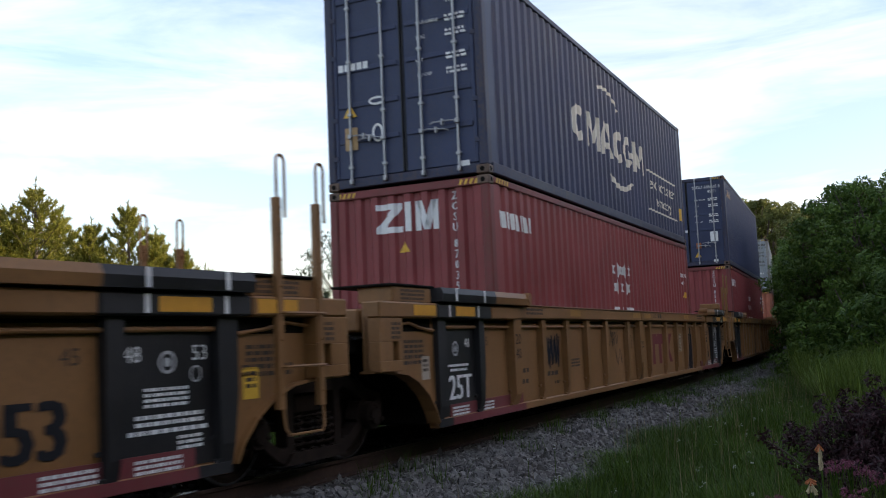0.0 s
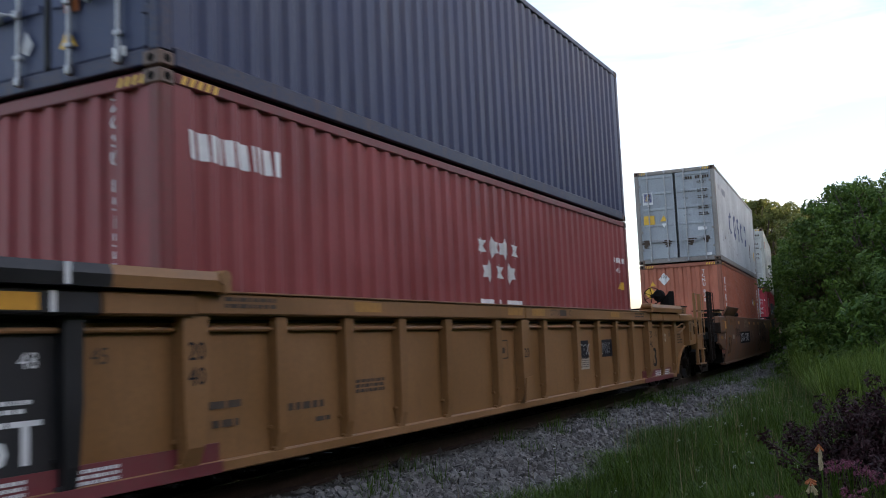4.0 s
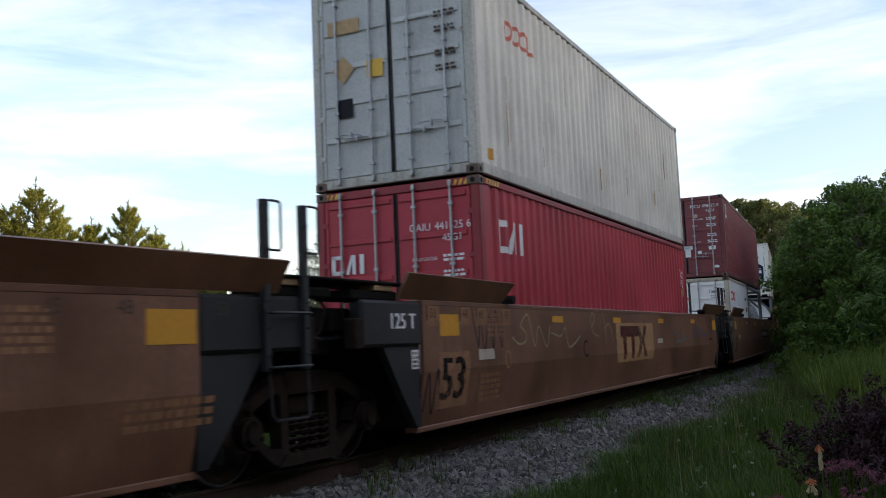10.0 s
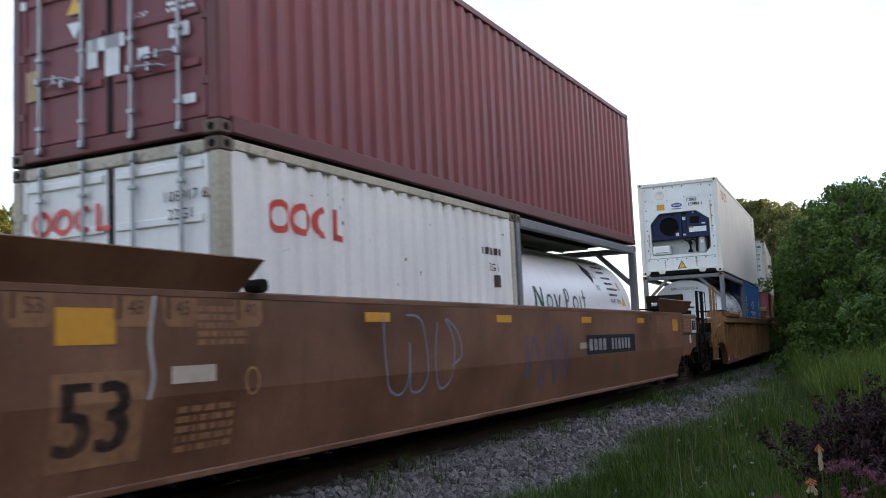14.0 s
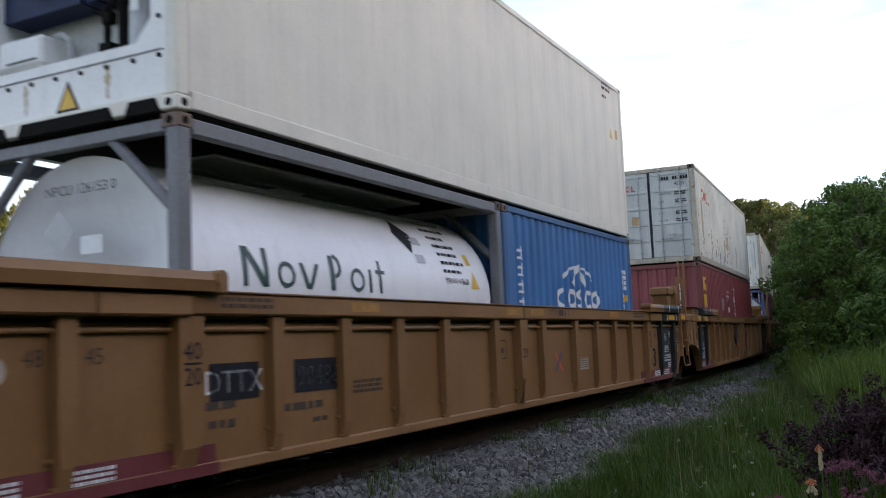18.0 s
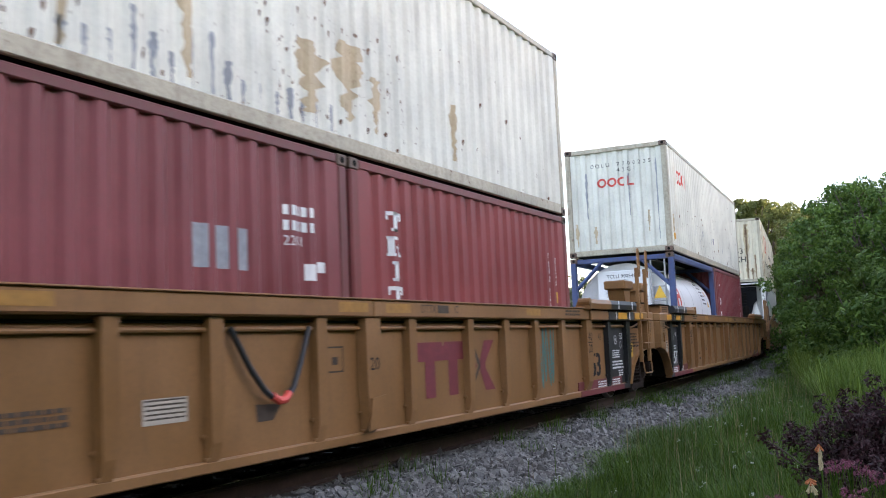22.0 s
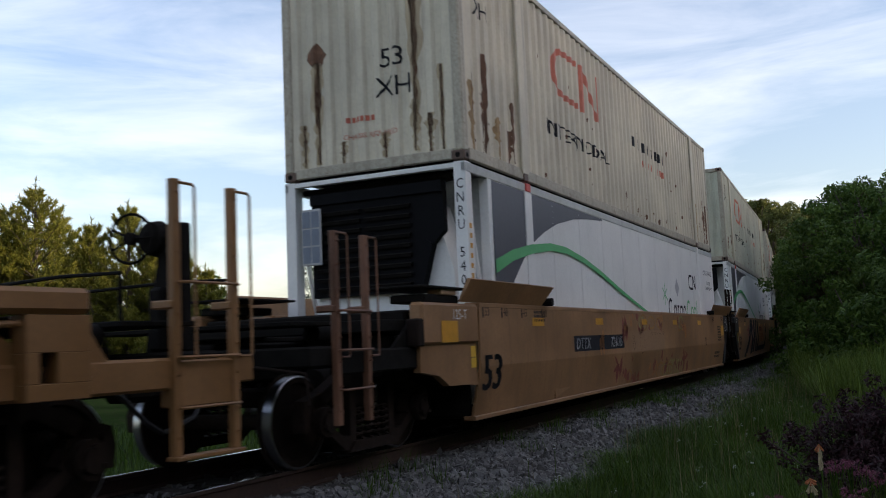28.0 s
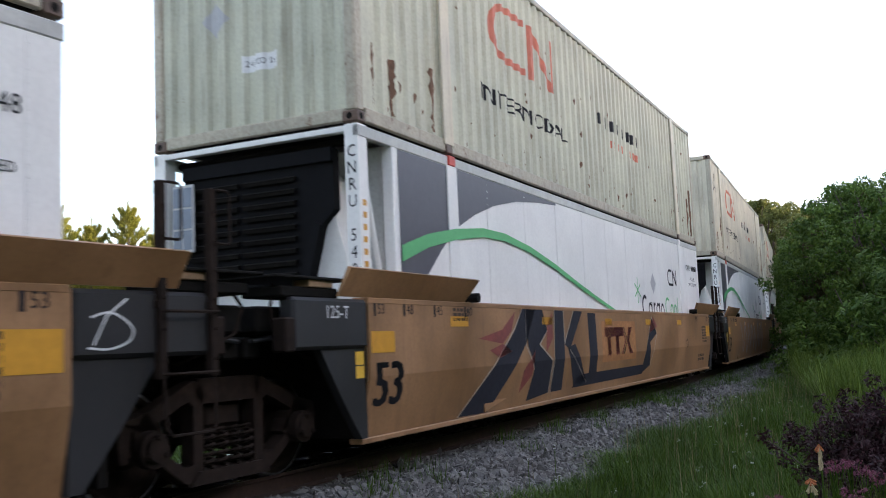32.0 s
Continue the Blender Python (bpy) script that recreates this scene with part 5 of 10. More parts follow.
def ballast():
    rng = np.random.default_rng(5)
    n = 42000
    s = np.concatenate([rng.uniform(3, 16, 27000), rng.uniform(16, 45, 12000), rng.uniform(-4, 70, 3000)])
    d = rng.uniform(-3.0, 3.5, n)
    near = rng.random(n) < 0.8
    d = np.where(near, np.where(rng.random(n) < 0.74, rng.uniform(1.45, 2.9, n), rng.uniform(0.85, 1.5, n)), d)
    unit = np.array([(1, 0, 0), (-1, 0, 0), (0, 1, 0), (0, -1, 0), (0, 0, 1), (0, 0, -1), (.6, .6, .5), (-.6, .6, -.5), (.6, -.6, -.5), (-.6, -.6, .5)], float)
    hull = bmesh.new()
    for v in unit:
        hull.verts.new(v)
    bmesh.ops.convex_hull(hull, input=hull.verts)
    hull.verts.index_update()
    tri = [[v.index for v in f.verts] for f in hull.faces]
    unit = np.array([v.co[:] for v in hull.verts])
    hull.free()
    verts, faces = [], []
    keep = 0
    for i in range(n):
        x, y, th = line(float(s[i]))
        z = float(np.interp(d[i], [-3.2, -1.5, 1.5, 2.6, 3.4], [-0.62, -0.22, -0.22, -0.39, -0.49]))
        if abs(d[i]) < 1.4 and abs((s[i] / 0.55) % 1 - 0.5) > 0.28:
            continue
        r = rng.uniform(0.020, 0.060) * (1.5 if rng.random() < 0.06 else 1)
        q = Euler(rng.uniform(0, 6.28, 3)).to_matrix()
        pts = (unit * rng.uniform(0.62, 1.1, (len(unit), 1)) * (r, r * rng.uniform(.7, 1.25), r * rng.uniform(.55, .9))) @ np.array(q)
        px, py = x + d[i] * math.cos(th), y + d[i] * math.sin(th)
        k = len(verts)
        verts += [(px + a, py + b, z + c + r * 0.35) for a, b, c in pts]
        faces += [tuple(j + k for j in t) for t in tri]
    ob = mesh_object("ballast_stones", verts, faces, M["ballast"])
    tagged(ob, "loose grey crushed stone ballast beside the rails", "ballast", kind="stuff")


ballast()


# ---- plants ----
def blades(name, x, y, z, h, lean, width, material, label, category="grass", seg=3):
    """Curved tapered blades at many places."""
    rng = np.random.default_rng(11)
    n = len(x)
    az = rng.uniform(0, 2 * np.pi, n)
    verts, faces = [], []
    for i in range(n):
        ca, sa = math.cos(az[i]), math.sin(az[i])
        k = len(verts)
        for j in range(seg):
            t = j / seg
            w = width[i] * (1 - t * 0.75)
            o = lean[i] * t * t
            cx, cy, cz = x[i] + ca * o, y[i] + sa * o, z[i] + h[i] * (t - 0.18 * t * t * lean[i] / max(h[i], .05))
            verts.append((cx - sa * w, cy + ca * w, cz))
            verts.append((cx + sa * w, cy - ca * w, cz))
        verts.append((x[i] + ca * lean[i], y[i] + sa * lean[i], z[i] + h[i] * (1 - 0.18 * lean[i] / max(h[i], .05))))
        for j in range(seg - 1):
            faces.append((k + 2 * j, k + 2 * j + 1, k + 2 * j + 3, k + 2 * j + 2))
        faces.append((k + 2 * seg - 2, k + 2 * seg - 1, k + 2 * seg))
    return tagged(mesh_object(name, verts, faces, material), label, category, kind="stuff")


def grass():
    rng = np.random.default_rng(3)
    n = 210000
    y = np.concatenate([rng.uniform(3.5, 16, 130000), rng.uniform(14, 34, 60000), rng.uniform(30, 62, 20000)])
    lx = np.interp(y, LINE_XY[:, 1], LINE_XY[:, 0])
    edge = 2.2 + 0.22 * np.sin(y * 0.9) + 0.15 * np.sin(y * 2.7 + 1) - np.clip((y - 14) * 0.02, 0, 0.5)
    d = edge + rng.beta(1.0, 1.5, n) * np.interp(y, [0, 10, 60], [4.2, 5.5, 12])
    x = lx + d
    thin = np.clip((d - edge) / 0.9, 0.03, 1)
    ok = rng.random(n) < thin
    x, y, d, edge = x[ok], y[ok], d[ok], edge[ok]
    clump = 0.5 + 0.5 * np.sin(x * 3.1 + np.sin(y * 2.3)) * np.sin(y * 2.7)
    h = rng.uniform(0.10, 0.36, len(x)) * (0.65 + 0.7 * clump) * np.clip((d - edge + 0.2) / 1.1, 0.35, 1.25)
    blades("grass", x, y, height(x, y) - 0.01, h, rng.uniform(0.05, 0.32, len(x)), rng.uniform(0.002, 0.006, len(x)), M["grass"], "long green grass on the bank beside the ballast")
    m = 1500
    y2 = rng.uniform(6, 45, m)
    x2 = np.interp(y2, LINE_XY[:, 1], LINE_XY[:, 0]) + rng.uniform(3.0, 7.5, m)
    blades("dry_grass_stems", x2, y2, height(x2, y2), rng.uniform(0.45, 0.85, m), rng.uniform(0.03, 0.2, m), rng.uniform(0.002, 0.004, m), M["drygrass"], "tall dry grass stems on the bank")
    w = 2600
    cx = rng.uniform(5, 40, 60)
    ci = rng.integers(0, 60, w)
    y3 = cx[ci] + rng.normal(0, 0.13, w)
    x3 = np.interp(y3, LINE_XY[:, 1], LINE_XY[:, 0]) + 1.45 + (np.sin(cx[ci] * 7.3) * 0.3 + 0.1) + rng.normal(0, 0.10, w)
    blades("weeds", x3, y3, height(x3, y3), rng.uniform(0.10, 0.36, w), rng.uniform(0.08, 0.26, w), rng.uniform(0.003, 0.007, w), M["grass"], "small green weeds at the foot of the rails", "weeds")
    # the bank beyond the rails
    u = 30000
    s5, d5 = rng.uniform(-6, 55, u), rng.uniform(-9.5, -3.1, u)
    at5 = np.array([line(float(a)) for a in s5])
    x5, y5 = at5[:, 0] + d5 * np.cos(at5[:, 2]), at5[:, 1] + d5 * np.sin(at5[:, 2])
    blades("far_bank_grass", x5, y5, height(x5, y5), rng.uniform(0.2, 0.55, u), rng.uniform(0.05, 0.3, u), rng.uniform(0.006, 0.014, u), M["grass"], "rough green grass on the bank beyond the rails", seg=2)
    # tall pale weeds before the wood
    v = 42000
    y4 = rng.uniform(17, 46, v)
    lx4 = np.interp(y4, LINE_XY[:, 1], LINE_XY[:, 0])
    x4 = lx4 + np.interp(y4, [17, 30, 46], [4.6, 2.9, 2.6]) + rng.beta(1.1, 1.6, v) * 5.5
    tall = 0.5 + 0.5 * np.sin(x4 * 1.3 + y4 * 0.8) * np.sin(y4 * 0.9 - x4 * 0.5)
    blades("tall_weeds", x4, y4, height(x4, y4), rng.uniform(0.45, 1.0, v) * (0.55 + 0.9 * tall), rng.uniform(0.08, 0.45, v), rng.uniform(0.007, 0.018, v), M["weed"], "tall light green weeds before the wood", "weeds")


grass()


def leaf_mesh(name, centres, radii, n, size, material, seed=1, flat=0.75, up=0.3):
    """A crown: leaves scattered through many clumps."""
    rng = np.random.default_rng(seed)
    centres, radii = np.asarray(centres, float), np.asarray(radii, float)
    w = radii ** 2
    idx = rng.choice(len(centres), n, p=w / w.sum())
    v = rng.normal(size=(n, 3))
    v /= np.linalg.norm(v, axis=1)[:, None]
    r = radii[idx] * rng.uniform(0.35, 1.0, n) ** 0.5
    P = centres[idx] + v * r[:, None] * (1, 1, flat)
    nrm = v + rng.normal(0, 0.7, (n, 3)) + (0, 0, up)
    nrm /= np.linalg.norm(nrm, axis=1)[:, None]
    t = np.cross(nrm, rng.normal(size=(n, 3)))
    t /= np.linalg.norm(t, axis=1)[:, None]
    b = np.cross(nrm, t)
    L = size * rng.uniform(0.6, 1.3, n)[:, None]
    V = np.stack([P - t * L, P + b * L * 0.42 - nrm * L * .1, P + t * L, P - b * L * 0.42 - nrm * L * .1], 1).reshape(-1, 3)
    F = np.arange(4 * n).reshape(-1, 4)
    me = bpy.data.meshes.new(name)
    me.from_pydata(V.tolist(), [], F.tolist())
    me.materials.append(material)
    return me


def broad_tree(label, h, spread, seed, material, leaves=9000, leaf=0.13, clumps=46, open_=1.0, low=0.18):
    """A broadleaf tree: tapered trunk, limbs, and clumps of leaves."""
    rnd = random.Random(seed)
    tr = thing("tree", label, "tree")
    k = Kit()
    pts, p = [], Vector((0, 0, -0.3))
    for i in range(7):
        pts.append(p.copy())
        p += Vector((rnd.uniform(-.04, .04) * h, rnd.uniform(-.04, .04) * h, h * 0.125))
    for i in range(6):
        r0, r1 = h * 0.021 * (1 - i * 0.14), h * 0.021 * (1 - (i + 1) * 0.14)
        k.tube(pts[i], pts[i + 1], r0, 9, r1)
    part("trunk", k, M["bark"], tr, smooth=True)
    cs, rs = [], []
    lk = Kit()
    for i in range(clumps):
        z = h * (low + (1 - low) * (i + rnd.random()) / clumps)
        q = (z / h - low) / (1 - low)
        wide = spread * (0.55 + 0.75 * math.sin(min(1, q * 0.9 + 0.12) * math.pi)) * 0.72
        a = rnd.uniform(0, 6.283)
        d = wide * math.sqrt(rnd.uniform(0.08, 1))
        c = Vector((d * math.cos(a), d * math.sin(a), min(z, h * 0.97)))
        rr = spread * rnd.uniform(0.17, 0.36) * (1.1 - 0.45 * q) * open_
        cs.append(c)
        rs.append(rr)
        if i % (2 if clumps < 200 else 5) == 0:
            j = min(5, max(1, int(q * 5)))
            mid = (pts[j] + c) / 2 + Vector((0, 0, -0.05 * h))
            lk.tube(pts[j], mid, h * 0.008, 6, h * 0.005)
            lk.tube(mid, c, h * 0.005, 6, h * 0.002)
    part("branchwork", lk, M["bark"], tr, smooth=True)
    me = leaf_mesh("crown", cs, rs, leaves, leaf, material, seed)
    ob = new("crown", me)
    ob.parent = tr
    return tr


def pine_tree(label, h, spread, seed, needles=60):
    """A pine: upswept branches, each with side shoots that end in brushes of needles."""
    rnd = random.Random(seed)
    rng = np.random.default_rng(seed)
    tr = thing("pine_tree", label, "tree")
    k = Kit()
    k.tube((0, 0, -0.3), (0.05, 0, h * 0.5), h * 0.020, 9, h * 0.013)
    k.tube((0.05, 0, h * 0.5), (0, 0.05, h - 0.3), h * 0.013, 8, 0.012)
    part("trunk", k, M["bark"], tr, smooth=True)
    lk = Kit()
    shoots = [(Vector((0, 0.04, h - 0.9)), Vector((0, 0.02, 1)), 0.9)]
    tiers = int(h * 1.9)
    for i in range(tiers):
        q = i / (tiers - 1)
        z = h * (0.06 + 0.82 * q)
        a0 = rnd.uniform(0, 6.28)
        reach = (spread * (1 - q) ** 0.62 + 0.25) * rnd.uniform(0.75, 1.2)
        m = rnd.randint(6, 8)
        for j in range(m):
            a = a0 + j * 6.283 / m + rnd.uniform(-.35, .35)
            rr = reach * rnd.uniform(0.55, 1.1)
            out = Vector((math.cos(a), math.sin(a), 0))
            root = Vector((0, 0, z))
            tip = root + out * rr + Vector((0, 0, rr * rnd.uniform(0.25, 0.6) + 0.15))
            lk.tube(root, tip, 0.02 + 0.012 * (1 - q), 5, 0.008)
            ax = (tip - root).normalized()
            side = Vector((-math.sin(a), math.cos(a), 0))
            shoots.append((tip - ax * 0.15, (ax + Vector((0, 0, 0.7))).normalized(), 0.5))
            n = max(3, int(rr * 4.6))
            for f in range(n):
                t = 0.3 + 0.65 * (f + rnd.random()) / n
                d = (ax * 0.55 + side * rnd.choice((-1, 1)) * rnd.uniform(0.3, 0.9) + Vector((0, 0, rnd.uniform(0.25, 0.9)))).normalized()
                shoots.append((root.lerp(tip, t), d, rnd.uniform(0.3, 0.62) * (1.1 - 0.3 * t)))
    part("branchwork", lk, M["bark"], tr, smooth=True)
    n = len(shoots) * needles
    P = np.repeat(np.array([s[0][:] for s in shoots]), needles, 0)
    D = np.repeat(np.array([s[1][:] for s in shoots]), needles, 0)
    R = np.repeat(np.array([s[2] for s in shoots]), needles)
    t = rng.random(n)
    dirs = D * 0.9 + rng.normal(size=(n, 3)) * 0.55
    dirs /= np.linalg.norm(dirs, axis=1)[:, None]
    L = rng.uniform(0.12, 0.24, n)[:, None]
    P0 = P + D * (R * t)[:, None]
    wv = np.cross(dirs, rng.normal(size=(n, 3)))
    wv /= np.linalg.norm(wv, axis=1)[:, None] * 62
    V = np.stack([P0 - wv, P0 + wv, P0 + dirs * L + wv * .3, P0 + dirs * L - wv * .3], 1).reshape(-1, 3)
    me = bpy.data.meshes.new("needles")
    me.from_pydata(V.tolist(), [], np.arange(4 * n).reshape(-1, 4).tolist())
    me.materials.append(M["pine"])
    ob = new("needles", me)
    ob.parent = tr
    return tr


def plant(tree, x, y, turn=0.0, size=1.0):
    tree.matrix_basis = pose(x, y, float(height(x, y)[0]) - 0.05, 0, 0, turn)
    return tree


def woods():
    # pines beyond the track
    a = pine_tree("sunlit yellow-green pine tree beyond the track", 9.3, 3.3, 1)
    b = pine_tree("sunlit young pine tree with upright tips", 8.4, 2.3, 2)
    plant(a, -29.4, 27.2)
    plant(b, -26.9, 30.2, 40)
    for src, x, y, r, drop in ((a, -31.6, 24.9, 130, 0.5), (b, -28.1, 29.2, 200, 0.9), (b, -26.1, 31.1, 250, 1.3), (a, -34.5, 32.5, 70, 0.4), (b, -30.4, 26.0, 20, 0.4), (b, -25.3, 31.9, 300, 2.1),
                               (a, -34.0, 22.5, 210, 0.3), (b, -29.6, 30.4, 90, 1.6), (a, -38, 27, 20, 0.2), (b, -24.6, 32.8, 150, 3.0), (a, -28.4, 33.6, 190, 2.6), (b, -31.6, 28.0, 330, 0.6)):
        copy_thing(src, pose(x, y, float(height(x, y)[0]) - drop, 0, 0, r))
    # the lone tree in the middle distance
    c = broad_tree("thin grey-green broadleaf tree with open twigs", 9.0, 4.0, 5, M["leaf2"], 26000, 0.075, 340, 0.52, 0.22)
    plant(c, -28.5, 50.0)
    d = broad_tree("small sunlit broadleaf tree far off", 6.0, 2.6, 6, M["leaf"], 3000, 0.16, 26)
    plant(d, -38.0, 47.0)
    # the edge of the wood where the track leaves the view
    e = broad_tree("dense dark green broadleaf tree at the edge of the wood", 7.6, 4.3, 7, M["leaf"], 46000, 0.085, 210, 0.50, 0.06)
    f = broad_tree("dense broadleaf tree with dark red-green top", 9.0, 4.6, 8, M["leaf"], 50000, 0.085, 220, 0.48, 0.06)
    g = broad_tree("sunlit yellow-green broadleaf tree far behind", 15.0, 5.5, 9, M["leafsun"], 30000, 0.17, 130, 0.62, 0.1)
    plant(e, 1.2, 50.0)
    plant(f, 4.8, 43.0)
    f.location.z -= 0.9
    plant(g, -13.5, 100.0)
    for src, x, y, r, dz in ((e, 3.6, 37.0, 80, 0.9), (f, 7.5, 38.0, 150, 0.7), (e, 5.6, 33.0, 220, 1.8), (f, -1.0, 62.0, 20, 0.5), (e, 8.5, 30.0, 300, 1.5), (e, -2.6, 72.0, 140, 0.5),
                             (f, 2.0, 57.0, 260, 0.0), (g, -6.0, 104.0, 100, 1.0), (g, -20.0, 118.0, 200, 2.0), (g, 2.0, 96.0, 300, 1.0), (f, -5.6, 84, 33, 0), (e, 4.7, 30.5, 10, 4.3), (e, 2.7, 42.0, 190, 3.0), (e, 6.6, 26.0, 100, 4.4)):
        copy_thing(src, pose(x, y, float(height(x, y)[0]) - dz, 0, 0, r))
    k = broad_tree("young fresh green broadleaf tree at the edge of the wood", 4.6, 2.6, 15, M["leafmid"], 20000, 0.075, 120, 0.5, 0.04)
    plant(k, 2.6, 41.0)
    r_ = broad_tree("broadleaf tree with dark red-brown leaves", 8.6, 2.6, 16, M["leafdark"], 16000, 0.085, 90, 0.55, 0.3)
    plant(r_, 2.9, 38.5)
    r_.location.z -= 1.7
    for x, y, t_, dz in ((4.0, 35.0, 50, 0.9), (5.4, 30.0, 120, 1.6), (2.1, 47.0, 200, 0.2), (4.3, 36.5, 290, -0.4), (6.4, 27.5, 10, 1.9), (4.6, 40.0, 75, -2.2), (0.2, 54.0, 160, -0.3), (7.0, 33.0, 230, -1.2), (2.0, 52.0, 33, -2.0)):
        copy_thing(k, pose(x, y, float(height(x, y)[0]) - dz, 0, 0, t_))
    for x, y, top, t_ in ((-11.35, 98.42, 14.45, 15), (-8.10, 96.93, 13.12, 140), (-11.07, 106.59, 14.99, 260)):
        copy_thing(g, pose(x, y, top - 15.2, 0, 0, t_))
    # unseen trees added behind the camera to keep the low sun off the train
    big = broad_tree("tall broadleaf tree behind the camera", 12.6, 5.4, 12, M["leaf"], 15000, 0.30, 90, 1.25, 0.03)
    plant(big, 30, -20)
    i = 0
    for y in range(-60, 122, 7):
        for x in (29.5, 34.0, 38.5):
            i += 1
            q = random.Random(i)
            xx, yy = x + q.uniform(-1.5, 1.5) + max(0, y - 20) * 0.02, y + q.uniform(-2, 2)
            copy_thing(big, pose(xx, yy, float(height(xx, yy)[0]) - q.uniform(-0.3, 0.4), 0, 0, q.uniform(0, 360)))
    # a house among the trees
    hx, hy = 6.33 - 0.4565 * 150, 0.8897 * 150
    hz = 9.9
    ho = thing("house", "small pale house with a sunlit tan shingle roof", "house", m=pose(hx, hy, 0, 0, 0, 65))
    gz = float(height(hx, hy)[0])
    part("wall", Kit().box(-2.0, -3.0, gz - 1, 2.0, 3.0, hz + 2.3), M["siding"], ho)
    part("roof", Kit().prism([(-2.4, hz + 2.0), (0, hz + 3.4), (2.4, hz + 2.0), (2.4, hz + 2.2), (0, hz + 3.62), (-2.4, hz + 2.2)], "y", -3.4, 3.4), M["roofing"], ho)
    for y in (-1.8, 0, 1.8):
        part("window", Kit().box(2.0, y - 0.4, hz + 0.6, 2.04, y + 0.4, hz + 1.6), M["wblack"], ho)
    # a wooden pole with a crossarm beyond the track
    up_ = thing("utility_pole", "grey wooden utility pole with crossarm and transformer", "utility pole", m=pose(6.33 - 0.4215 * 85, 0.9068 * 85, 0, 0, 0, 15))
    pz = float(height(6.33 - 0.4215 * 85, 0.9068 * 85)[0])
    part("pole", Kit().tube((0, 0, pz - 0.3), (0, 0, 9.6), 0.16, 10, 0.11), M["bark"], up_, smooth=True)
    part("crossarm", Kit().box(-1.7, -0.06, 9.15, 0.5, 0.06, 9.27, 0.01), M["bark"], up_)
    for x in (-1.6, -1.0, 0.4):
        part("insulator", Kit().tube((x, 0, 9.27), (x, 0, 9.45), 0.05, 8, 0.03), M["silver"], up_)
    part("transformer", Kit().tube((-0.75, 0, 6.6), (-0.75, 0, 7.6), 0.28, 14), M["silver"], up_, "grey transformer drum", smooth=True)
    part("transformer_bracket", Kit().box(-0.5, -0.04, 7.0, -0.1, 0.04, 7.1, 0.01), M["galv"], up_)
    # far woods
    rng = np.random.default_rng(4)
    cs, rs = [], []
    for t in np.linspace(20, 62, 70):
        a_, R = radians(t), rng.uniform(150, 240)
        x, y = 6.5 - math.sin(a_) * R, math.cos(a_) * R
        hh = rng.uniform(7, 13) * (1.35 if 25 < t < 34 else 0.75 if t > 36 else 1)
        for q in range(7):
            cs.append((x + rng.normal(0, 3), y + rng.normal(0, 3), float(height(x, y)[0]) + hh * (0.2 + 0.12 * q)))
            rs.append(rng.uniform(2, 4) * (1.2 - 0.1 * q))
    for t in np.linspace(21, 36, 34):
        a_, R = radians(t), rng.uniform(100, 125)
        x, y = 6.5 - math.sin(a_) * R, math.cos(a_) * R
        hh = rng.uniform(6.5, 9.5)
        for q in range(7):
            cs.append((x + rng.normal(0, 1.6), y + rng.normal(0, 1.6), float(height(x, y)[0]) + hh * (0.1 + 0.12 * q)))
            rs.append(rng.uniform(1.0, 2.0) * (1.2 - 0.1 * q))
    ob = new("far_woods", leaf_mesh("far_woods", cs, rs, 90000, 0.5, M["leaf2"], 5))
    tagged(ob, "hazy line of woods far beyond the track", "woods", kind="stuff")


woods()


def shrub(label, x, y, stems, seed, material, leaves=620, leaf=0.019):
    """Arching stems, each with a plume of small leaves. stems: (reach x, reach y, height)."""
    rnd = random.Random(seed)
    rng = np.random.default_rng(seed)
    sh = thing("shrub", label, "shrub", m=pose(x, y, float(height(x, y)[0])))
    k = Kit()
    cs, rs = [], []
    for rx, ry, h in stems:
        tip = Vector((rx, ry, h))
        mid = Vector((rx * 0.35, ry * 0.35, h * 0.68))
        base = Vector((rnd.uniform(-.08, .08), rnd.uniform(-.08, .08), -0.05))
        pts = [base * (1 - t) ** 2 + mid * 2 * t * (1 - t) + tip * t * t for t in (i / 9 for i in range(10))]
        k.path([p[:] for p in pts], 0.006, 5)
        for t in range(3, 10):
            for q in range(2):
                cs.append(pts[t] + Vector((rnd.uniform(-.07, .07), rnd.uniform(-.07, .07), rnd.uniform(-.05, .06))))
                rs.append(rnd.uniform(0.05, 0.11) * (1.15 - 0.05 * t))
    part("twig_frame", k, M["bark"], sh)
    ob = new("foliage", leaf_mesh("foliage", cs, rs, leaves * len(stems), leaf, material, seed, 0.9))
    ob.parent = sh
    return sh


def stems_of(n, w, h, seed):
    r = random.Random(seed)
    out = []
    for i in range(n):
        a, d = i * 2.4 + r.uniform(-.4, .4), w * math.sqrt((i + 0.5) / n)
        out.append((d * math.cos(a), d * math.sin(a), h * r.uniform(0.55, 1.05) * (1 - 0.35 * (d / w) ** 2)))
    return out


shrub("dark purple-leaved shrub beside the grass", 5.62, 7.15, stems_of(30, 0.36, 1.22, 3) + [(-0.62, -0.2, 0.78), (-0.5, -0.12, 0.84), (-0.42, 0.05, 0.80), (-0.36, -0.2, 0.74)], 3, M["purple"])
shrub("dark purple-leaved shrub beside the grass", 6.02, 7.4, stems_of(26, 0.40, 1.30, 4), 4, M["purple"])
shrub("low dark purple-leaved shrub behind the flowers", 5.72, 6.3, stems_of(20, 0.34, 0.80, 6), 6, M["purple"])
shrub("low dark purple-leaved shrub behind the flowers", 6.08, 6.6, stems_of(20, 0.36, 0.95, 7), 7, M["purple"])


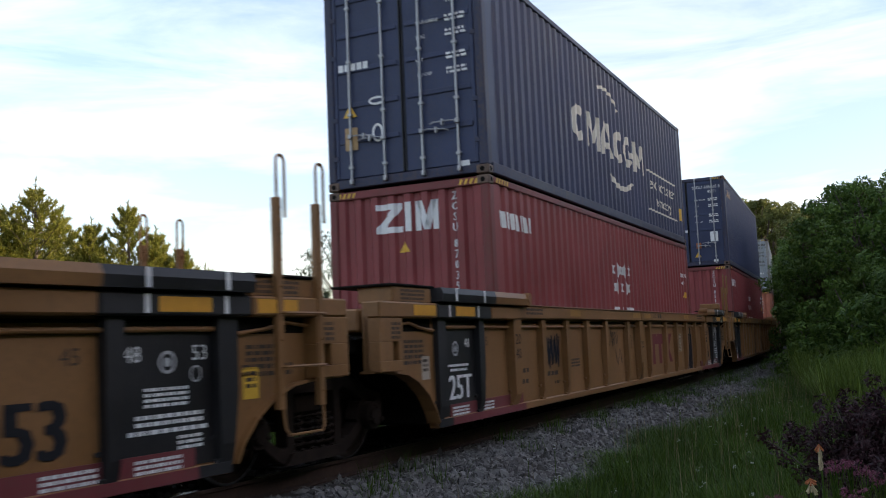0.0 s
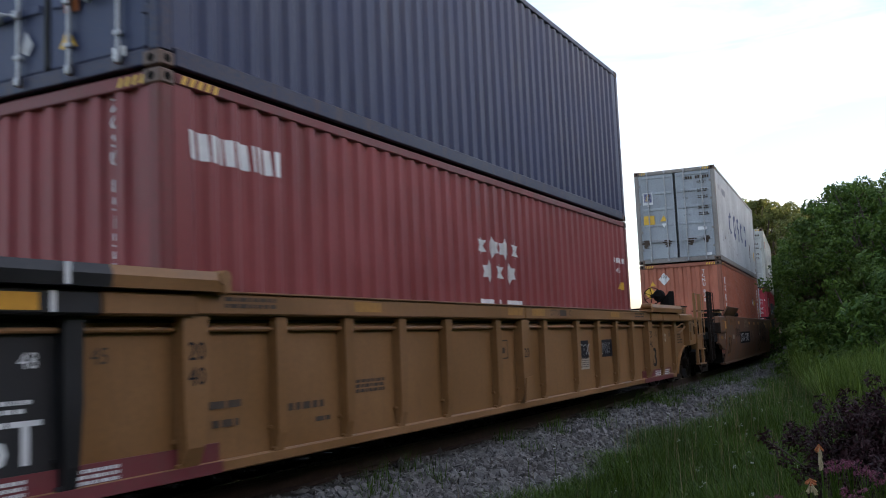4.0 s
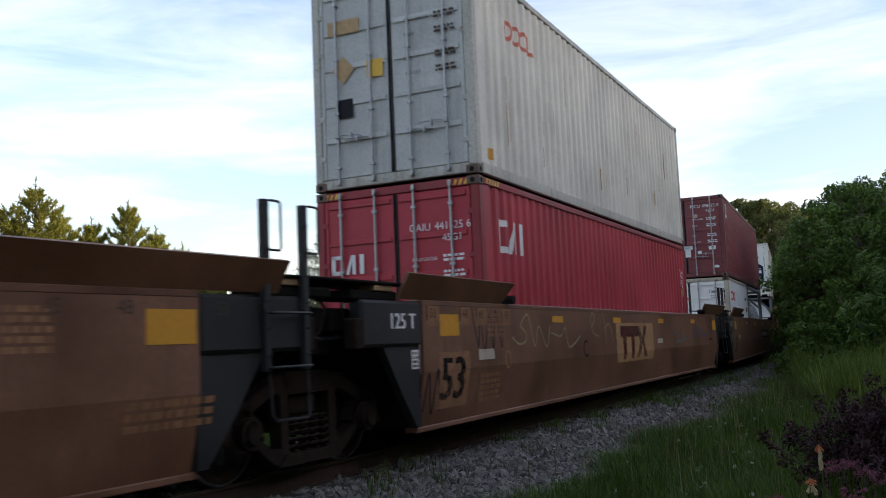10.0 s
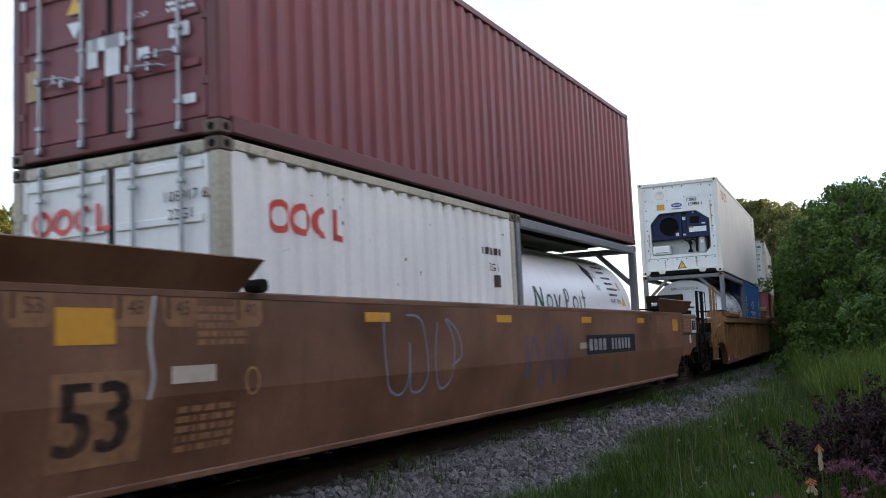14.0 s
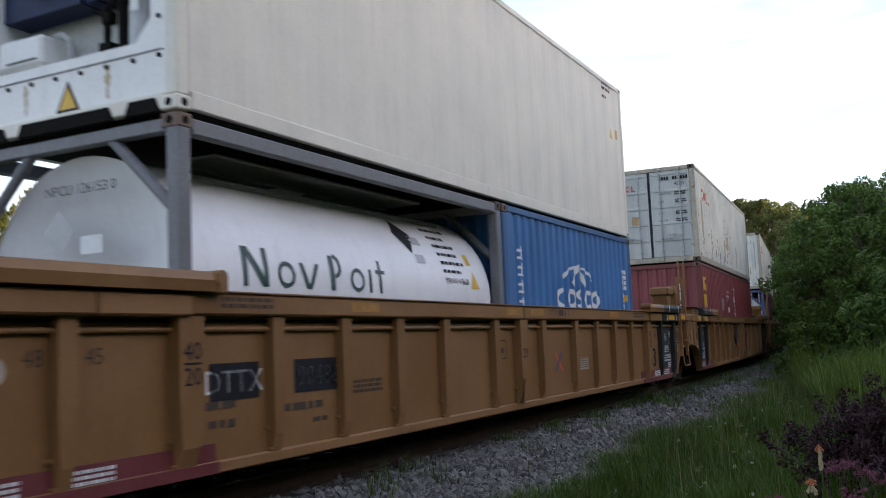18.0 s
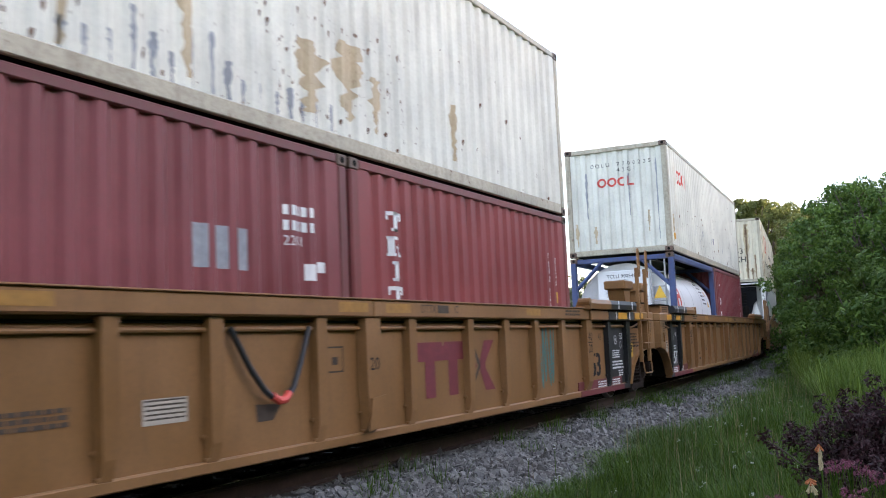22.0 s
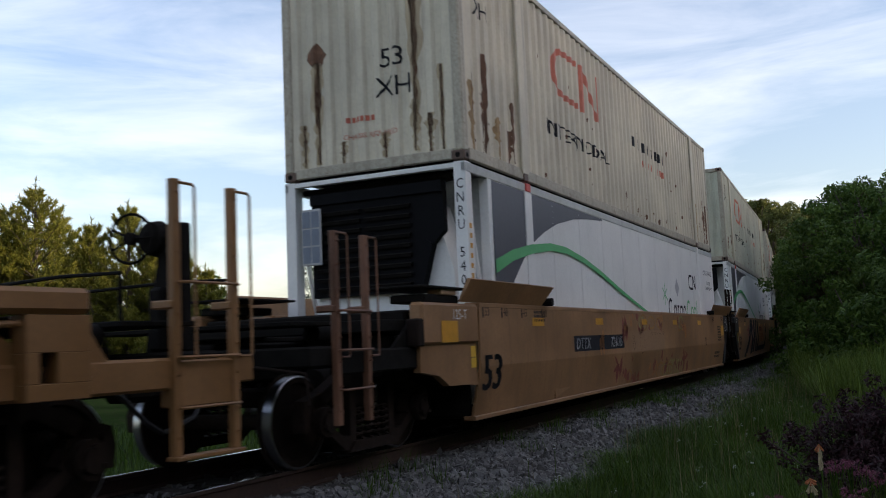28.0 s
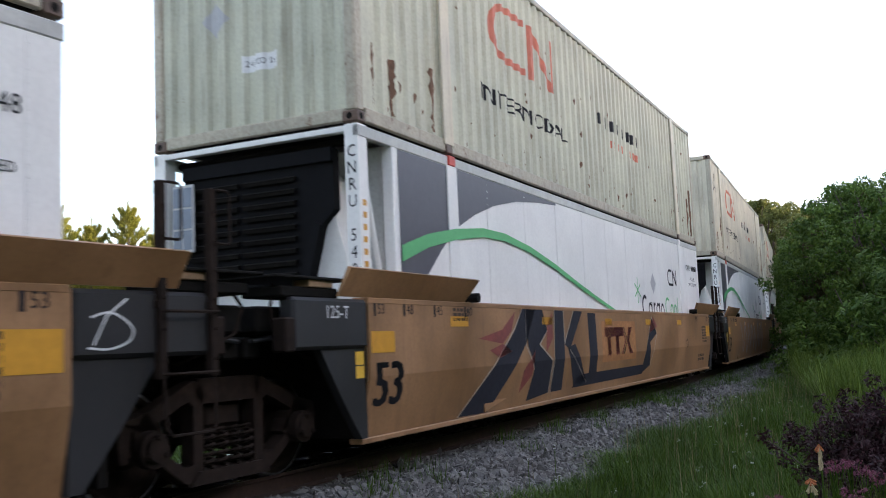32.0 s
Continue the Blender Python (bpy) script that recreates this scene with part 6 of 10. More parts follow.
def poker_flower(x, y, top, label, size, tilt, seed, spike=False):
    """A stem with a head of drooping florets: orange at the crown, cream below."""
    r = random.Random(seed)
    z = float(height(x, y)[0])
    h = top - z
    f = thing("flower", label, "flower", "flowers in the foreground", pose(x, y, z))
    part("stem", Kit().path([(-tilt, 0, 0), (-tilt * .3, 0, h * .6), (0, 0, h)], 0.005, 6), M["grass"], f, smooth=True)
    heads = ((("flower_head", "creampetal", -0.075, 0.03, 34, 0.040, 0.20), ("flower_crown", "petal", 0.02, 0.045, 5, 0.038, 0.9)) if spike else
             (("flower_head", "creampetal", -0.030, -0.012, 15, 0.052, 0.50), ("flower_crown", "petal", -0.012, 0.006, 15, 0.034, 1.5)))
    for nm, mat, z0, z1, cnt, ln, out in heads:
        k = Kit()
        for i in range(cnt):
            a = i * 2.4 + r.uniform(-.3, .3)
            p = Vector((0, 0, h + size * (z0 + (z1 - z0) * i / cnt)))
            o = out * r.uniform(.6, 1.2)
            d = Vector((math.cos(a) * o, math.sin(a) * o, -0.8)).normalized()
            k.tube(p, p + d * ln * size * r.uniform(.75, 1.15), 0.0032 * size, 5, 0.0050 * size)
        part(nm, k, M[mat], f, "orange florets" if nm == "flower_crown" else "cream florets")
    for q in range(5):
        a = r.uniform(0, 6.28)
        part("leaf_blade", Kit().add([(0, 0, 0), (0.014, 0.0, h * .35), (math.cos(a) * .2, math.sin(a) * .2, h * r.uniform(.45, .75)), (-0.014, 0.0, h * .35)], [(0, 1, 2, 3)]), M["grass"], f)
    return f


def flower_cluster(x, y, h, mat, seed, label, head=0.06, n=12, blossoms=420, petal=0.007):
    """A flat-topped head of many small blossoms on a branching stem."""
    r = random.Random(seed)
    z = float(height(x, y)[0])
    f = thing("flower", label, "flower", "wildflowers in the grass" if mat == "whitepetal" else "flowers in the foreground", pose(x, y, z))
    st = Kit().tube((0, 0, 0), (0, 0, h * .8), 0.004, 6, 0.003)
    cs = []
    for i in range(n):
        a, d = r.uniform(0, 6.28), head * math.sqrt(r.random())
        q = Vector((d * math.cos(a), d * math.sin(a), h + r.uniform(-.02, .02)))
        st.tube((0, 0, h * .8), q, 0.002, 4, 0.0015)
        cs.append(q)
    part("stem", st, M["grass"], f)
    ob = new("blossom", leaf_mesh("blossom", cs, [petal * 3] * n, blossoms, petal, M[mat], seed, 0.6))
    ob.parent = f
    return f


poker_flower(5.65, 4.45, 0.41, "cream flower head with orange drooping florets", 0.85, 0.02, 1)
poker_flower(5.67, 4.65, 0.51, "fading pale flower spike with orange tip", 0.8, -0.03, 2, True)
for k, (x, y, h) in enumerate(((5.70, 4.92, 0.90), (5.76, 4.98, 0.89), (5.83, 4.9, 0.86), (5.90, 4.85, 0.82), (5.41, 4.95, 0.76), (5.66, 5.1, 0.86), (5.80, 4.6, 0.80))):
    flower_cluster(x, y, h, "pink", k + 5, "dull pink flat-topped flower head", 0.05, 12, 300, 0.006)
rngw = random.Random(21)
for k in range(60):
    yy = rngw.uniform(5.5, 20)
    xx = float(np.interp(yy, LINE_XY[:, 1], LINE_XY[:, 0])) + rngw.uniform(2.6, 5.2)
    flower_cluster(xx, yy, rngw.uniform(0.22, 0.42), "whitepetal", 40 + k, "small white wildflower in the grass", rngw.uniform(0.008, 0.025), 3, 16, 0.0065)
rngd = np.random.default_rng(8)
dx, dy = rngd.uniform(5.84, 6.02, 26), rngd.uniform(4.5, 4.9, 26)
blades("seed_stalks", dx, dy, height(dx, dy), rngd.uniform(0.7, 0.95, 26), rngd.uniform(0.02, 0.14, 26), rngd.uniform(0.003, 0.007, 26), M["drygrass"], "dry seed stalks beside the flowers", "grass")
gx, gy = rngd.uniform(5.2, 6.1, 1500), rngd.uniform(4.4, 6.4, 1500)
blades("flower_leaves", gx, gy, height(gx, gy), rngd.uniform(0.4, 0.78, 1500), rngd.uniform(0.05, 0.3, 1500), rngd.uniform(0.003, 0.008, 1500), M["weed"], "narrow green leaves round the flowers", "leaves")


# ---- the train ----
ROLLING = []          # (thing, metres along the line at 0 s, pose on the car)
TRUCKS = []


def ride(ob, S, y=0.0, z=0.0):
    ROLLING.append((ob, S, pose(0, y, z)))
    return ob


S = {1: 16.760, 2: 36.695, 3: 60.278, 4: 79.698, 5: 99.246, 6: 122.594, 7: 142.170, 8: 161.925, 9: 186.304, 10: 205.809, 11: 225.31, 12: 244.81}
S[0] = S[1] - 19.9
BASE = {1: 3.254, 2: 3.241, 3: 3.254, 4: 3.203, 5: 2.839, 6: 2.940, 7: 2.978, 8: 2.986, 9: 3.265, 10: 3.270, 11: 3.268, 12: 3.268}   # floor of the upper containers
HC, ST = 2.896, 2.591
MID = {0: 0.15, 1: 0.15, 2: 0.15, 6: -0.07, 7: -0.07, 8: 0.15}   # how far the ribbed cars' middles stand from their loads'


def cars():
    for i in (0, 1, 2, 6, 7, 8):
        mid = MID[i]
        c = ribbed_car("well_car", "weathered yellow articulated well car with ribbed sides", i == 6, i in (2, 8), seed=i + 1, pedestals={6: 8.93, 7: 9.14}.get(i, 0.0), ext=0.68 if i == 8 else 0.0, mid=mid,
                       step={6: 8.62, 7: 8.86}.get(i, 8.82), fore={2: 1.9, 6: "screen", 7: 2.15, 8: "box"}.get(i), order=("20", "40") if i < 6 else ("40", "20"), rule=i > 5)
        ride(c, S[i], mid)
    for i in (3, 4, 5):
        ride(smooth_car("well_car", "rust-brown articulated well car with smooth sides", M["wbrown"], i == 3, i == 5), S[i])
    for i in (9, 10, 11, 12):
        ride(smooth_car("well_car", "tan articulated well car with smooth sides and sprayed letters", M["wtan"], i == 9, False), S[i])
    at = [S[0] - 9.93]
    for i in range(0, 12):
        if i in (2, 5, 8):
            at += [S[i] + 10.0, S[i + 1] - 10.0]
        else:
            at.append((S[i] + S[i + 1]) / 2)
    at.append(S[12] + 9.8)
    first = rail_truck()
    for j, a in enumerate(at):
        t = first if j == 0 else copy_thing(first, pose(0, 0, 0))
        TRUCKS.append((t, a))


cars()


def tri_mark(box, u, v, s, end=True, mat="y"):
    f = end_mark if end else side_mark
    f(box, [[(u - s, v - s * .85), (u + s, v - s * .85), (u, v + s * .85)]], M[mat], "warning triangle", "warning_triangle")


def diamond(box, u, v, s, mat, end=True):
    f = end_mark if end else side_mark
    return f(box, [[(u - s, v), (u, v - s * 1.15), (u + s, v), (u, v + s * 1.15)]], M[mat], "hazard diamond", "placard")


def code_column(box, u, ztop, n, h, mat, end=True, gap_after=4, text=""):
    """A container's number set letter below letter; as bars where it cannot be read."""
    f = end_mark if end else side_mark
    z = ztop
    if text:
        for ch in text:
            if ch != " ":
                for shift in (-0.004, 0.004):
                    f(box, word(ch, u + shift, z - h / 2, h, 0.9), M[mat], "", "lettering")
            z -= h * (0.7 if ch == " " else 1.33)
        return
    for i in range(n):
        if i == gap_after:
            z -= h * 0.7
        f(box, [rect(u - h * .32, z - h, u + h * .32, z)], M[mat], "", "code_bar")
        z -= h * 1.3


def door_data(box, mat="w", size_code="45G1", top=None, code=""):
    """Stencils on the right-hand door: number, size code and weights."""
    prof, eprof, hw, hl, H, face = DETAIL[box.name]
    t = top or H - 0.32
    if code:
        end_mark(box, word(code[:4], 0.36, t - 0.005, 0.10, 0.95) + word(code[5:], 0.83, t - 0.005, 0.10, 0.95), M[mat], "", "lettering")
    else:
        end_mark(box, blocks(0.28, t - 0.05, 0.09, [0.05] * 4, 0.02) + blocks(0.64, t - 0.05, 0.09, [0.05] * 6, 0.02), M[mat], "", "code_bar")
    end_mark(box, word(size_code, 0.82, t - 0.16, 0.09), M[mat], "", "lettering")
    for i, w in enumerate(("MAX GROSS", "TARE", "NET", "CU CAP")):
        z = t - 0.42 - i * 0.20 - (0.12 if i > 1 else 0)
        end_mark(box, word(w, 0.22 + 0.022 * len(w), z, 0.045), M[mat], "", "lettering")
        end_mark(box, bars(0.68, z + 0.045, 0.30, 0.032, 2, 0.7, i + 3), M[mat], "", "code_bar")


def hazard_tape(box):
    """Black and yellow tape on the upper corners."""
    prof, eprof, hw, hl, H, face = DETAIL[box.name]
    for u0 in (-hw + 0.14, hw - 0.44):
        marking("height_tape", [rect(u0 + i * 0.075, H - 0.10, u0 + i * 0.075 + 0.036, H - 0.03, 0.03) for i in range(4)], box, M["y"], "y", -(hl - 0.01), None, "yellow and black height tape")
    marking("height_tape", [rect(-hl + 0.22 + i * 0.09, H - 0.09, -hl + 0.265 + i * 0.09, H - 0.02, 0.03) for i in range(5)], box, M["y"], "x", hw, None, "yellow and black height tape")


def stars(u, v, s):
    out = []
    for turn in (0, 60):
        p = [(u + s * math.cos(radians(90 + turn + k * 120)), v + s * math.sin(radians(90 + turn + k * 120))) for k in range(3)]
        out.append(p)
    return out


def tank_container(label, frame, bands=(), seed=1):
    """A twenty-foot tank in an open frame."""
    L, W, H = 6.058, 2.438, ST
    hw, hl = W / 2, L / 2
    t = thing("tank_container", label, "tank container", "containers on the train")
    for sx in (-1, 1):
        for e in (-1, 1):
            a, b = sorted((sx * hw, sx * (hw - 0.13)))
            c, d = sorted((e * hl, e * (hl - 0.14)))
            part("corner_post", lambda: Kit().box(a, c, 0.11, b, d, H - 0.11, 0.012), frame, t, key=("tp", sx, e))
            for z in (0.059, H - 0.059):
                cc = part("corner_casting", casting, M["castrust"], t, key="casting", at=(sx * (hw - 0.086), e * (hl - 0.078), z))
                part("casting_hole", lambda: hole_plug(sx, True), M["dark"], cc, key=("plug", sx, 1))
                part("casting_hole", lambda: hole_plug(e, False), M["dark"], cc, key=("plug", e, 0))
        a, b = sorted((sx * hw, sx * (hw - 0.10)))
        part("top_rail", lambda: Kit().box(a, -hl + 0.16, H - 0.16, b, hl - 0.16, H - 0.03, 0.012), frame, t, key=("tr", sx))
        part("bottom_rail", lambda: Kit().box(a, -hl + 0.16, 0.05, b, hl - 0.16, 0.18, 0.012), frame, t, key=("br", sx))
    for e in (-1, 1):
        c, d = sorted((e * (hl - 0.02), e * (hl - 0.12)))
        part("end_beam", lambda: Kit().box(-hw + 0.13, c, 0.03, hw - 0.13, d, 0.16, 0.012), frame, t, key=("ebm", e))
        part("end_beam", lambda: Kit().box(-hw + 0.13, c, H - 0.14, hw - 0.13, d, H - 0.03, 0.012), frame, t, key=("ebt", e))
        for sx in (-1, 1):
            part("brace", lambda: Kit().tube((sx * (hw - 0.10), e * (hl - 0.08), H - 0.75), (sx * 0.45, e * (hl - 0.08), H - 0.10), 0.05, 8), frame, t, key=("brc", sx, e))
            part("brace", lambda: Kit().tube((sx * (hw - 0.10), e * (hl - 0.08), 0.85), (sx * 0.55, e * (hl - 0.08), 0.12), 0.05, 8), frame, t, key=("brl", sx, e))
    prof = []
    for i in range(9):
        a = math.pi / 2 * i / 8
        prof.append((-2.84 + 0.42 * (1 - math.sin(a)) * 0 + 0.42 * (1 - math.cos(math.pi / 2 - a)), 1.10 * math.sin(a) ** 0.75 if i else 0.02))
    full = [(y, r) for y, r in prof] + [(-y, r) for y, r in prof[::-1]]
    part("barrel", lambda: Kit().lathe(full, "y", 48, (0, 0, 1.32)), M["tank"], t, "glossy white tank barrel", True, key="barrel")
    part("walkway", lambda: Kit().box(0.12, -1.9, H - 0.10, 0.62, 1.9, H - 0.07).box(0.10, -1.9, H - 0.12, 0.14, 1.9, H - 0.05), M["galv"], t, key="walk")
    part("manway", lambda: Kit().lathe([(0, 0.24), (0.10, 0.24), (0.11, 0.27), (0.13, 0.27), (0.135, 0.05)], "y", 20), M["tank"], t, "", True, "manway", pose(-0.25, 0.2, 2.40, 90))
    for y in bands:
        part("band", lambda: Kit().lathe([(-0.02, 1.104), (0.02, 1.104)], "y", 48, (0, 0, 1.32), caps=False), M["silver"], t, "steel band", True, "band", (0, y, 0))
    part("drip_rail", lambda: Kit().path([(0.62, -2.3, 2.245), (0.62, 2.3, 2.245)], 0.018, 6), M["galv"], t, key="drip")
    return t


def barrel(v):
    """How far the barrel bulges at a height."""
    return math.sqrt(max(0.05, 1.101 ** 2 - (v - 1.32) ** 2))


def fine(polys, step=0.06):
    """Splits polygons by height, so that they follow a round barrel."""
    out = []
    for p in polys:
        lo, hi = min(q[1] for q in p), max(q[1] for q in p)
        n = max(1, math.ceil((hi - lo) / step))
        flip = [(b, a) for a, b in p]
        for i in range(n):
            c = clip_slab(flip, lo + (hi - lo) * i / n, lo + (hi - lo) * (i + 1) / n)
            if len(c) >= 3:
                out.append([(a, b) for b, a in c])
    return out


def barrel_mark(t, polys, mat, label="", name="marking"):
    return marking(name, fine(polys), t, M[mat], label=label, bend=barrel)


def reefer_front(box):
    """The machinery end of a refrigerated container."""
    prof, eprof, hw, hl, H, face = DETAIL[box.name]
    y = -hl
    def panel():
        # white plate round an eight-cornered opening
        o = [(-1.09, 0.15), (1.09, 0.15), (1.09, H - 0.12), (-1.09, H - 0.12)]
        i = [(-0.89, 0.66), (-0.84, 0.60), (0.75, 0.60), (0.91, 0.78), (0.91, 1.65), (0.53, 1.93), (-0.60, 1.92), (-0.89, 1.60)]
        k = Kit()
        n = 8
        rim = [(-1.09, 0.40), (-0.9, 0.15), (0.95, 0.15), (1.09, 0.40), (1.09, 2.2), (0.8, H - 0.12), (-0.8, H - 0.12), (-1.09, 2.2)]
        vs = [(p[0], y + 0.05, p[1]) for p in rim] + [(p[0], y + 0.05, p[1]) for p in i] + [(p[0], y + 0.42, p[1]) for p in i]
        fs = [(j, (j + 1) % n, n + (j + 1) % n, n + j) for j in range(n)] + [(n + j, n + (j + 1) % n, 2 * n + (j + 1) % n, 2 * n + j) for j in range(n)]
        k.add(vs, fs)
        for a, b, c in ((0, 1, (-1.09, 0.15)), (2, 3, (1.09, 0.15)), (4, 5, (1.09, H - 0.12)), (6, 7, (-1.09, H - 0.12))):
            k.add([(rim[a][0], y + 0.05, rim[a][1]), (c[0], y + 0.05, c[1]), (rim[b][0], y + 0.05, rim[b][1])], [(0, 1, 2)])
        return k
    part("front_plate", panel, M["white"], box, "white insulated front plate")
    def slab(poly, y0, y1):
        n = len(poly)
        return Kit().add([(p[0], y0, p[1]) for p in poly] + [(p[0], y1, p[1]) for p in poly],
                         [tuple(range(n)), tuple(range(2 * n - 1, n - 1, -1))] + [(j, n + j, n + (j + 1) % n, (j + 1) % n) for j in range(n)])
    # The recess's back is white; its shade is put into the colour.
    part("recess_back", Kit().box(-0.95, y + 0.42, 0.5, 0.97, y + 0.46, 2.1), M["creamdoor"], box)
    part("fan_panel", slab([(-0.875, 1.09), (0.05, 1.10), (0.05, 1.91), (-0.598, 1.905), (-0.875, 1.595)], y + 0.13, y + 0.40), M["fannavy"], box, "dark blue fan panel")
    part("middle_panel", Kit().box(0.06, y + 0.17, 1.10, 0.21, y + 0.40, 1.91, 0.01), M["fannavy"], box)
    part("control_box", slab([(0.22, 1.11), (0.895, 1.12), (0.895, 1.64), (0.525, 1.915), (0.22, 1.91)], y + 0.09, y + 0.40), M["fannavy"], box, "dark blue control box")
    part("fan_ring", Kit().lathe([(0, 0.255), (-0.04, 0.255), (-0.05, 0.28), (0, 0.29)], "y", 28), M["grille"], box, "", True, None, (-0.33, y + 0.125, 1.50))
    fan = part("fan", Kit().lathe([(0, 0.08), (-0.03, 0.07)], "y", 16), M["grille"], box, "black condenser fan", False, None, (-0.33, y + 0.11, 1.50))
    # A near-black disc stands for the shaded opening behind the fan blades.
    part("fan_dark", Kit().lathe([(0, 0.25), (-0.004, 0.25)], "y", 28), M["dark"], box, "", False, None, (-0.33, y + 0.127, 1.50))
    for j in range(5):
        part("fan_blade", lambda: Kit().box(0.03, -0.012, -0.05, 0.24, 0.0, 0.05, 0.006), M["grille"], fan, key="blade", at=pose(0, 0, 0, 0, j * 72, 0))
    part("window", Kit().box(0.32, y + 0.082, 1.54, 0.60, y + 0.09, 1.75, 0.003), M["dark"], box, "dark display window")
    part("window_label", Kit().box(0.28, y + 0.082, 1.27, 0.80, y + 0.09, 1.43), M["w"], box, "white instruction label")
    part("label_plate", Kit().box(0.29, y + 0.078, 1.385, 0.42, y + 0.082, 1.42), M["reflect"], box)
    for x0, z0, x1, z1, d in ((0.67, 1.50, 0.78, 1.54, 0.09), (0.08, 1.67, 0.18, 1.77, 0.17), (-0.13, 1.18, -0.04, 1.28, 0.13), (0.08, 1.19, 0.17, 1.24, 0.17), (0.40, 1.86, 0.44, 1.89, 0.09)):
        part("label_plate", Kit().box(x0, y + d - 0.008, z0, x1, y + d, z1), M["w"], box)
    # Thin dark plates paint in the shade of the grip slots.
    for x0, x1, z0, d in ((-0.28, -0.15, 1.82, 0.13), (0.07, 0.20, 1.85, 0.17)):
        part("grip_slot", Kit().box(x0, y + d - 0.012, z0, x1, y + d, z0 + 0.035, 0.004), M["dark"], box)
    part("compressor", Kit().tube((0.63, y + 0.27, 0.64), (0.63, y + 0.27, 1.10), 0.115, 18), M["silver"], box, "grey compressor", True)
    part("label_plate", Kit().box(0.60, y + 0.145, 0.92, 0.69, y + 0.152, 1.02), M["w"], box)
    part("valve", Kit().tube((0.27, y + 0.22, 0.70), (0.27, y + 0.22, 1.05), 0.03, 10).box(0.20, y + 0.18, 0.66, 0.33, y + 0.3, 0.74, 0.012).box(0.22, y + 0.19, 0.9, 0.33, y + 0.28, 1.0, 0.012), M["dark"], box)
    part("valve", Kit().tube((0.47, y + 0.2, 0.66), (0.47, y + 0.2, 1.14), 0.04, 10), M["dark"], box, smooth=True)
    part("pipe", Kit().path([(0.10, y + 0.25, 1.06), (0.2, y + 0.22, 1.0), (0.38, y + 0.2, 1.06), (0.47, y + 0.2, 0.95)], 0.022, 8), M["dark"], box, smooth=True)
    part("pipe", Kit().path([(0.80, y + 0.25, 0.66), (0.82, y + 0.22, 0.9), (0.82, y + 0.22, 1.12)], 0.04, 8), M["dark"], box, smooth=True)
    part("tray", Kit().box(-0.87, y + 0.06, 0.63, -0.33, y + 0.38, 0.90, 0.03), M["white"], box, "white drip tray")
    part("tray_slot", Kit().box(-0.76, y + 0.052, 0.68, -0.38, y + 0.062, 0.695), M["dark"], box)
    part("cable_loop", Kit().path([(-0.32, y + 0.2, 0.90), (-0.20, y + 0.17, 0.89), (-0.12, y + 0.17, 0.82), (-0.12, y + 0.2, 0.66)], 0.02, 8), M["silver"], box, smooth=True)
    for x, z in [(x, 0.46 + 0.315 * k) for x in (-1.0, 1.0) for k in range(8)] + [(-0.72 + 0.29 * k, z) for k in range(6) for z in (0.46, 2.72)]:
        part("bolt", lambda: Kit().tube((0, 0, 0), (0, -0.016, 0), 0.020, 8), M["dark"], box, key="bolt", at=(x, y + 0.05, z))
    part("seam", Kit().box(-1.04, y + 0.044, 0.50, 1.04, y + 0.052, 0.512), M["truck"], box, "rusty seam below the front plate")
    part("vent_plate", Kit().box(-0.80, y + 0.036, 2.28, -0.30, y + 0.05, 2.66, 0.006), M["white"], box)
    part("vent_cover", Kit().lathe([(0, 0.145), (-0.02, 0.145), (-0.028, 0.12), (-0.02, 0.10), (-0.02, 0.0)], "y", 24), M["reefer"], box, "", True, None, (-0.55, y + 0.037, 2.49))
    part("hatch", slab([(0.20, 2.36), (0.65, 2.36), (0.70, 2.42), (0.70, 2.68), (0.65, 2.75), (0.20, 2.75), (0.15, 2.68), (0.15, 2.42)], y + 0.030, y + 0.05), M["white"], box)
    for x, z in ((0.2, 2.39), (0.65, 2.39), (0.2, 2.72), (0.65, 2.72), (-0.77, 2.31), (-0.33, 2.31), (-0.77, 2.63), (-0.33, 2.63)):
        part("screw", lambda: Kit().tube((0, 0, 0), (0, -0.01, 0), 0.012, 6), M["dark"], box, key="screw", at=(x, y + 0.034, z))
    def q(polys, mat, label="", name="marking", lift=0.0):
        marking(name, polys, box, M[mat], "y", y + 0.05 - lift, None, label)
    q([[(-0.14, 0.16), (0.14, 0.16), (0.0, 0.42)]], "k", "", "warning_triangle")
    q([[(-0.10, 0.182), (0.10, 0.182), (0.0, 0.375)]], "y", "yellow warning triangle", "warning_triangle", 0.003)
    q([rect(-0.66, 2.02, -0.42, 2.20)], "reflect", "orange label", "label_plate")
    q([[(-0.045 + 0.17 * math.cos(j * math.pi / 10), 2.14 + 0.068 * math.sin(j * math.pi / 10)) for j in range(20)]], "bluem", "blue oval maker's mark")
    q(blocks(-0.16, 2.125, 0.035, [0.03] * 6, 0.01), "w", "", "code_bar", 0.003)
    q(bars(-0.20, 2.045, 0.30, 0.03, 1, .8, 3), "dim", "", "code_bar")
    for shift in (-0.003, 0.003):
        q(word("CXRU", 0.41 + shift, 2.275, 0.10, 0.8) + word("159994", 0.47 + shift, 2.135, 0.10, 0.8) + word("3", 0.71 + shift, 2.14, 0.08, 0.8), "k", "", "lettering")
    for u, v0, v1, w, sd in ((-0.95, 0.5, 1.3, 0.06, 1), (0.97, 1.2, 2.2, 0.05, 2), (0.45, 0.20, 0.48, 0.07, 3), (-0.5, 0.2, 0.46, 0.05, 4)):
        q(stain(u, v0, v1, w, sd), "creamrust", "faint rust stain", "rust_stain")
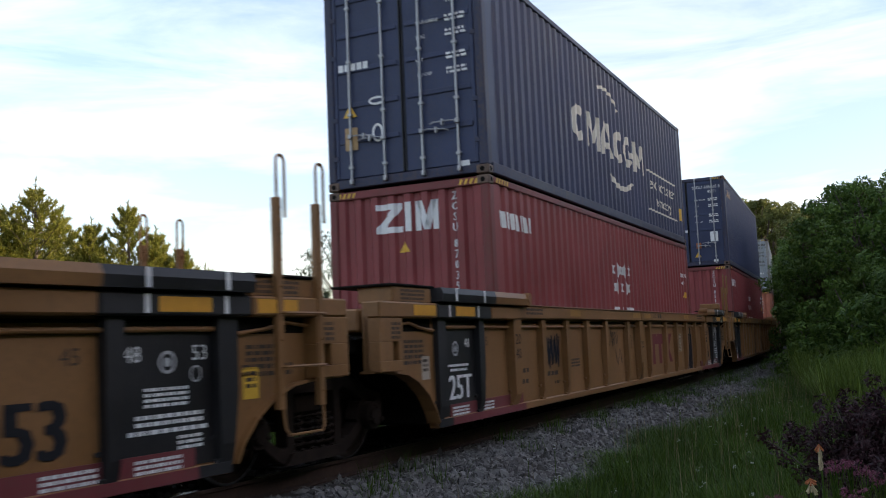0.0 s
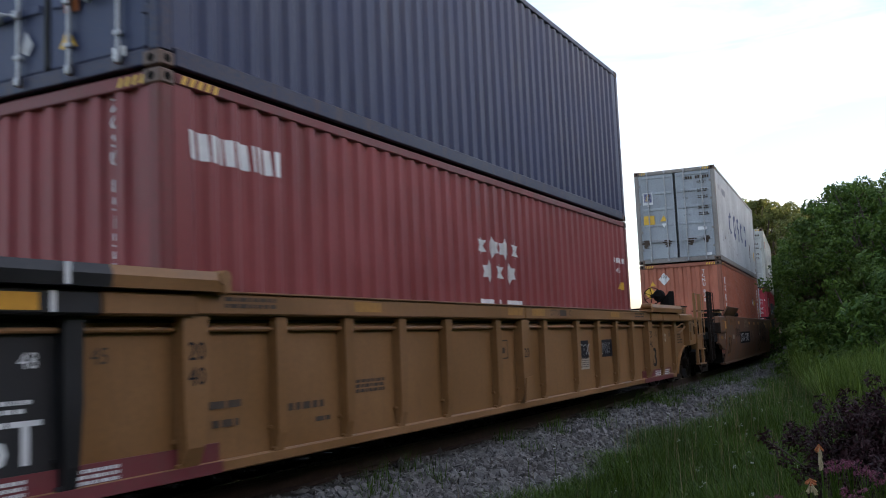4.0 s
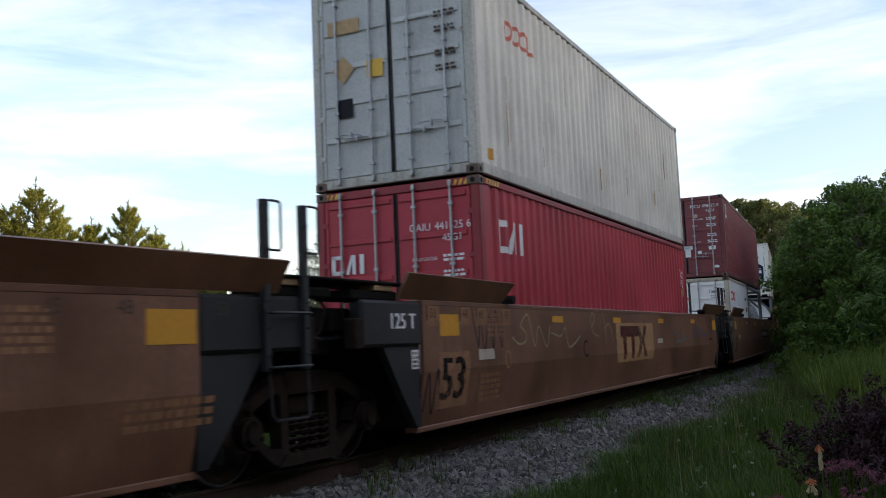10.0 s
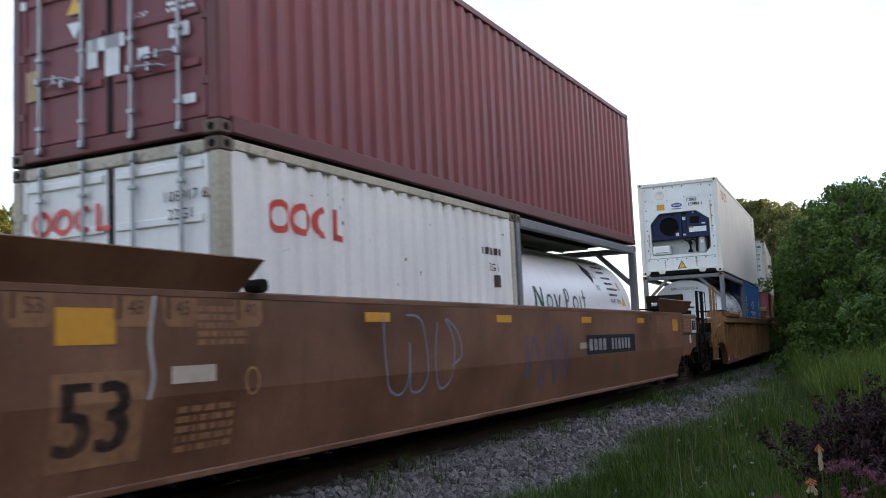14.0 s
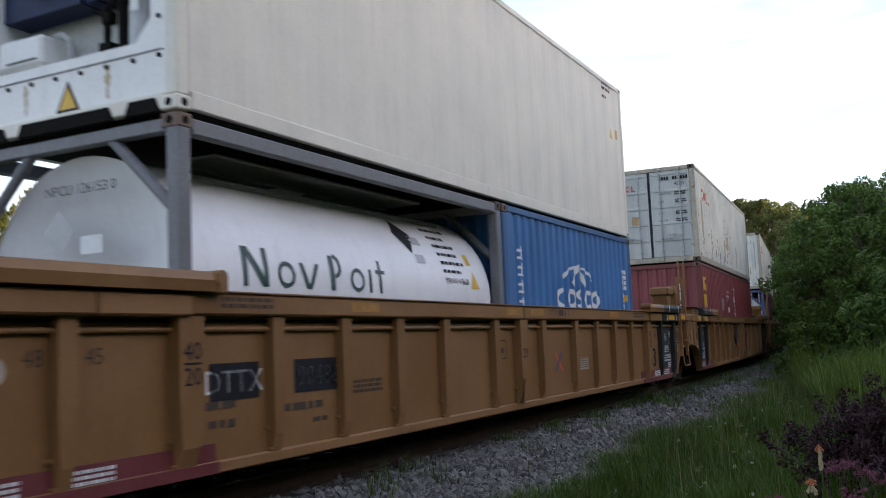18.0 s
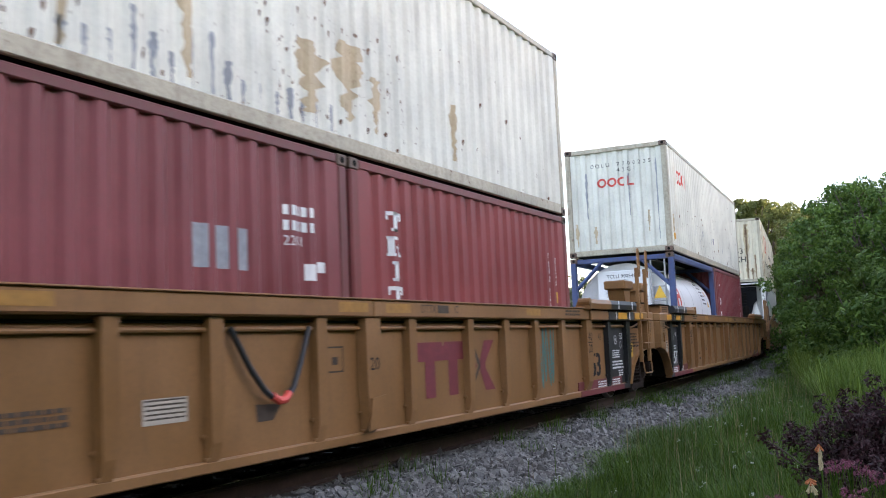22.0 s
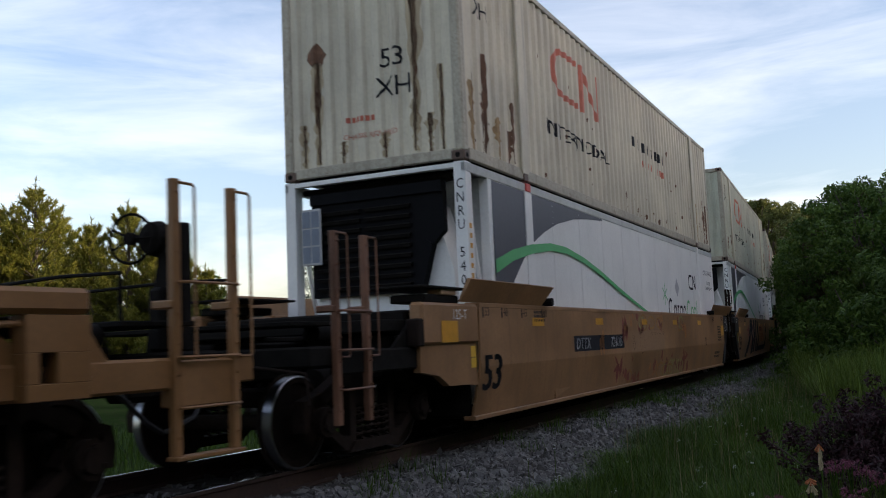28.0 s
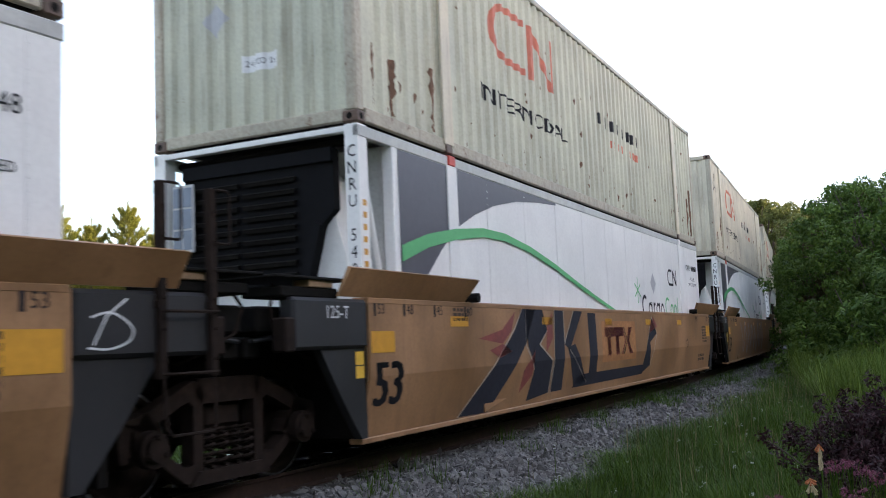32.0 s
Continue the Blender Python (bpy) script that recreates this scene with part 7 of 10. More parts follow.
    # Near-black plates on the sill paint the shade of its cutouts.
    for x0, x1 in ((-1.0, -0.68), (-0.54, 0.55), (0.68, 1.04)):
        part("rail_notch", slab([(x0, 0.0), (x1, 0.0), (x1 - 0.05, 0.11), (x0 + 0.05, 0.11)], y - 0.012, y + 0.02), M["dark"], box)


def nose_reefer(i):
    """White 53-foot refrigerated container with an open nose frame round its cooling unit."""
    L, W, H = 16.154, 2.591, HC
    hw, hl = W / 2, L / 2
    y0 = -7.36
    b = thing("refrigerated_container", "white 53-foot refrigerated container with charcoal and green stripe", "shipping container", "containers on the train")
    for sx in (1, -1):
        x0, x1 = sorted((sx * hw, sx * (hw - 0.03)))
        part("side_panel", lambda: Kit().box(x0, y0, 0.15, x1, hl - 0.02, H - 0.13, 0.004), M["white"], b, key=("np", sx))
        part("top_rail", lambda: Kit().box(sorted((sx * (hw + 0.006), sx * (hw - 0.06)))[0], -hl, H - 0.13, sorted((sx * (hw + 0.006), sx * (hw - 0.06)))[1], hl, H - 0.01, 0.01), M["creamdoor"], b, key=("nt", sx))
        part("bottom_rail", lambda: Kit().box(sorted((sx * (hw + 0.006), sx * (hw - 0.06)))[0], -hl, 0.02, sorted((sx * (hw + 0.006), sx * (hw - 0.06)))[1], hl, 0.16, 0.01), M["white"], b, key=("nb", sx))
        for yy in (-6.02, 6.02):
            part("lift_post", lambda: Kit().box(-0.014, -0.13, 0.15, 0.014, 0.13, H - 0.12, 0.006), M["white"], b, key="lift", at=(sx * (hw + 0.006), yy, 0))
            part("lift_casting", lambda: Kit().box(-0.03, -0.085, -0.06, 0.03, 0.085, 0.06, 0.01), M["r"] if yy < 0 else M["white"], b, key=("lc", yy < 0), at=(sx * (hw + 0.0), yy, H - 0.06))
        for k in range(12):
            yy = y0 + 1.28 * (k + 0.85)
            if abs(abs(yy) - 6.02) < 0.3 or yy > hl - 0.2:
                continue
            def seam():
                q = Kit().box(-0.002, -0.022, 0.17, 0.002, 0.022, H - 0.14, 0.0008)
                for j in range(30):
                    q.box(-0.005, -0.008, 0.22 + j * 0.085, 0.005, 0.008, 0.236 + j * 0.085, 0.003)
                return q
            part("riveted_seam", seam, M["white"], b, key="seam", at=(sx * (hw + 0.002), yy, 0))
        a, c = sorted((sx * hw, sx * (hw - 0.15)))
        part("nose_post", lambda: Kit().prism([(a, 0.1), (c, 0.1), (c, H), (a, H)], "y", -hl, -hl + 0.17), M["white"], b, "white nose post", key=("nps", sx))
        part("nose_brace", lambda: Kit().tube((sx * (hw - 0.08), -hl + 0.15, H - 0.2), (sx * (hw - 0.08), y0 + 0.02, 0.45), 0.03, 8), M["white"], b, key=("nbr", sx))
        part("edge_trim", lambda: Kit().box(sorted((sx * (hw + .006), sx * (hw - .12)))[0], y0 - 0.06, 0.15, sorted((sx * (hw + .006), sx * (hw - .12)))[1], y0 + 0.05, H - 0.12, 0.01), M["white"], b, key=("net", sx))
    part("roof_panel", lambda: Kit().box(-hw + 0.03, y0, H - 0.03, hw - 0.03, hl - 0.02, H - 0.012), M["white"], b, key="nroof")
    # Nose wall in the greyed white that carries the recess's shade.
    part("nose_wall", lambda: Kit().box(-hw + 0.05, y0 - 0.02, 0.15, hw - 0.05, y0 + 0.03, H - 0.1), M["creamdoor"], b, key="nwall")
    part("rear_wall", lambda: Kit().box(-hw + 0.03, hl - 0.05, 0.15, hw - 0.03, hl - 0.01, H - 0.1), M["white"], b, key="rwall")
    part("floor_frame", lambda: Kit().box(-hw + 0.06, -hl, 0.03, hw - 0.06, hl, 0.15), M["dark"], b, key="nfloor")
    part("nose_header", lambda: Kit().box(-hw + 0.15, -hl, H - 0.07, hw - 0.15, -hl + 0.09, H - 0.01), M["white"], b, key="nhead")
    part("nose_header", lambda: Kit().tube((-hw + 0.1, -hl + 0.3, H - 0.1), (hw - 0.1, -hl + 0.3, H - 0.1), 0.04, 8), M["dark"], b, key="nhead2")
    # the cooling unit
    part("unit_shroud", lambda: Kit().prism([(-0.95, 0.35), (1.0, 0.35), (1.0, 1.6), (0.75, 2.45), (0.55, 2.62), (-0.95, 2.62)], "y", y0 - 0.50, y0), M["white"], b, "white cooling unit housing", key="shroud")
    part("unit_cover", lambda: Kit().prism([(-0.97, 1.38), (0.62, 1.38), (0.78, 1.95), (0.93, 2.10), (0.93, 2.72), (-0.97, 2.72)], "y", y0 - 0.60, y0 - 0.49), M["grille"], b, "black plastic grille cover", key="ucover")
    part("cover_rim", lambda: Kit().prism([(0.54, 1.44), (0.62, 1.38), (0.78, 1.95), (0.70, 2.0)], "y", y0 - 0.64, y0 - 0.60).prism([(-0.97, 2.58), (0.93, 2.58), (0.93, 2.72), (-0.97, 2.72)], "y", y0 - 0.64, y0 - 0.60), M["grille"], b, key="crim")
    for j in range(9):
        for x in (-0.56, 0.16):
            part("grille_slat", lambda: Kit().prism([(-0.32, 0), (0.32, 0), (0.33, 0.045), (-0.33, 0.045)], "y", -0.04, 0.01), M["dark"], b, key="slat", at=pose(x, y0 - 0.60, 1.46 + j * 0.122, 20))
    part("solar_panel", lambda: Kit().box(-0.15, -0.03, 1.80, 0.15, 0.0, 2.53, 0.01), M["silver"], b, "grey-framed solar panel", key="tablet", at=pose(-0.93, y0 - 0.66, 0, 0, 0, 0))
    for j in range(3):
        for x in (-0.075, 0.075):
            part("solar_cell", lambda: Kit().box(-0.06, -0.034, -0.105, 0.06, -0.031, 0.105, 0.001), M["fannavy2"], b, key="scell", at=(-0.93 + x * 0.9, y0 - 0.66, 1.935 + j * 0.23))
    part("fuel_line", lambda: Kit().path([(0.2, y0 - 0.55, 0.7), (0.5, y0 - 0.62, 0.55), (0.9, y0 - 0.55, 0.8), (1.0, y0 - 0.5, 1.2)], 0.02, 6), M["dark"], b, key="fuel", smooth=True)
    # livery
    base = 3.268 - HC - 0.02
    top = H - 0.135
    zz = lambda z: z - base
    arc_pts = [(-6.70, zz(1.83)), (-6.35, zz(2.12)), (-5.95, zz(2.40)), (-5.4, zz(2.62)), (-4.8, zz(2.80)), (-4.0, zz(2.95)), (-3.2, zz(3.03)), (-2.4, zz(3.08))]
    dark = [[(y0 + 0.06, zz(1.50)), (-7.1, zz(1.50)), (arc_pts[0][0], arc_pts[0][1]), (y0 + 0.06, arc_pts[0][1])]]
    for (ua, va), (ub, vb) in zip(arc_pts, arc_pts[1:]):
        dark.append([(ua, va), (ub, vb), (ub, min(top, zz(3.14))), (ua, min(top, zz(3.14)))])
    dark.append([(y0 + 0.06, arc_pts[0][1]), (arc_pts[0][0], arc_pts[0][1]), (arc_pts[0][0], min(top, zz(3.14))), (y0 + 0.06, min(top, zz(3.14)))])
    side = lambda polys, mat, name, label="", lift=0.005: marking(name, polys, b, M[mat], "x", hw, None, label, lift)
    side(dark, "charcoal", "livery_panel", "charcoal livery panel", 0.0045)
    g = [(-7.3, zz(2.02), 0.085), (-6.7, zz(2.20), 0.075), (-6.0, zz(2.33), 0.065), (-5.2, zz(2.42), 0.055), (-4.5, zz(2.42), 0.05), (-3.6, zz(2.32), 0.045), (-2.6, zz(2.14), 0.04), (-1.5, zz(1.90), 0.036), (-0.6, zz(1.72), 0.032), (0.4, zz(1.53), 0.03), (1.4, zz(1.35), 0.028)]
    side([[(a[0], a[1] - a[2]), (c[0], c[1] - c[2]), (c[0], c[1] + c[2]), (a[0], a[1] + a[2])] for a, c in zip(g, g[1:])], "green", "green_stripe", "curved green stripe", 0.022)
    side([p for k in range(3) for p in stroke([(2.1 + .24 * math.cos(radians(k * 60 + 30)), zz(1.95) + .24 * math.sin(radians(k * 60 + 30))), (2.1 - .24 * math.cos(radians(k * 60 + 30)), zz(1.95) - .24 * math.sin(radians(k * 60 + 30)))], 0.03)], "green", "marking", "green six-armed mark")
    side([[(3.12, zz(2.13)), (3.35, zz(1.92)), (3.58, zz(2.13)), (3.35, zz(2.35))]], "silver", "placard", "grey placard holder")
    side(arc(4.86, zz(2.32), 0.18, 85, 275, 0.055, 12) + [rect(4.86, zz(2.445), 5.10, zz(2.50)), rect(4.86, zz(2.14), 5.20, zz(2.195)), rect(5.16, zz(2.14), 5.215, zz(2.46)), rect(5.475, zz(2.18), 5.53, zz(2.50))]
         + [[(5.16, zz(2.46)), (5.23, zz(2.50)), (5.53, zz(2.18)), (5.46, zz(2.14))]], "k", "emblem", "black line emblem")
    side(arc(2.60, zz(1.66), 0.22, 50, 310, 0.07, 14) + ringmark(3.02, zz(1.59), 0.15, 0.15, 0.055) + [rect(3.12, zz(1.44), 3.175, zz(1.74)), rect(3.29, zz(1.44), 3.345, zz(1.74))] + arc(3.42, zz(1.62), 0.12, 70, 170, 0.055, 6)
         + ringmark(3.66, zz(1.59), 0.15, 0.15, 0.055) + [rect(3.76, zz(1.35), 3.815, zz(1.74))] + ringmark(4.05, zz(1.59), 0.15, 0.15, 0.055), "k", "word_mark", "black word mark")
    side(arc(4.54, zz(1.66), 0.22, 50, 310, 0.06, 14) + ringmark(4.93, zz(1.59), 0.145, 0.15, 0.05) + ringmark(5.26, zz(1.59), 0.145, 0.15, 0.05) + [rect(5.47, zz(1.44), 5.52, zz(1.89))], "green", "word_mark", "green word mark")
    side(word("CNRU", 6.88, zz(2.64), 0.13, 0.95) + (word("540748", 7.50, zz(2.64), 0.13, 0.95) if i == 9 else blocks(7.25, zz(2.58), 0.12, [0.07] * 6, 0.025)), "k", "lettering")
    side(word("HI-CUBE", 7.28, zz(2.38), 0.085), "k", "lettering")
    side(word("CHASSIS REQUIRED", 7.28, zz(2.24), 0.085), "k", "lettering")
    for j, ch in enumerate("CNRU 540" + ("748" if i == 9 else "")):
        if ch != " ":
            marking("lettering", word(ch, hw - 0.075, zz(2.98) - 0.165 * j, 0.12, 0.85), b, M["k"], "y", -hl)
    side([rect(-hl + 0.05, zz(2.5) - 0.12 * k, -hl + 0.12, zz(2.44) - 0.12 * k, 0.0) for k in range(7)], "reflect", "hazard_tape", "orange and black tape")
    return b


def cn_box(i):
    """Old white 53-foot corrugated container."""
    label = ("rust-streaked old white 53-foot container, badly stained", "pale greenish white 53-foot container with peeling letters", "old white 53-foot container with rust", "old white 53-foot container with rust")[i - 9]
    mat = M["oldwhite"] if i != 10 else M["palegreen"]
    b = container("container", label, mat, 16.154, 2.591, HC, face="wall", rail_mat=worn(M["oldwhite"]))
    hw, hl = 2.591 / 2, 16.154 / 2
    for sx in (1, -1):
        for y in (-6.05, 6.05):
            part("lift_post", lambda: Kit().box(-0.02, -0.12, 0.1, 0.02, 0.12, HC - 0.05, 0.01), M["oldwhite"], b, key="clift", at=(sx * (hw + 0.002), y, 0))
            part("corner_casting", casting, M["castrust"], b, key="casting", at=(sx * (hw - 0.07), y, 0.06))
    z0 = BASE[i]
    zz = lambda z: z - z0
    c = [arc(-4.05, zz(5.27), 0.55, 100, 260, 0.14, 12, 0.75), [rect(-4.1, zz(5.58), -3.35, zz(5.68)), rect(-4.1, zz(4.86), -3.35, zz(4.96))],
         [rect(-3.15, zz(4.86), -3.0, zz(5.68)), rect(-2.25, zz(4.86), -2.1, zz(5.68))], [[(-3.15, zz(5.68)), (-2.95, zz(5.68)), (-2.1, zz(4.86)), (-2.3, zz(4.86))]]]
    side_mark(b, [p for q in c for p in q], M["faded_red"], "faded red line emblem", "emblem")
    side_mark(b, word("INTERMODAL", -3.3, zz(4.29), 0.22, 1.75), M["k"], "", "lettering")
    side_mark(b, blocks(0.2, zz(4.86), 0.2, [0.22, 0.16, 0.3, 0.2, 0.14, 0.2, 0.2, 0.16], 0.16), M["k"], "", "code_bar")
    side_mark(b, blocks(0.9, zz(4.55), 0.14, [0.14] * 4, 0.1) + blocks(2.2, zz(4.55), 0.14, [0.14] * 3, 0.1), M["faded_red"], "", "code_bar")
    side_mark(b, word("53", -7.35, zz(5.62), 0.22) + word("XH", -7.35, zz(5.32), 0.22), M["k"], "", "lettering")
    if i == 9:
        end_mark(b, word("53", 0.33, zz(4.70), 0.25) + word("XH", 0.36, zz(4.32), 0.25), M["k"], "", "lettering")
        end_mark(b, blocks(-0.35, zz(3.93), 0.07, [0.05] * 6, 0.02), M["faded_red"], "", "code_bar")
        end_mark(b, word("CHASSIS REQUIRED", 0.0, zz(3.74), 0.075), M["faded_red"], "", "lettering")
        diamond(b, -0.78, zz(4.88), 0.17, "rustm")
        for a, c, d, w, sd in ((-0.78, 3.45, 4.8, 0.15, 1), (0.66, 3.9, 5.9, 0.20, 2), (0.64, 3.45, 4.1, 0.12, 3), (-1.0, 3.4, 4.0, 0.12, 4), (0.2, 3.4, 3.75, 0.1, 5), (-0.4, 3.4, 3.7, 0.14, 6), (1.0, 3.42, 4.5, 0.1, 7), (0.85, 3.4, 3.9, 0.15, 8)):
            end_mark(b, stain(a, zz(c), zz(d), w * 1.25, sd), M["creamrust"], "long rust stain", "rust_stain")
            end_mark(b, stain(a, zz(c), zz(d), w * 0.55, sd + 40), M["rustm"], "dark core of a rust stain", "rust_stain")
            b.children[-1].location.y = -0.003
        for a, c, d, w, sd in ((-7.75, 3.42, 4.3, 0.3, 11), (-7.4, 3.42, 4.1, 0.22, 12), (-6.9, 3.42, 4.0, 0.3, 13), (-6.5, 3.42, 3.9, 0.2, 14), (6.4, 3.42, 4.4, 0.25, 15), (7.3, 3.42, 4.6, 0.3, 16)):
            side_mark(b, stain(a, zz(c), zz(d), w, sd), M["rustpale"] if sd % 2 else M["rustm"], "rust stain from the sill", "rust_stain")
    else:
        end_mark(b, [rect(-0.1, zz(3.98), 0.35, zz(4.16))], M["w"], "white patch", "label_plate")
        end_mark(b, word("24,000 lbs", 0.13, zz(4.07), 0.08), M["k"], "", "lettering")
        diamond(b, -0.45, zz(4.62), 0.17, "silver")
        end_mark(b, word("53ft", -0.62, zz(5.42), 0.24) + word("XHC", -0.60, zz(5.08), 0.24), M["k"], "", "lettering")
        code_column(b, 0.30, zz(5.85), 4, 0.13, "k", text="CNRU" if i == 10 else "")
        code_column(b, 0.62, zz(5.85), 6, 0.13, "k", text="237594" if i == 10 else "")
    rnd = random.Random(i)
    spots = []
    for k in range(90):
        u, v, s = rnd.uniform(-hl + .3, hl - .3), rnd.choice((rnd.uniform(0.22, 0.7), rnd.uniform(0.2, 2.4))), 0.01 + 0.035 * rnd.random() ** 2
        spots.append([(u - s, v), (u - s * .4, v - s * 2.2 * rnd.random() - s), (u + s * .7, v - s), (u + s, v + s * .6), (u, v + s * 1.2)])
    side_mark(b, spots, M["rustm"], "scattered rust spots", "rust_stain")
    side_mark(b, [p for k, u in enumerate((-7.7, -7.3, -6.4, 5.6, 6.3, 6.8, 7.4, 7.7)) for p in stain(u, 0.2, rnd.uniform(0.6, 1.5), 0.12, k + i)], M["rustm"], "rust runs from the sill", "rust_stain")
    return b


M["faded_red"] = plain("faded_red_lettering", (0.55, 0.14, 0.08), 0.6, 0, 0.2)
M["creamrust"] = painted("rust_washed_cream_paint", (0.50, 0.40, 0.25), (0.20, 0.11, 0.05), rust=0.55, grime=0.3, streak=0.5)
M["rustm"] = plain("rust_stain", (0.17, 0.088, 0.05), 0.85, 0, 0.4)
M["rustpale"] = plain("pale_rust_stain", (0.38, 0.25, 0.12), 0.8, 0, 0.25)
M["palegreen"] = painted("pale_green_white_paint", (0.53, 0.53, 0.40), (0.14, 0.09, 0.05), rust=0.45, grime=0.25, streak=0.5)
M["floral"] = plain("dull_red_spray", (0.22, 0.045, 0.035), 0.6, 0, 0.3)
M["orangespray"] = plain("dull_orange_spray", (0.42, 0.18, 0.06), 0.6, 0, 0.25)
M["greenspray"] = plain("dull_olive_spray", (0.30, 0.26, 0.09), 0.6, 0, 0.25)
M["greymark"] = plain("grey_scuff", (0.30, 0.31, 0.33), 0.6, 0, 0.2)
M["bluespray"] = plain("blue_spray", (0.07, 0.085, 0.22), 0.6, 0, 0.2)


def ring_word(box, u, v, h, mat, end=True, seedless=True, wide=1.0):
    """The round-lettered red mark: three rings and a bracket, as plain shapes."""
    f = end_mark if end else side_mark
    r = h / 2
    w = r * 1.05 * wide
    out = ringmark(u + w, v, w, r, r * 0.42) + ringmark(u + 3.1 * w, v, w, r, r * 0.42) + arc(u + 5.2 * w, v, r, 60, 300, r * 0.42, 12) + [rect(u + 6.3 * w, v - r, u + 6.3 * w + r * .4, v + r), rect(u + 6.3 * w, v - r, u + 7.6 * w, v - r * .6)]
    f(box, out, M[mat], "red ring emblem", "emblem")


def stain(u, z0, z1, w, seed):
    """A ragged run-down stain between two heights: a ladder of quads with wavering edges, fading to thin tails."""
    r = random.Random(seed)
    n = 14
    rows = []
    for i in range(n + 1):
        t = i / n
        z = z1 + (z0 - z1) * t
        half = w / 2 * (0.45 + 0.55 * math.sin(math.pi * min(1, t * 1.3 + 0.15)) ** 0.6) * r.uniform(0.45, 1.15)
        mid = u + r.uniform(-.12, .12) * w
        rows.append((mid - half, mid + half, z))
    return [[(a[0], a[2]), (b[0], b[2]), (b[1], b[2]), (a[1], a[2])] for a, b in zip(rows, rows[1:])]


def speckle(u0, u1, v0, v1, n, smin, smax, seed, power=1.0):
    """Small ragged chips of bare rust, each with a short tail."""
    r = random.Random(seed)
    out = []
    for k in range(n):
        u, v, s = r.uniform(u0, u1), v0 + (v1 - v0) * r.random() ** power, smin + (smax - smin) * r.random() ** 2.5
        out.append([(u - s, v), (u - s * .4, v - s * 3.5 * r.random() - s), (u + s * .6, v - s), (u + s, v + s * .7), (u, v + s * 1.3)])
    return out


def serif(kind, u, v, h, w):
    """Block letter shapes with slabs: a bar on a stem, a bowl and leg, a stem, a ring."""
    x0, x1, b, t, s = u - w / 2, u + w / 2, v - h / 2, v + h / 2, w * 0.16
    foot = [rect(u - w * .26, b, u + w * .26, b + h * .16)]
    stem = [rect(u - s, b, u + s, t)]
    if kind == "T":
        return stem + foot + [rect(x0, t - h * .2, x1, t), rect(x0, t - h * .42, x0 + w * .14, t - h * .2), rect(x1 - w * .14, t - h * .42, x1, t - h * .2)]
    if kind == "R":
        return [rect(x0 + w * .08, b, x0 + w * .36, t), rect(x0, b, x0 + w * .46, b + h * .15), rect(x0, t - h * .16, u + w * .14, t)] + arc(u + w * .08, v + h * .22, h * .28, -90, 90, h * .17, 8) + [[(u - w * .05, v), (u + w * .16, v), (x1, b), (u + w * .22, b)]]
    if kind == "I":
        return stem + foot + [rect(u - w * .26, t - h * .16, u + w * .26, t)]
    return ringmark(u, v, w * .48, h * .56, h * .26)


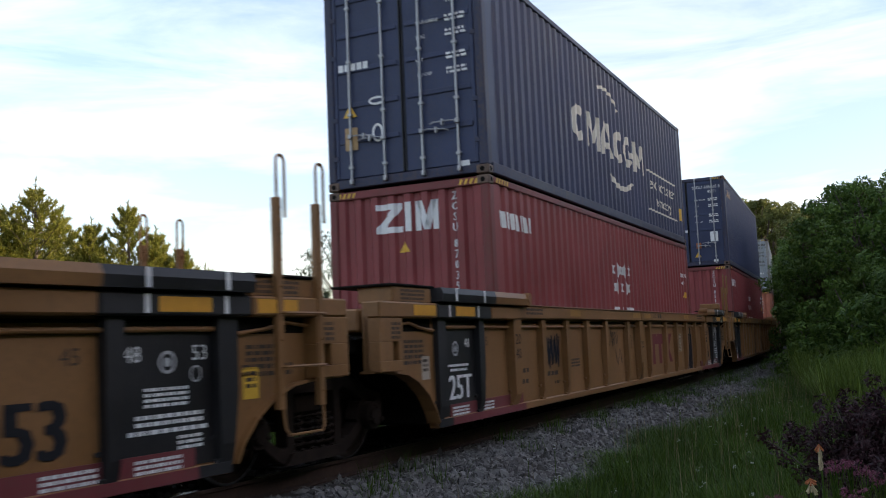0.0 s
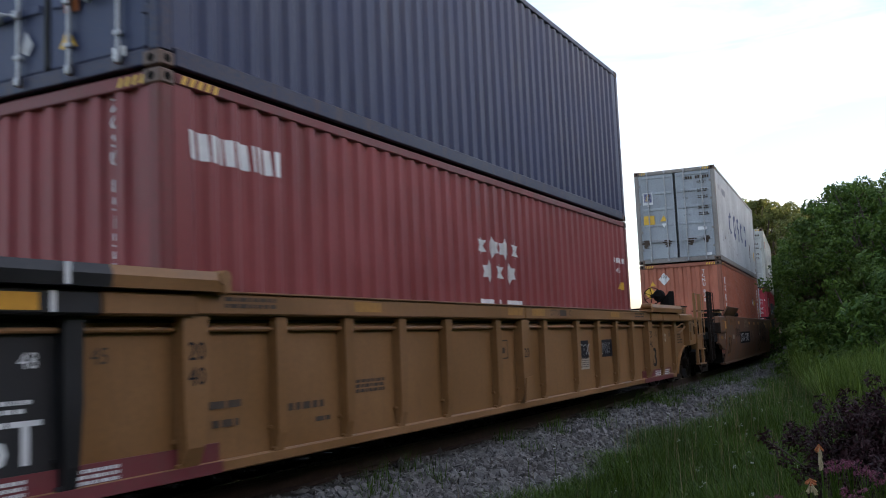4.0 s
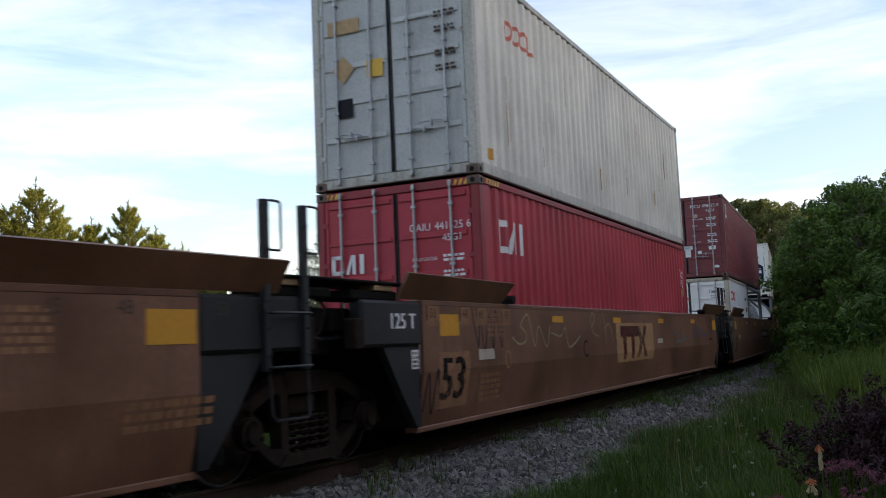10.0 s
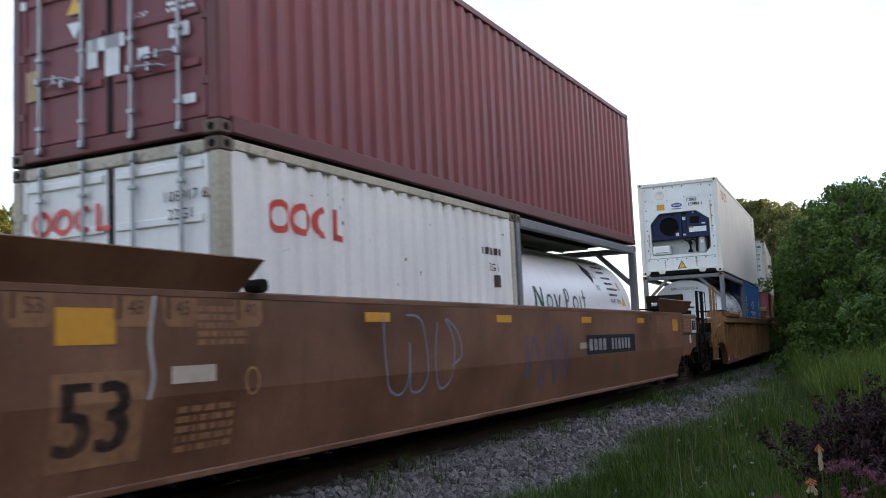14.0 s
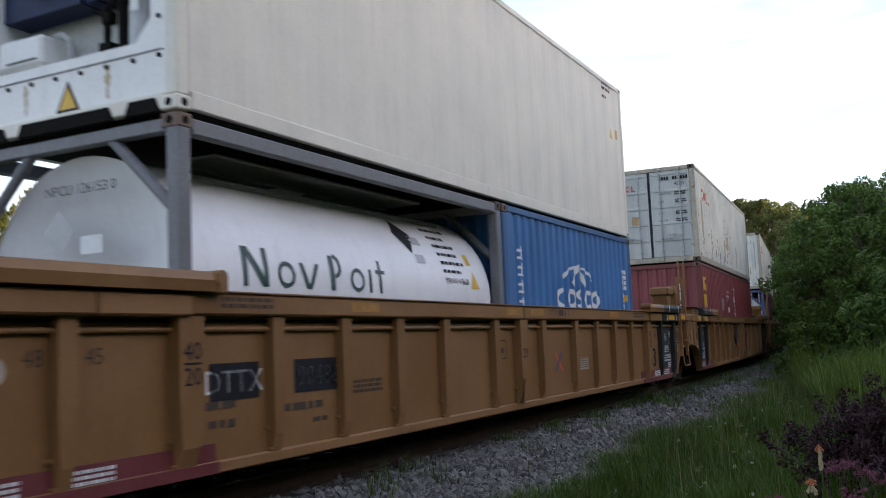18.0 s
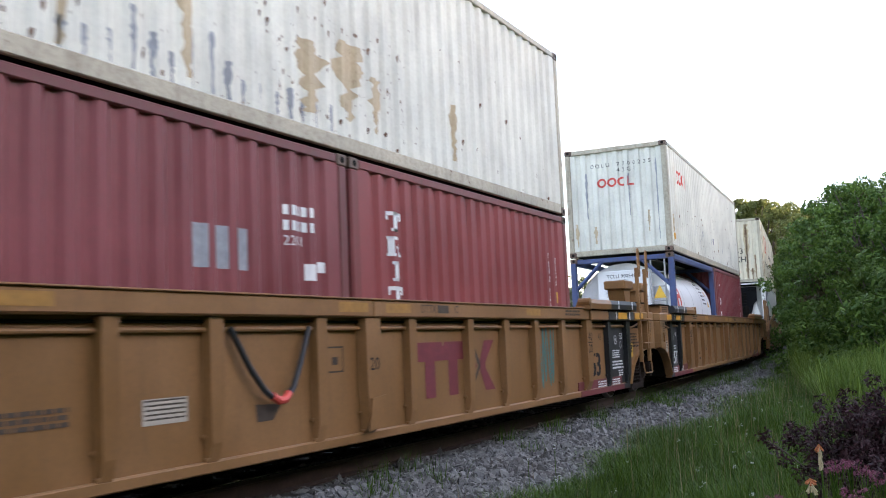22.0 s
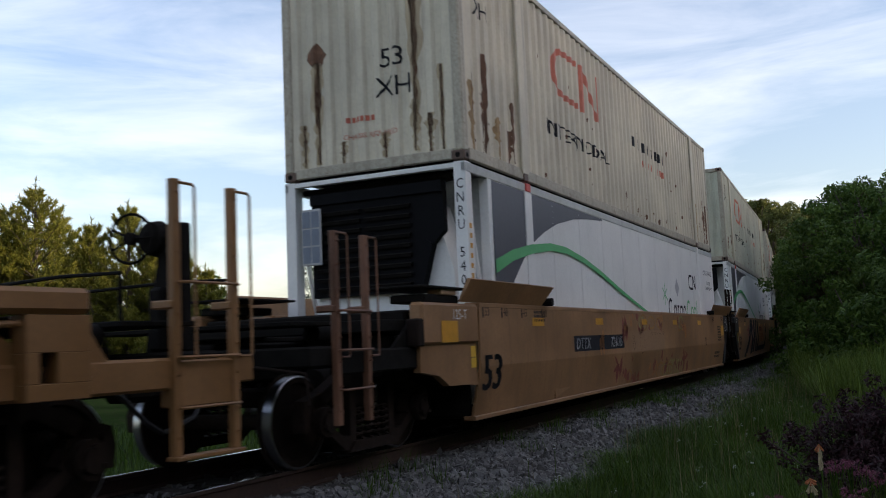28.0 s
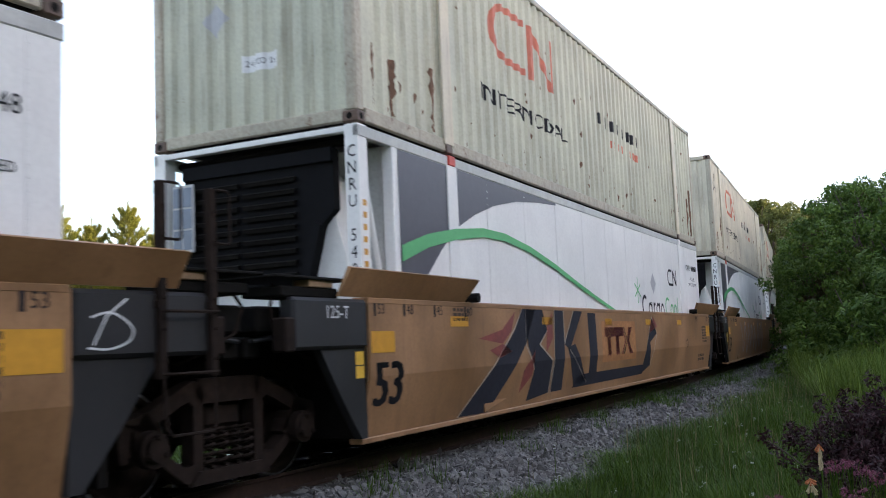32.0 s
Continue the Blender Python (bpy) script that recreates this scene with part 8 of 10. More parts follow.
def load():
    def up(i):
        return lambda z: z - BASE[i]
    def lo(i, H):
        return lambda z: z - (BASE[i] - H - 0.02)
    # first pair
    for i in (1, 2):
        z = lo(i, HC)
        b = ride(container("container", "dark red corrugated shipping container with white stars", M["zim"], face="wall"), S[i], 0, BASE[i] - HC - 0.02)
        hazard_tape(b)
        if i == 1:
            end_mark(b, [rect(-0.49, z(2.92), -0.10, z(3.0)), rect(-0.49, z(2.60), -0.10, z(2.68)), [(-0.49, z(2.68)), (-0.34, z(2.68)), (-0.10, z(2.92)), (-0.25, z(2.92))], rect(-0.04, z(2.60), 0.05, z(3.0)), rect(0.10, z(2.60), 0.19, z(3.0)), rect(0.36, z(2.60), 0.45, z(3.0)), [(0.12, z(3.0)), (0.22, z(3.0)), (0.32, z(2.66)), (0.24, z(2.60))], [(0.24, z(2.60)), (0.32, z(2.60)), (0.42, z(3.0)), (0.34, z(3.0))]], M["w"], "white block emblem", "emblem")
            tri_mark(b, -0.07, z(2.40), 0.09)
        code_column(b, 0.69, z(3.07), 10, 0.105, "w", text="ZCSU 870350 9" if i == 1 else "ZCSU 851556 9")
        side_mark(b, blocks(-5.76, z(2.58), 0.22, [0.09, 0.09, 0.09, 0.03, 0.08, 0.04, 0.10, 0.03, 0.08, 0.08, 0.11], 0.035, -0.02), M["w"], "white word mark", "word_mark")
        for k in range(7):
            u, v = (-0.46 + 0.36 * k, 2.30) if k < 4 else (-0.28 + 0.36 * (k - 4), 1.98)
            side_mark(b, stars(u, z(v), 0.15), M["w"], "white star", "star")
        side_mark(b, [rect(-0.58, z(1.30), -0.1, z(1.62)), rect(0.0, z(1.30), 0.14, z(1.62)), rect(0.25, z(1.30), 0.78, z(1.62))], M["w"], "white block emblem", "emblem")
        side_mark(b, word("45G1", 5.55, z(2.28), 0.09) + blocks(5.2, z(2.42), 0.09, [0.05] * 9, 0.025), M["w"], "", "lettering")
        tri_mark(b, 5.5, z(2.0), 0.07, False)
        side_mark(b, [rect(5.65, z(1.93), 5.75, z(2.07))], M["y"], "", "label_plate")
    z = up(1)
    b = ride(container("container", "dark blue corrugated shipping container with white lettering", M["blue"]), S[1], 0, BASE[1])
    door_data(b)
    v = z(4.40)
    def peak(u, w):
        return [rect(u, v, u + .16, v + .62), rect(u + w - .16, v, u + w, v + .62), [(u, v + .62), (u + .2, v + .62), (u + w / 2 + .06, v + .1), (u + w / 2 - .06, v + .1)], [(u + w - .2, v + .62), (u + w, v + .62), (u + w / 2 + .06, v + .1), (u + w / 2 - .06, v + .1)]]
    side_mark(b, arc(-2.05, v + .31, .33, 50, 310, .17, 12, 0.95) + peak(-1.62, .78) + [[(-.78, v), (-.60, v), (-.42, v + .62), (-.56, v + .62)], [(-.20, v), (-.02, v), (-.24, v + .62), (-.40, v + .62)], rect(-.6, v + .14, -.2, v + .26)]
              + arc(.42, v + .31, .33, 50, 310, .17, 12, 0.95) + arc(1.08, v + .31, .33, 50, 330, .17, 12, 0.95) + [rect(1.1, v + .22, 1.42, v + .34)] + peak(1.55, .78), M["cw"], "white block word mark", "word_mark")
    side_mark(b, arc(-0.35, z(5.05), 1.05, 35, 120, 0.10, 14, 0.62) + arc(0.5, z(4.55), 1.15, 225, 318, 0.16, 14, 0.6), M["cw"], "white swoosh", "swoosh")
    side_mark(b, [rect(2.6, z(4.58), 5.4, z(4.62)), rect(2.6, z(3.74), 5.4, z(3.78)), rect(2.6, z(3.74), 2.64, z(4.62)), rect(5.36, z(3.74), 5.4, z(4.62))], M["cw"], "white outline box", "outline_box")
    side_mark(b, word("eco container", 4.0, z(4.36), 0.26, 1.05), M["cw"], "", "lettering")
    side_mark(b, word("technology", 4.0, z(3.97), 0.30, 1.0), M["cw"], "", "lettering")
    side_mark(b, [rect(5.65, z(3.8), 5.85, z(4.1))], M["y"], "yellow label", "label_plate")
    tri_mark(b, -0.83, z(4.36), 0.11)
    end_mark(b, ringmark(-0.40, z(4.45), 0.13, 0.06, 0.03), M["w"], "", "emblem")
    end_mark(b, ringmark(-0.40, z(4.0), 0.09, 0.13, 0.035), M["w"], "", "emblem")
    end_mark(b, [rect(-0.92, z(3.80), -0.72, z(4.12))], M["tanm"], "", "label_plate")
    end_mark(b, blocks(-1.0, z(4.93), 0.10, [0.08] * 5, 0.02), M["w"], "", "word_mark")
    end_mark(b, [rect(0.82, z(3.38), 0.96, z(3.45))], M["w"], "", "label_plate")
    z = up(2)
    b = ride(container("container", "dark blue corrugated shipping container with orange mark", M["blue"]), S[2], 0, BASE[2])
    door_data(b, code="SEGU 665726 5")
    hazard_tape(b)
    side_mark(b, blocks(-5.3, z(5.55), 0.22, [0.2, 0.2, 0.2, 0.2], 0.08, 0.05), M["reflect"], "orange word mark", "word_mark")
    tri_mark(b, -0.02 + 0.28, z(3.62), 0.10)
    end_mark(b, [rect(0.68, z(4.02), 0.92, z(4.34))], M["w"], "white paper placard", "label_plate")
    end_mark(b, [rect(0.22, z(3.82), 0.38, z(4.0))], M["petal"], "orange and white label", "label_plate")
    end_mark(b, [rect(-0.24, z(4.36), -0.14, z(4.44)), rect(-0.12, z(4.36), -0.02, z(4.44)), rect(0.74, z(3.36), 0.88, z(3.44))], M["w"], "", "label_plate")
    end_mark(b, [[(-0.3, z(3.6)), (-0.2, z(3.55)), (-0.14, z(3.64)), (-0.22, z(3.76))]], M["silver"], "", "tape_scrap")
    # rust-brown cars
    z = lo(3, HC)
    b = ride(container("container", "faded orange corrugated shipping container with white serif letters", M["orange"], face="wall"), S[3], 0, BASE[3] - HC - 0.02)
    hazard_tape(b)
    for k in range(5):
        v = z(2.58) - k * 0.265
        side_mark(b, serif("TRITO"[k], -5.315, v + 0.09, 0.21, 0.36), M["w"], "white block letter shape", "word_mark")
    code_column(b, 0.68, z(3.0), 9, 0.10, "w", text="TCNU 870")
    diamond(b, -0.50, z(2.78), 0.17, "w")
    end_mark(b, [[(-0.58 + k * 0.05, z(2.80)), (-0.56 + k * 0.05, z(2.80)), (-0.56 + k * 0.05, z(2.96 - 0.055 * abs(k - 1.5))), (-0.58 + k * 0.05, z(2.96 - 0.055 * abs(k - 1.5)))] for k in range(4)], M["k"], "", "placard_print")
    b.children[-1].location.y = -0.003
    diamond(b, -0.95, z(2.38), 0.17, "y")
    tri_mark(b, -0.85, z(2.66), 0.09)
    diamond(b, 3.42, z(2.20), 0.22, "w", False)
    side_mark(b, [rect(3.33 + k * 0.06, z(2.22), 3.36 + k * 0.06, z(2.38)) for k in range(4)], M["k"], "", "placard_print")
    diamond(b, 3.95, z(2.19), 0.22, "y", False)
    side_mark(b, disc(3.95, z(2.22), 0.07), M["k"], "", "placard_print")
    code_column(b, 5.45, z(2.75), 10, 0.09, "w", False)
    code_column(b, 5.68, z(2.75), 4, 0.09, "w", False)
    side_mark(b, [rect(5.62, z(1.86), 5.74, z(2.0))], M["y"], "", "label_plate")
    z = up(3)
    # Its doors take a darker grey that holds the end's shade.
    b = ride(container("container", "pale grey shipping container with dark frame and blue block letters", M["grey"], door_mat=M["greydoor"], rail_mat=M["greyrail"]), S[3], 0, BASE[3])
    hazard_tape(b)
    door_data(b, "dim")
    for k, (u, kind) in enumerate(((-2.8, 0), (-1.55, 1), (-0.45, 2), (0.75, 0), (1.95, 1))):
        zc = z(4.70)
        if kind == 0:
            side_mark(b, arc(u + .30, zc, 0.42, 50, 310, 0.19, 14, 0.85), M["navy"], "blue block letter shape", "word_mark")
        elif kind == 1:
            side_mark(b, ringmark(u + .32, zc, 0.36, 0.43, 0.18), M["navy"], "blue ring letter shape", "word_mark")
        else:
            side_mark(b, arc(u + .30, zc + 0.18, 0.26, 40, 270, 0.16, 10) + arc(u + .30, zc - 0.18, 0.26, -130, 90, 0.16, 10), M["navy"], "blue curved letter shape", "word_mark")
    side_mark(b, blocks(-5.4, z(5.52), 0.14, [0.1] * 3, 0.05) + blocks(-4.7, z(5.45), 0.2, [0.14] * 5, 0.1), M["greymark"], "", "code_bar")
    for k, u in enumerate((-4.9, -3.3, 2.9, 3.2, 3.5, 3.8, 4.6)):
        side_mark(b, stain(u, z(3.6 + 0.1 * (k % 3)), z(4.3 + 0.2 * (k % 2)), 0.05, k), M["dim"], "dark run-down streak", "staining")
    side_mark(b, speckle(-5.9, 5.8, 0.2, 2.5, 60, 0.006, 0.03, 34, 1.4), M["rustm"], "rust chips", "rust_stain")
    end_mark(b, stain(-0.95, 0.5, 0.75, 0.3, 3) + stain(-0.3, 0.5, 0.72, 0.3, 4) + stain(0.4, 0.5, 0.72, 0.3, 5) + stain(0.85, 0.55, 0.76, 0.28, 6), M["dim"], "dark scuff across the door", "scuff")
    side_mark(b, [rect(5.3, z(3.95), 5.5, z(4.3))], M["y"], "yellow label", "label_plate")
    end_mark(b, [rect(-0.98, z(5.10), -0.68, z(5.48))], M["w"], "", "label_plate")
    end_mark(b, [rect(-0.95, z(5.18), -0.71, z(5.46))], M["bluem"], "blue leaf emblem plate", "emblem")
    end_mark(b, [[(-0.92, z(5.22)), (-0.84, z(5.22)), (-0.76, z(5.44)), (-0.86, z(5.40))]], M["y"], "", "emblem")
    end_mark(b, [rect(-0.99, z(4.48), -0.66, z(4.76))], M["y"], "yellow notice", "label_plate")
    tri_mark(b, -0.38, z(4.65), 0.11)
    tri_mark(b, -0.38, z(4.42), -0.08, mat="w")
    end_mark(b, [rect(0.62, z(4.2), 0.88, z(4.3)), rect(0.82, z(3.42), 0.98, z(3.5))], M["w"], "", "label_plate")
    z = lo(4, HC)
    b = ride(container("container", "bright red shipping container with white block emblem", M["red"]), S[4], 0, BASE[4] - HC - 0.02)
    hazard_tape(b)
    door_data(b, "w", top=2.3, code="CAIU 441625 6")
    for f, u, v, h in ((side_mark, -5.49, z(2.24), 0.44), (end_mark, -1.0, z(2.05), 0.26)):
        f(b, [rect(u, v, u + h * .25, v + h), rect(u, v, u + h * .75, v + h * .2), rect(u, v + h * .8, u + h * .7, v + h), [(u + h * .85, v), (u + h * 1.05, v), (u + h * 1.35, v + h), (u + h * 1.2, v + h)],
              rect(u + h * 1.25, v, u + h * 1.45, v + h), rect(u + h * 1.7, v, u + h * 1.95, v + h)], M["w"], "white block emblem", "emblem")
    code_column(b, 5.5, z(2.6), 9, 0.08, "w", False, text="CAIU 441625")
    code_column(b, 5.72, z(2.56), 4, 0.08, "w", False, text="45G1")
    side_mark(b, [rect(5.68, z(1.98), 5.77, z(2.14))], M["tanm"], "", "label_plate")
    z = up(4)
    # Greyer doors: the shade of the end face is in their colour.
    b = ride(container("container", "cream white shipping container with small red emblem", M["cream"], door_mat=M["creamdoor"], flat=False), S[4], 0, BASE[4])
    hazard_tape(b)
    door_data(b, "dim")
    ring_word(b, -4.95, z(5.42), 0.30, "faded_red", False, wide=0.95)
    end_mark(b, [rect(-0.95, z(5.35), -0.45, z(5.55))], M["tanm"], "faded yellow notice", "label_plate")
    end_mark(b, [rect(-0.35, z(4.68), -0.10, z(4.92))], M["y"], "yellow notice", "label_plate")
    diamond(b, -0.72, z(4.85), 0.17, "tanm")
    end_mark(b, [rect(-0.85, z(4.18), -0.58, z(4.44))], M["k"], "black square placard", "label_plate")
    side_mark(b, [rect(-5.7, z(3.45), -5.55, z(3.6))], M["reflect"], "", "label_plate")
    rnd = random.Random(4)
    side_mark(b, [rect(u, v, u + 0.02, v + rnd.uniform(.2, .7)) for u, v in ((rnd.uniform(-5.5, 5.5), rnd.uniform(0.3, 1.7)) for _ in range(34))], M["rustpale"], "thin rust streaks", "rust_stain")
    # mixed stack
    z = up(5)
    b = ride(container("container", "maroon corrugated shipping container with blue and yellow emblem", M["maroon"], H=ST), S[5], 0, BASE[5])
    door_data(b, "w", "42G1", code="FSCU 498525 0")
    end_mark(b, disc(0.36, z(4.80), 0.065), M["pale"], "pale round sticker", "label_plate")
    for f, u, v, w, h in ((end_mark, -1.02, z(4.56), 0.30, 0.43), (side_mark, -5.36, z(4.76), 0.34, 0.44)):
        f(b, [rect(u, v, u + w, v + h)], M["w"], "", "emblem_plate")
    for f, u, v, w, h in ((end_mark, -1.0, z(4.66), 0.26, 0.31), (side_mark, -5.34, z(4.86), 0.30, 0.32)):
        f(b, [[(p[0], p[1]) for p in rect(u, v, u + w, v + h)]], M["bluem"], "blue emblem plate", "emblem")
        k = b.children[-1]
        k.location = (0.0, -0.002, 0) if f is end_mark else (0.002, 0, 0)
        f(b, [[(u + .04, v + .04), (u + .12, v + .04), (u + w - .03, v + h - .05), (u + w * .4, v + h - .08)]], M["y"], "yellow leaf shape", "emblem")
        k = b.children[-1]
        k.location = (0.0, -0.004, 0) if f is end_mark else (0.004, 0, 0)
    tri_mark(b, -0.40, z(4.22), 0.10)
    tri_mark(b, -0.40, z(3.98), -0.09, mat="w")
    end_mark(b, [rect(-0.25, z(3.60), -0.12, z(3.86)), rect(-0.2, z(3.74), 0.2, z(3.86)), rect(-0.03, z(3.5), 0.14, z(3.86))], M["w"], "torn white paper", "label_plate")
    end_mark(b, [rect(-1.02, z(3.42), -0.86, z(3.7))], M["tanm"], "", "label_plate")
    end_mark(b, [rect(0.70, z(3.70), 0.92, z(3.82)), rect(0.84, z(3.12), 0.98, z(3.2)), rect(0.35, z(3.58), 0.48, z(3.68)), rect(-1.1, z(4.3), -1.03, z(4.38))], M["w"], "", "label_plate")
    z = lo(5, ST)
    b = ride(container("container", "white twenty-foot shipping container with red ring emblem", M["white"], L=6.058, H=ST, rail_mat=worn(M["oldwhite"])), S[5], -3.06, BASE[5] - ST - 0.02)
    ring_word(b, -5.45 + 3.06, z(2.24), 0.30, "r", False, wide=0.98)
    ring_word(b, -0.95, z(2.28), 0.24, "r", True)
    end_mark(b, word("108917 6", 0.84, z(2.37), 0.09), M["k"], "", "lettering")
    end_mark(b, word("22G1", 0.80, z(2.22), 0.09), M["k"], "", "lettering")
    side_mark(b, blocks(2.0, z(2.2), 0.09, [0.06] * 7, 0.03), M["dim"], "", "code_bar")
    side_mark(b, word("22G1", 2.3, z(2.04), 0.10), M["dim"], "", "lettering")
    side_mark(b, [rect(2.35, z(1.78), 2.5, z(1.94))], M["dim"], "", "label_plate")
    side_mark(b, speckle(-2.9, 2.9, 0.2, 2.3, 70, 0.005, 0.022, 35, 1.3), M["rustm"], "rust chips", "rust_stain")
    for u, v0, v1, w, sd in ((-2.85, 0.2, 1.6, 0.1, 1), (-2.6, 0.2, 0.7, 0.08, 2), (2.7, 0.2, 1.2, 0.1, 3)):
        side_mark(b, stain(u, v0, v1, w, sd), M["creamrust"], "rust stain", "rust_stain")
    t = ride(tank_container("white tank in a grey steel frame", M["tankframe"]), S[5], 3.06, BASE[5] - ST - 0.02)
    tank_marks(t, 5)
    # second ribbed car
    t = ride(tank_container("white tank with dark word mark in a grey steel frame", M["tankframe"]), S[6], -3.06, BASE[6] - ST - 0.02)
    tank_marks(t, 6)
    z = lo(6, ST)
    b = ride(container("container", "bright blue twenty-foot shipping container with white arch emblem", M["cosco"], L=6.058, H=ST, face="wall"), S[6], 3.06, BASE[6] - ST - 0.02)
    u0, v0 = 2.06 - 3.06, z(1.55)
    side_mark(b, arc(u0 + .2, v0 + .15, .2, 50, 310, .085, 12, 0.8) + ringmark(u0 + .62, v0 + .15, .2, .16, .08) + arc(u0 + 1.03, v0 + .22, .13, 20, 270, .075, 9, 0.7) + arc(u0 + 1.03, v0 + .09, .13, -160, 90, .075, 9, 0.7)
              + arc(u0 + 1.42, v0 + .15, .2, 50, 310, .085, 12, 0.8) + ringmark(u0 + 1.84, v0 + .15, .2, .16, .08), M["w"], "white rounded word mark", "word_mark")
    side_mark(b, arc(u0 + 1.0, v0 + .36, 0.78, 20, 76, .10, 8, 0.42) + arc(u0 + 1.0, v0 + .36, 0.78, 104, 160, .10, 8, 0.42) + arc(u0 + 1.0, v0 + .36, 0.78, 80, 100, .06, 4, 0.42)
              + stroke([(u0 + .72, v0 + .40), (u0 + .84, v0 + .55), (u0 + .98, v0 + .66)], .10) + stroke([(u0 + 1.28, v0 + .40), (u0 + 1.16, v0 + .55), (u0 + 1.02, v0 + .66)], .10), M["w"], "white arch emblem", "emblem")
    for k in range(4):
        v = z(2.28) - k * 0.235
        side_mark(b, [rect(-2.52, v + .02, -2.30, v + .06), rect(-2.44, v - .08, -2.39, v + .10), rect(-2.52, v - .08, -2.30, v - .045)], M["w"], "white sign shape", "word_mark")
    code_column(b, 2.45, z(2.3), 9, 0.075, "w", False)
    code_column(b, 2.65, z(2.3), 4, 0.075, "w", False)
    side_mark(b, [rect(2.6, z(1.72), 2.72, z(1.84))], M["reflect"], "", "label_plate")
    z = up(6)
    b = ride(container("refrigerated_container", "ivory refrigerated container with blue cooling machinery", M["reefer"], flat=True, face="open", rail_mat=M["reefer"]), S[6], 0, BASE[6])
    reefer_front(b)
    side_mark(b, arc(-5.1, z(5.42), .15, 30, 300, .06) + ringmark(-4.78, z(5.42), .14, .15, .06) + ringmark(-4.45, z(5.42), .14, .15, .06) + arc(-4.12, z(5.42), .15, 50, 310, .06) + ringmark(-3.82, z(5.42), .14, .15, .06), M["r"], "red word mark", "word_mark")
    tri_mark(b, 5.35, z(4.85), 0.12, False)
    side_mark(b, [rect(5.62, z(4.78), 5.75, z(4.96))], M["reflect"], "", "label_plate")
    side_mark(b, bars(4.95, z(5.75), .5, .05, 2, .8, 4) + bars(4.95, z(5.5), .2, .05, 1, .8, 5), M["dim"], "", "code_bar")
    # the pair of twenty-foot boxes
    z = up(7)
    # Door end in greyed white, with the shade put into the paint.
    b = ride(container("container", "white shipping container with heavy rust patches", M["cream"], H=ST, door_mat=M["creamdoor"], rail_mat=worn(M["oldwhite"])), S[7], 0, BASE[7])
    door_data(b, "k", "42G1")
    ring_word(b, -1.0, z(5.05), 0.16, "r", True)
    ring_word(b, -4.85, z(4.90), 0.34, "faded_red", False, wide=0.95)
    end_mark(b, disc(-0.86, z(4.52), 0.08), M["bluem"], "", "emblem")
    end_mark(b, [rect(-0.98, z(4.02), -0.72, z(4.26))], M["k"], "black square placard", "label_plate")
    end_mark(b, [rect(-0.50, z(4.05), -0.30, z(4.28))], M["tanm"], "", "label_plate")
    rnd = random.Random(7)
    spots = []
    for k in range(150):
        u, v = -6 + 11.9 * rnd.random() ** 1.6, 0.2 + 1.5 * rnd.random() ** 2
        s = 0.006 + 0.016 * rnd.random() ** 2
        spots.append([(u - s, v), (u - s * .5, v - s * 3 * rnd.random() - s), (u + s * .7, v - s), (u + s, v + s), (u, v + s * 1.4)])
    side_mark(b, spots, M["rustm"], "scattered rust spots", "rust_stain")
    for u, v0, v1, w, sd in ((-5.65, 0.3, 1.5, 0.16, 1), (-5.0, 0.5, 1.75, 0.22, 2), (-4.55, 0.3, 1.2, 0.12, 3), (-0.55, 0.3, 1.0, 0.5, 4), (0.1, 0.35, 1.15, 0.55, 5), (0.6, 0.3, 0.9, 0.3, 6), (-2.2, 0.25, 0.9, 0.2, 7), (2.4, 0.3, 1.0, 0.15, 8), (-3.4, 0.2, 1.1, 0.14, 9)):
        side_mark(b, stain(u, v0, v1, w, sd), M["creamrust"], "pale rust stain", "rust_stain")
    side_mark(b, speckle(-5.9, -3.0, 0.3, 2.1, 150, 0.005, 0.022, 31) + speckle(-1.2, 1.2, 0.3, 1.3, 120, 0.005, 0.022, 32), M["rustm"], "rust chips", "rust_stain")
    for k in range(16):
        side_mark(b, stain(-3.4 + k * 0.21, 0.18, 0.30 + rnd.uniform(.05, .4), 0.07, 60 + k), M["greymark"], "grey scorch mark", "scorch")
    z = lo(7, ST)
    b = ride(container("container", "dark red twenty-foot container with yellow block letters", M["maroon"], L=6.058, H=ST, face="wall"), S[7], -3.06, BASE[7] - ST - 0.02)
    for k in range(3):
        u, v = -5.6 + 3.06, z(2.22) - k * .46
        side_mark(b, [rect(u, v, u + .10, v + .36), rect(u, v + .28, u + .36, v + .36), rect(u, v, u + .36, v + .08), rect(u + .26, v, u + .36, v + (.18 if k == 0 else .36))], M["y"], "yellow block letter shape", "word_mark")
    code_column(b, 0.62, z(2.45), 9, 0.10, "w")
    side_mark(b, blocks(2.05, z(2.28), .09, [.06] * 5, .03) + blocks(2.05, z(2.14), .09, [.06] * 5, .03), M["w"], "", "code_bar")
    side_mark(b, word("22G1", 2.2, z(2.05), .09), M["w"], "", "lettering")
    side_mark(b, [rect(2.35, z(1.70), 2.5, z(1.85)), rect(2.55, z(1.78), 2.65, z(1.88))], M["w"], "", "label_plate")
    side_mark(b, [rect(0.9 + .25 * k, z(1.75), 1.05 + .25 * k, z(2.1)) for k in range(3)], M["greymark"], "grey scuffs", "scuff")
    b = ride(container("container", "faded red twenty-foot container with white serif letters", M["zim"], L=6.058, H=ST, face="wall"), S[7], 3.06, BASE[7] - ST - 0.02)
    for k in range(4):
        v = z(2.30) - k * 0.265
        side_mark(b, serif("TRIT"[k], -2.16, v + 0.09, 0.21, 0.30), M["w"], "white block letter shape", "word_mark")
    code_column(b, 2.3, z(2.35), 9, 0.085, "w", False, text="TRHU 2399")
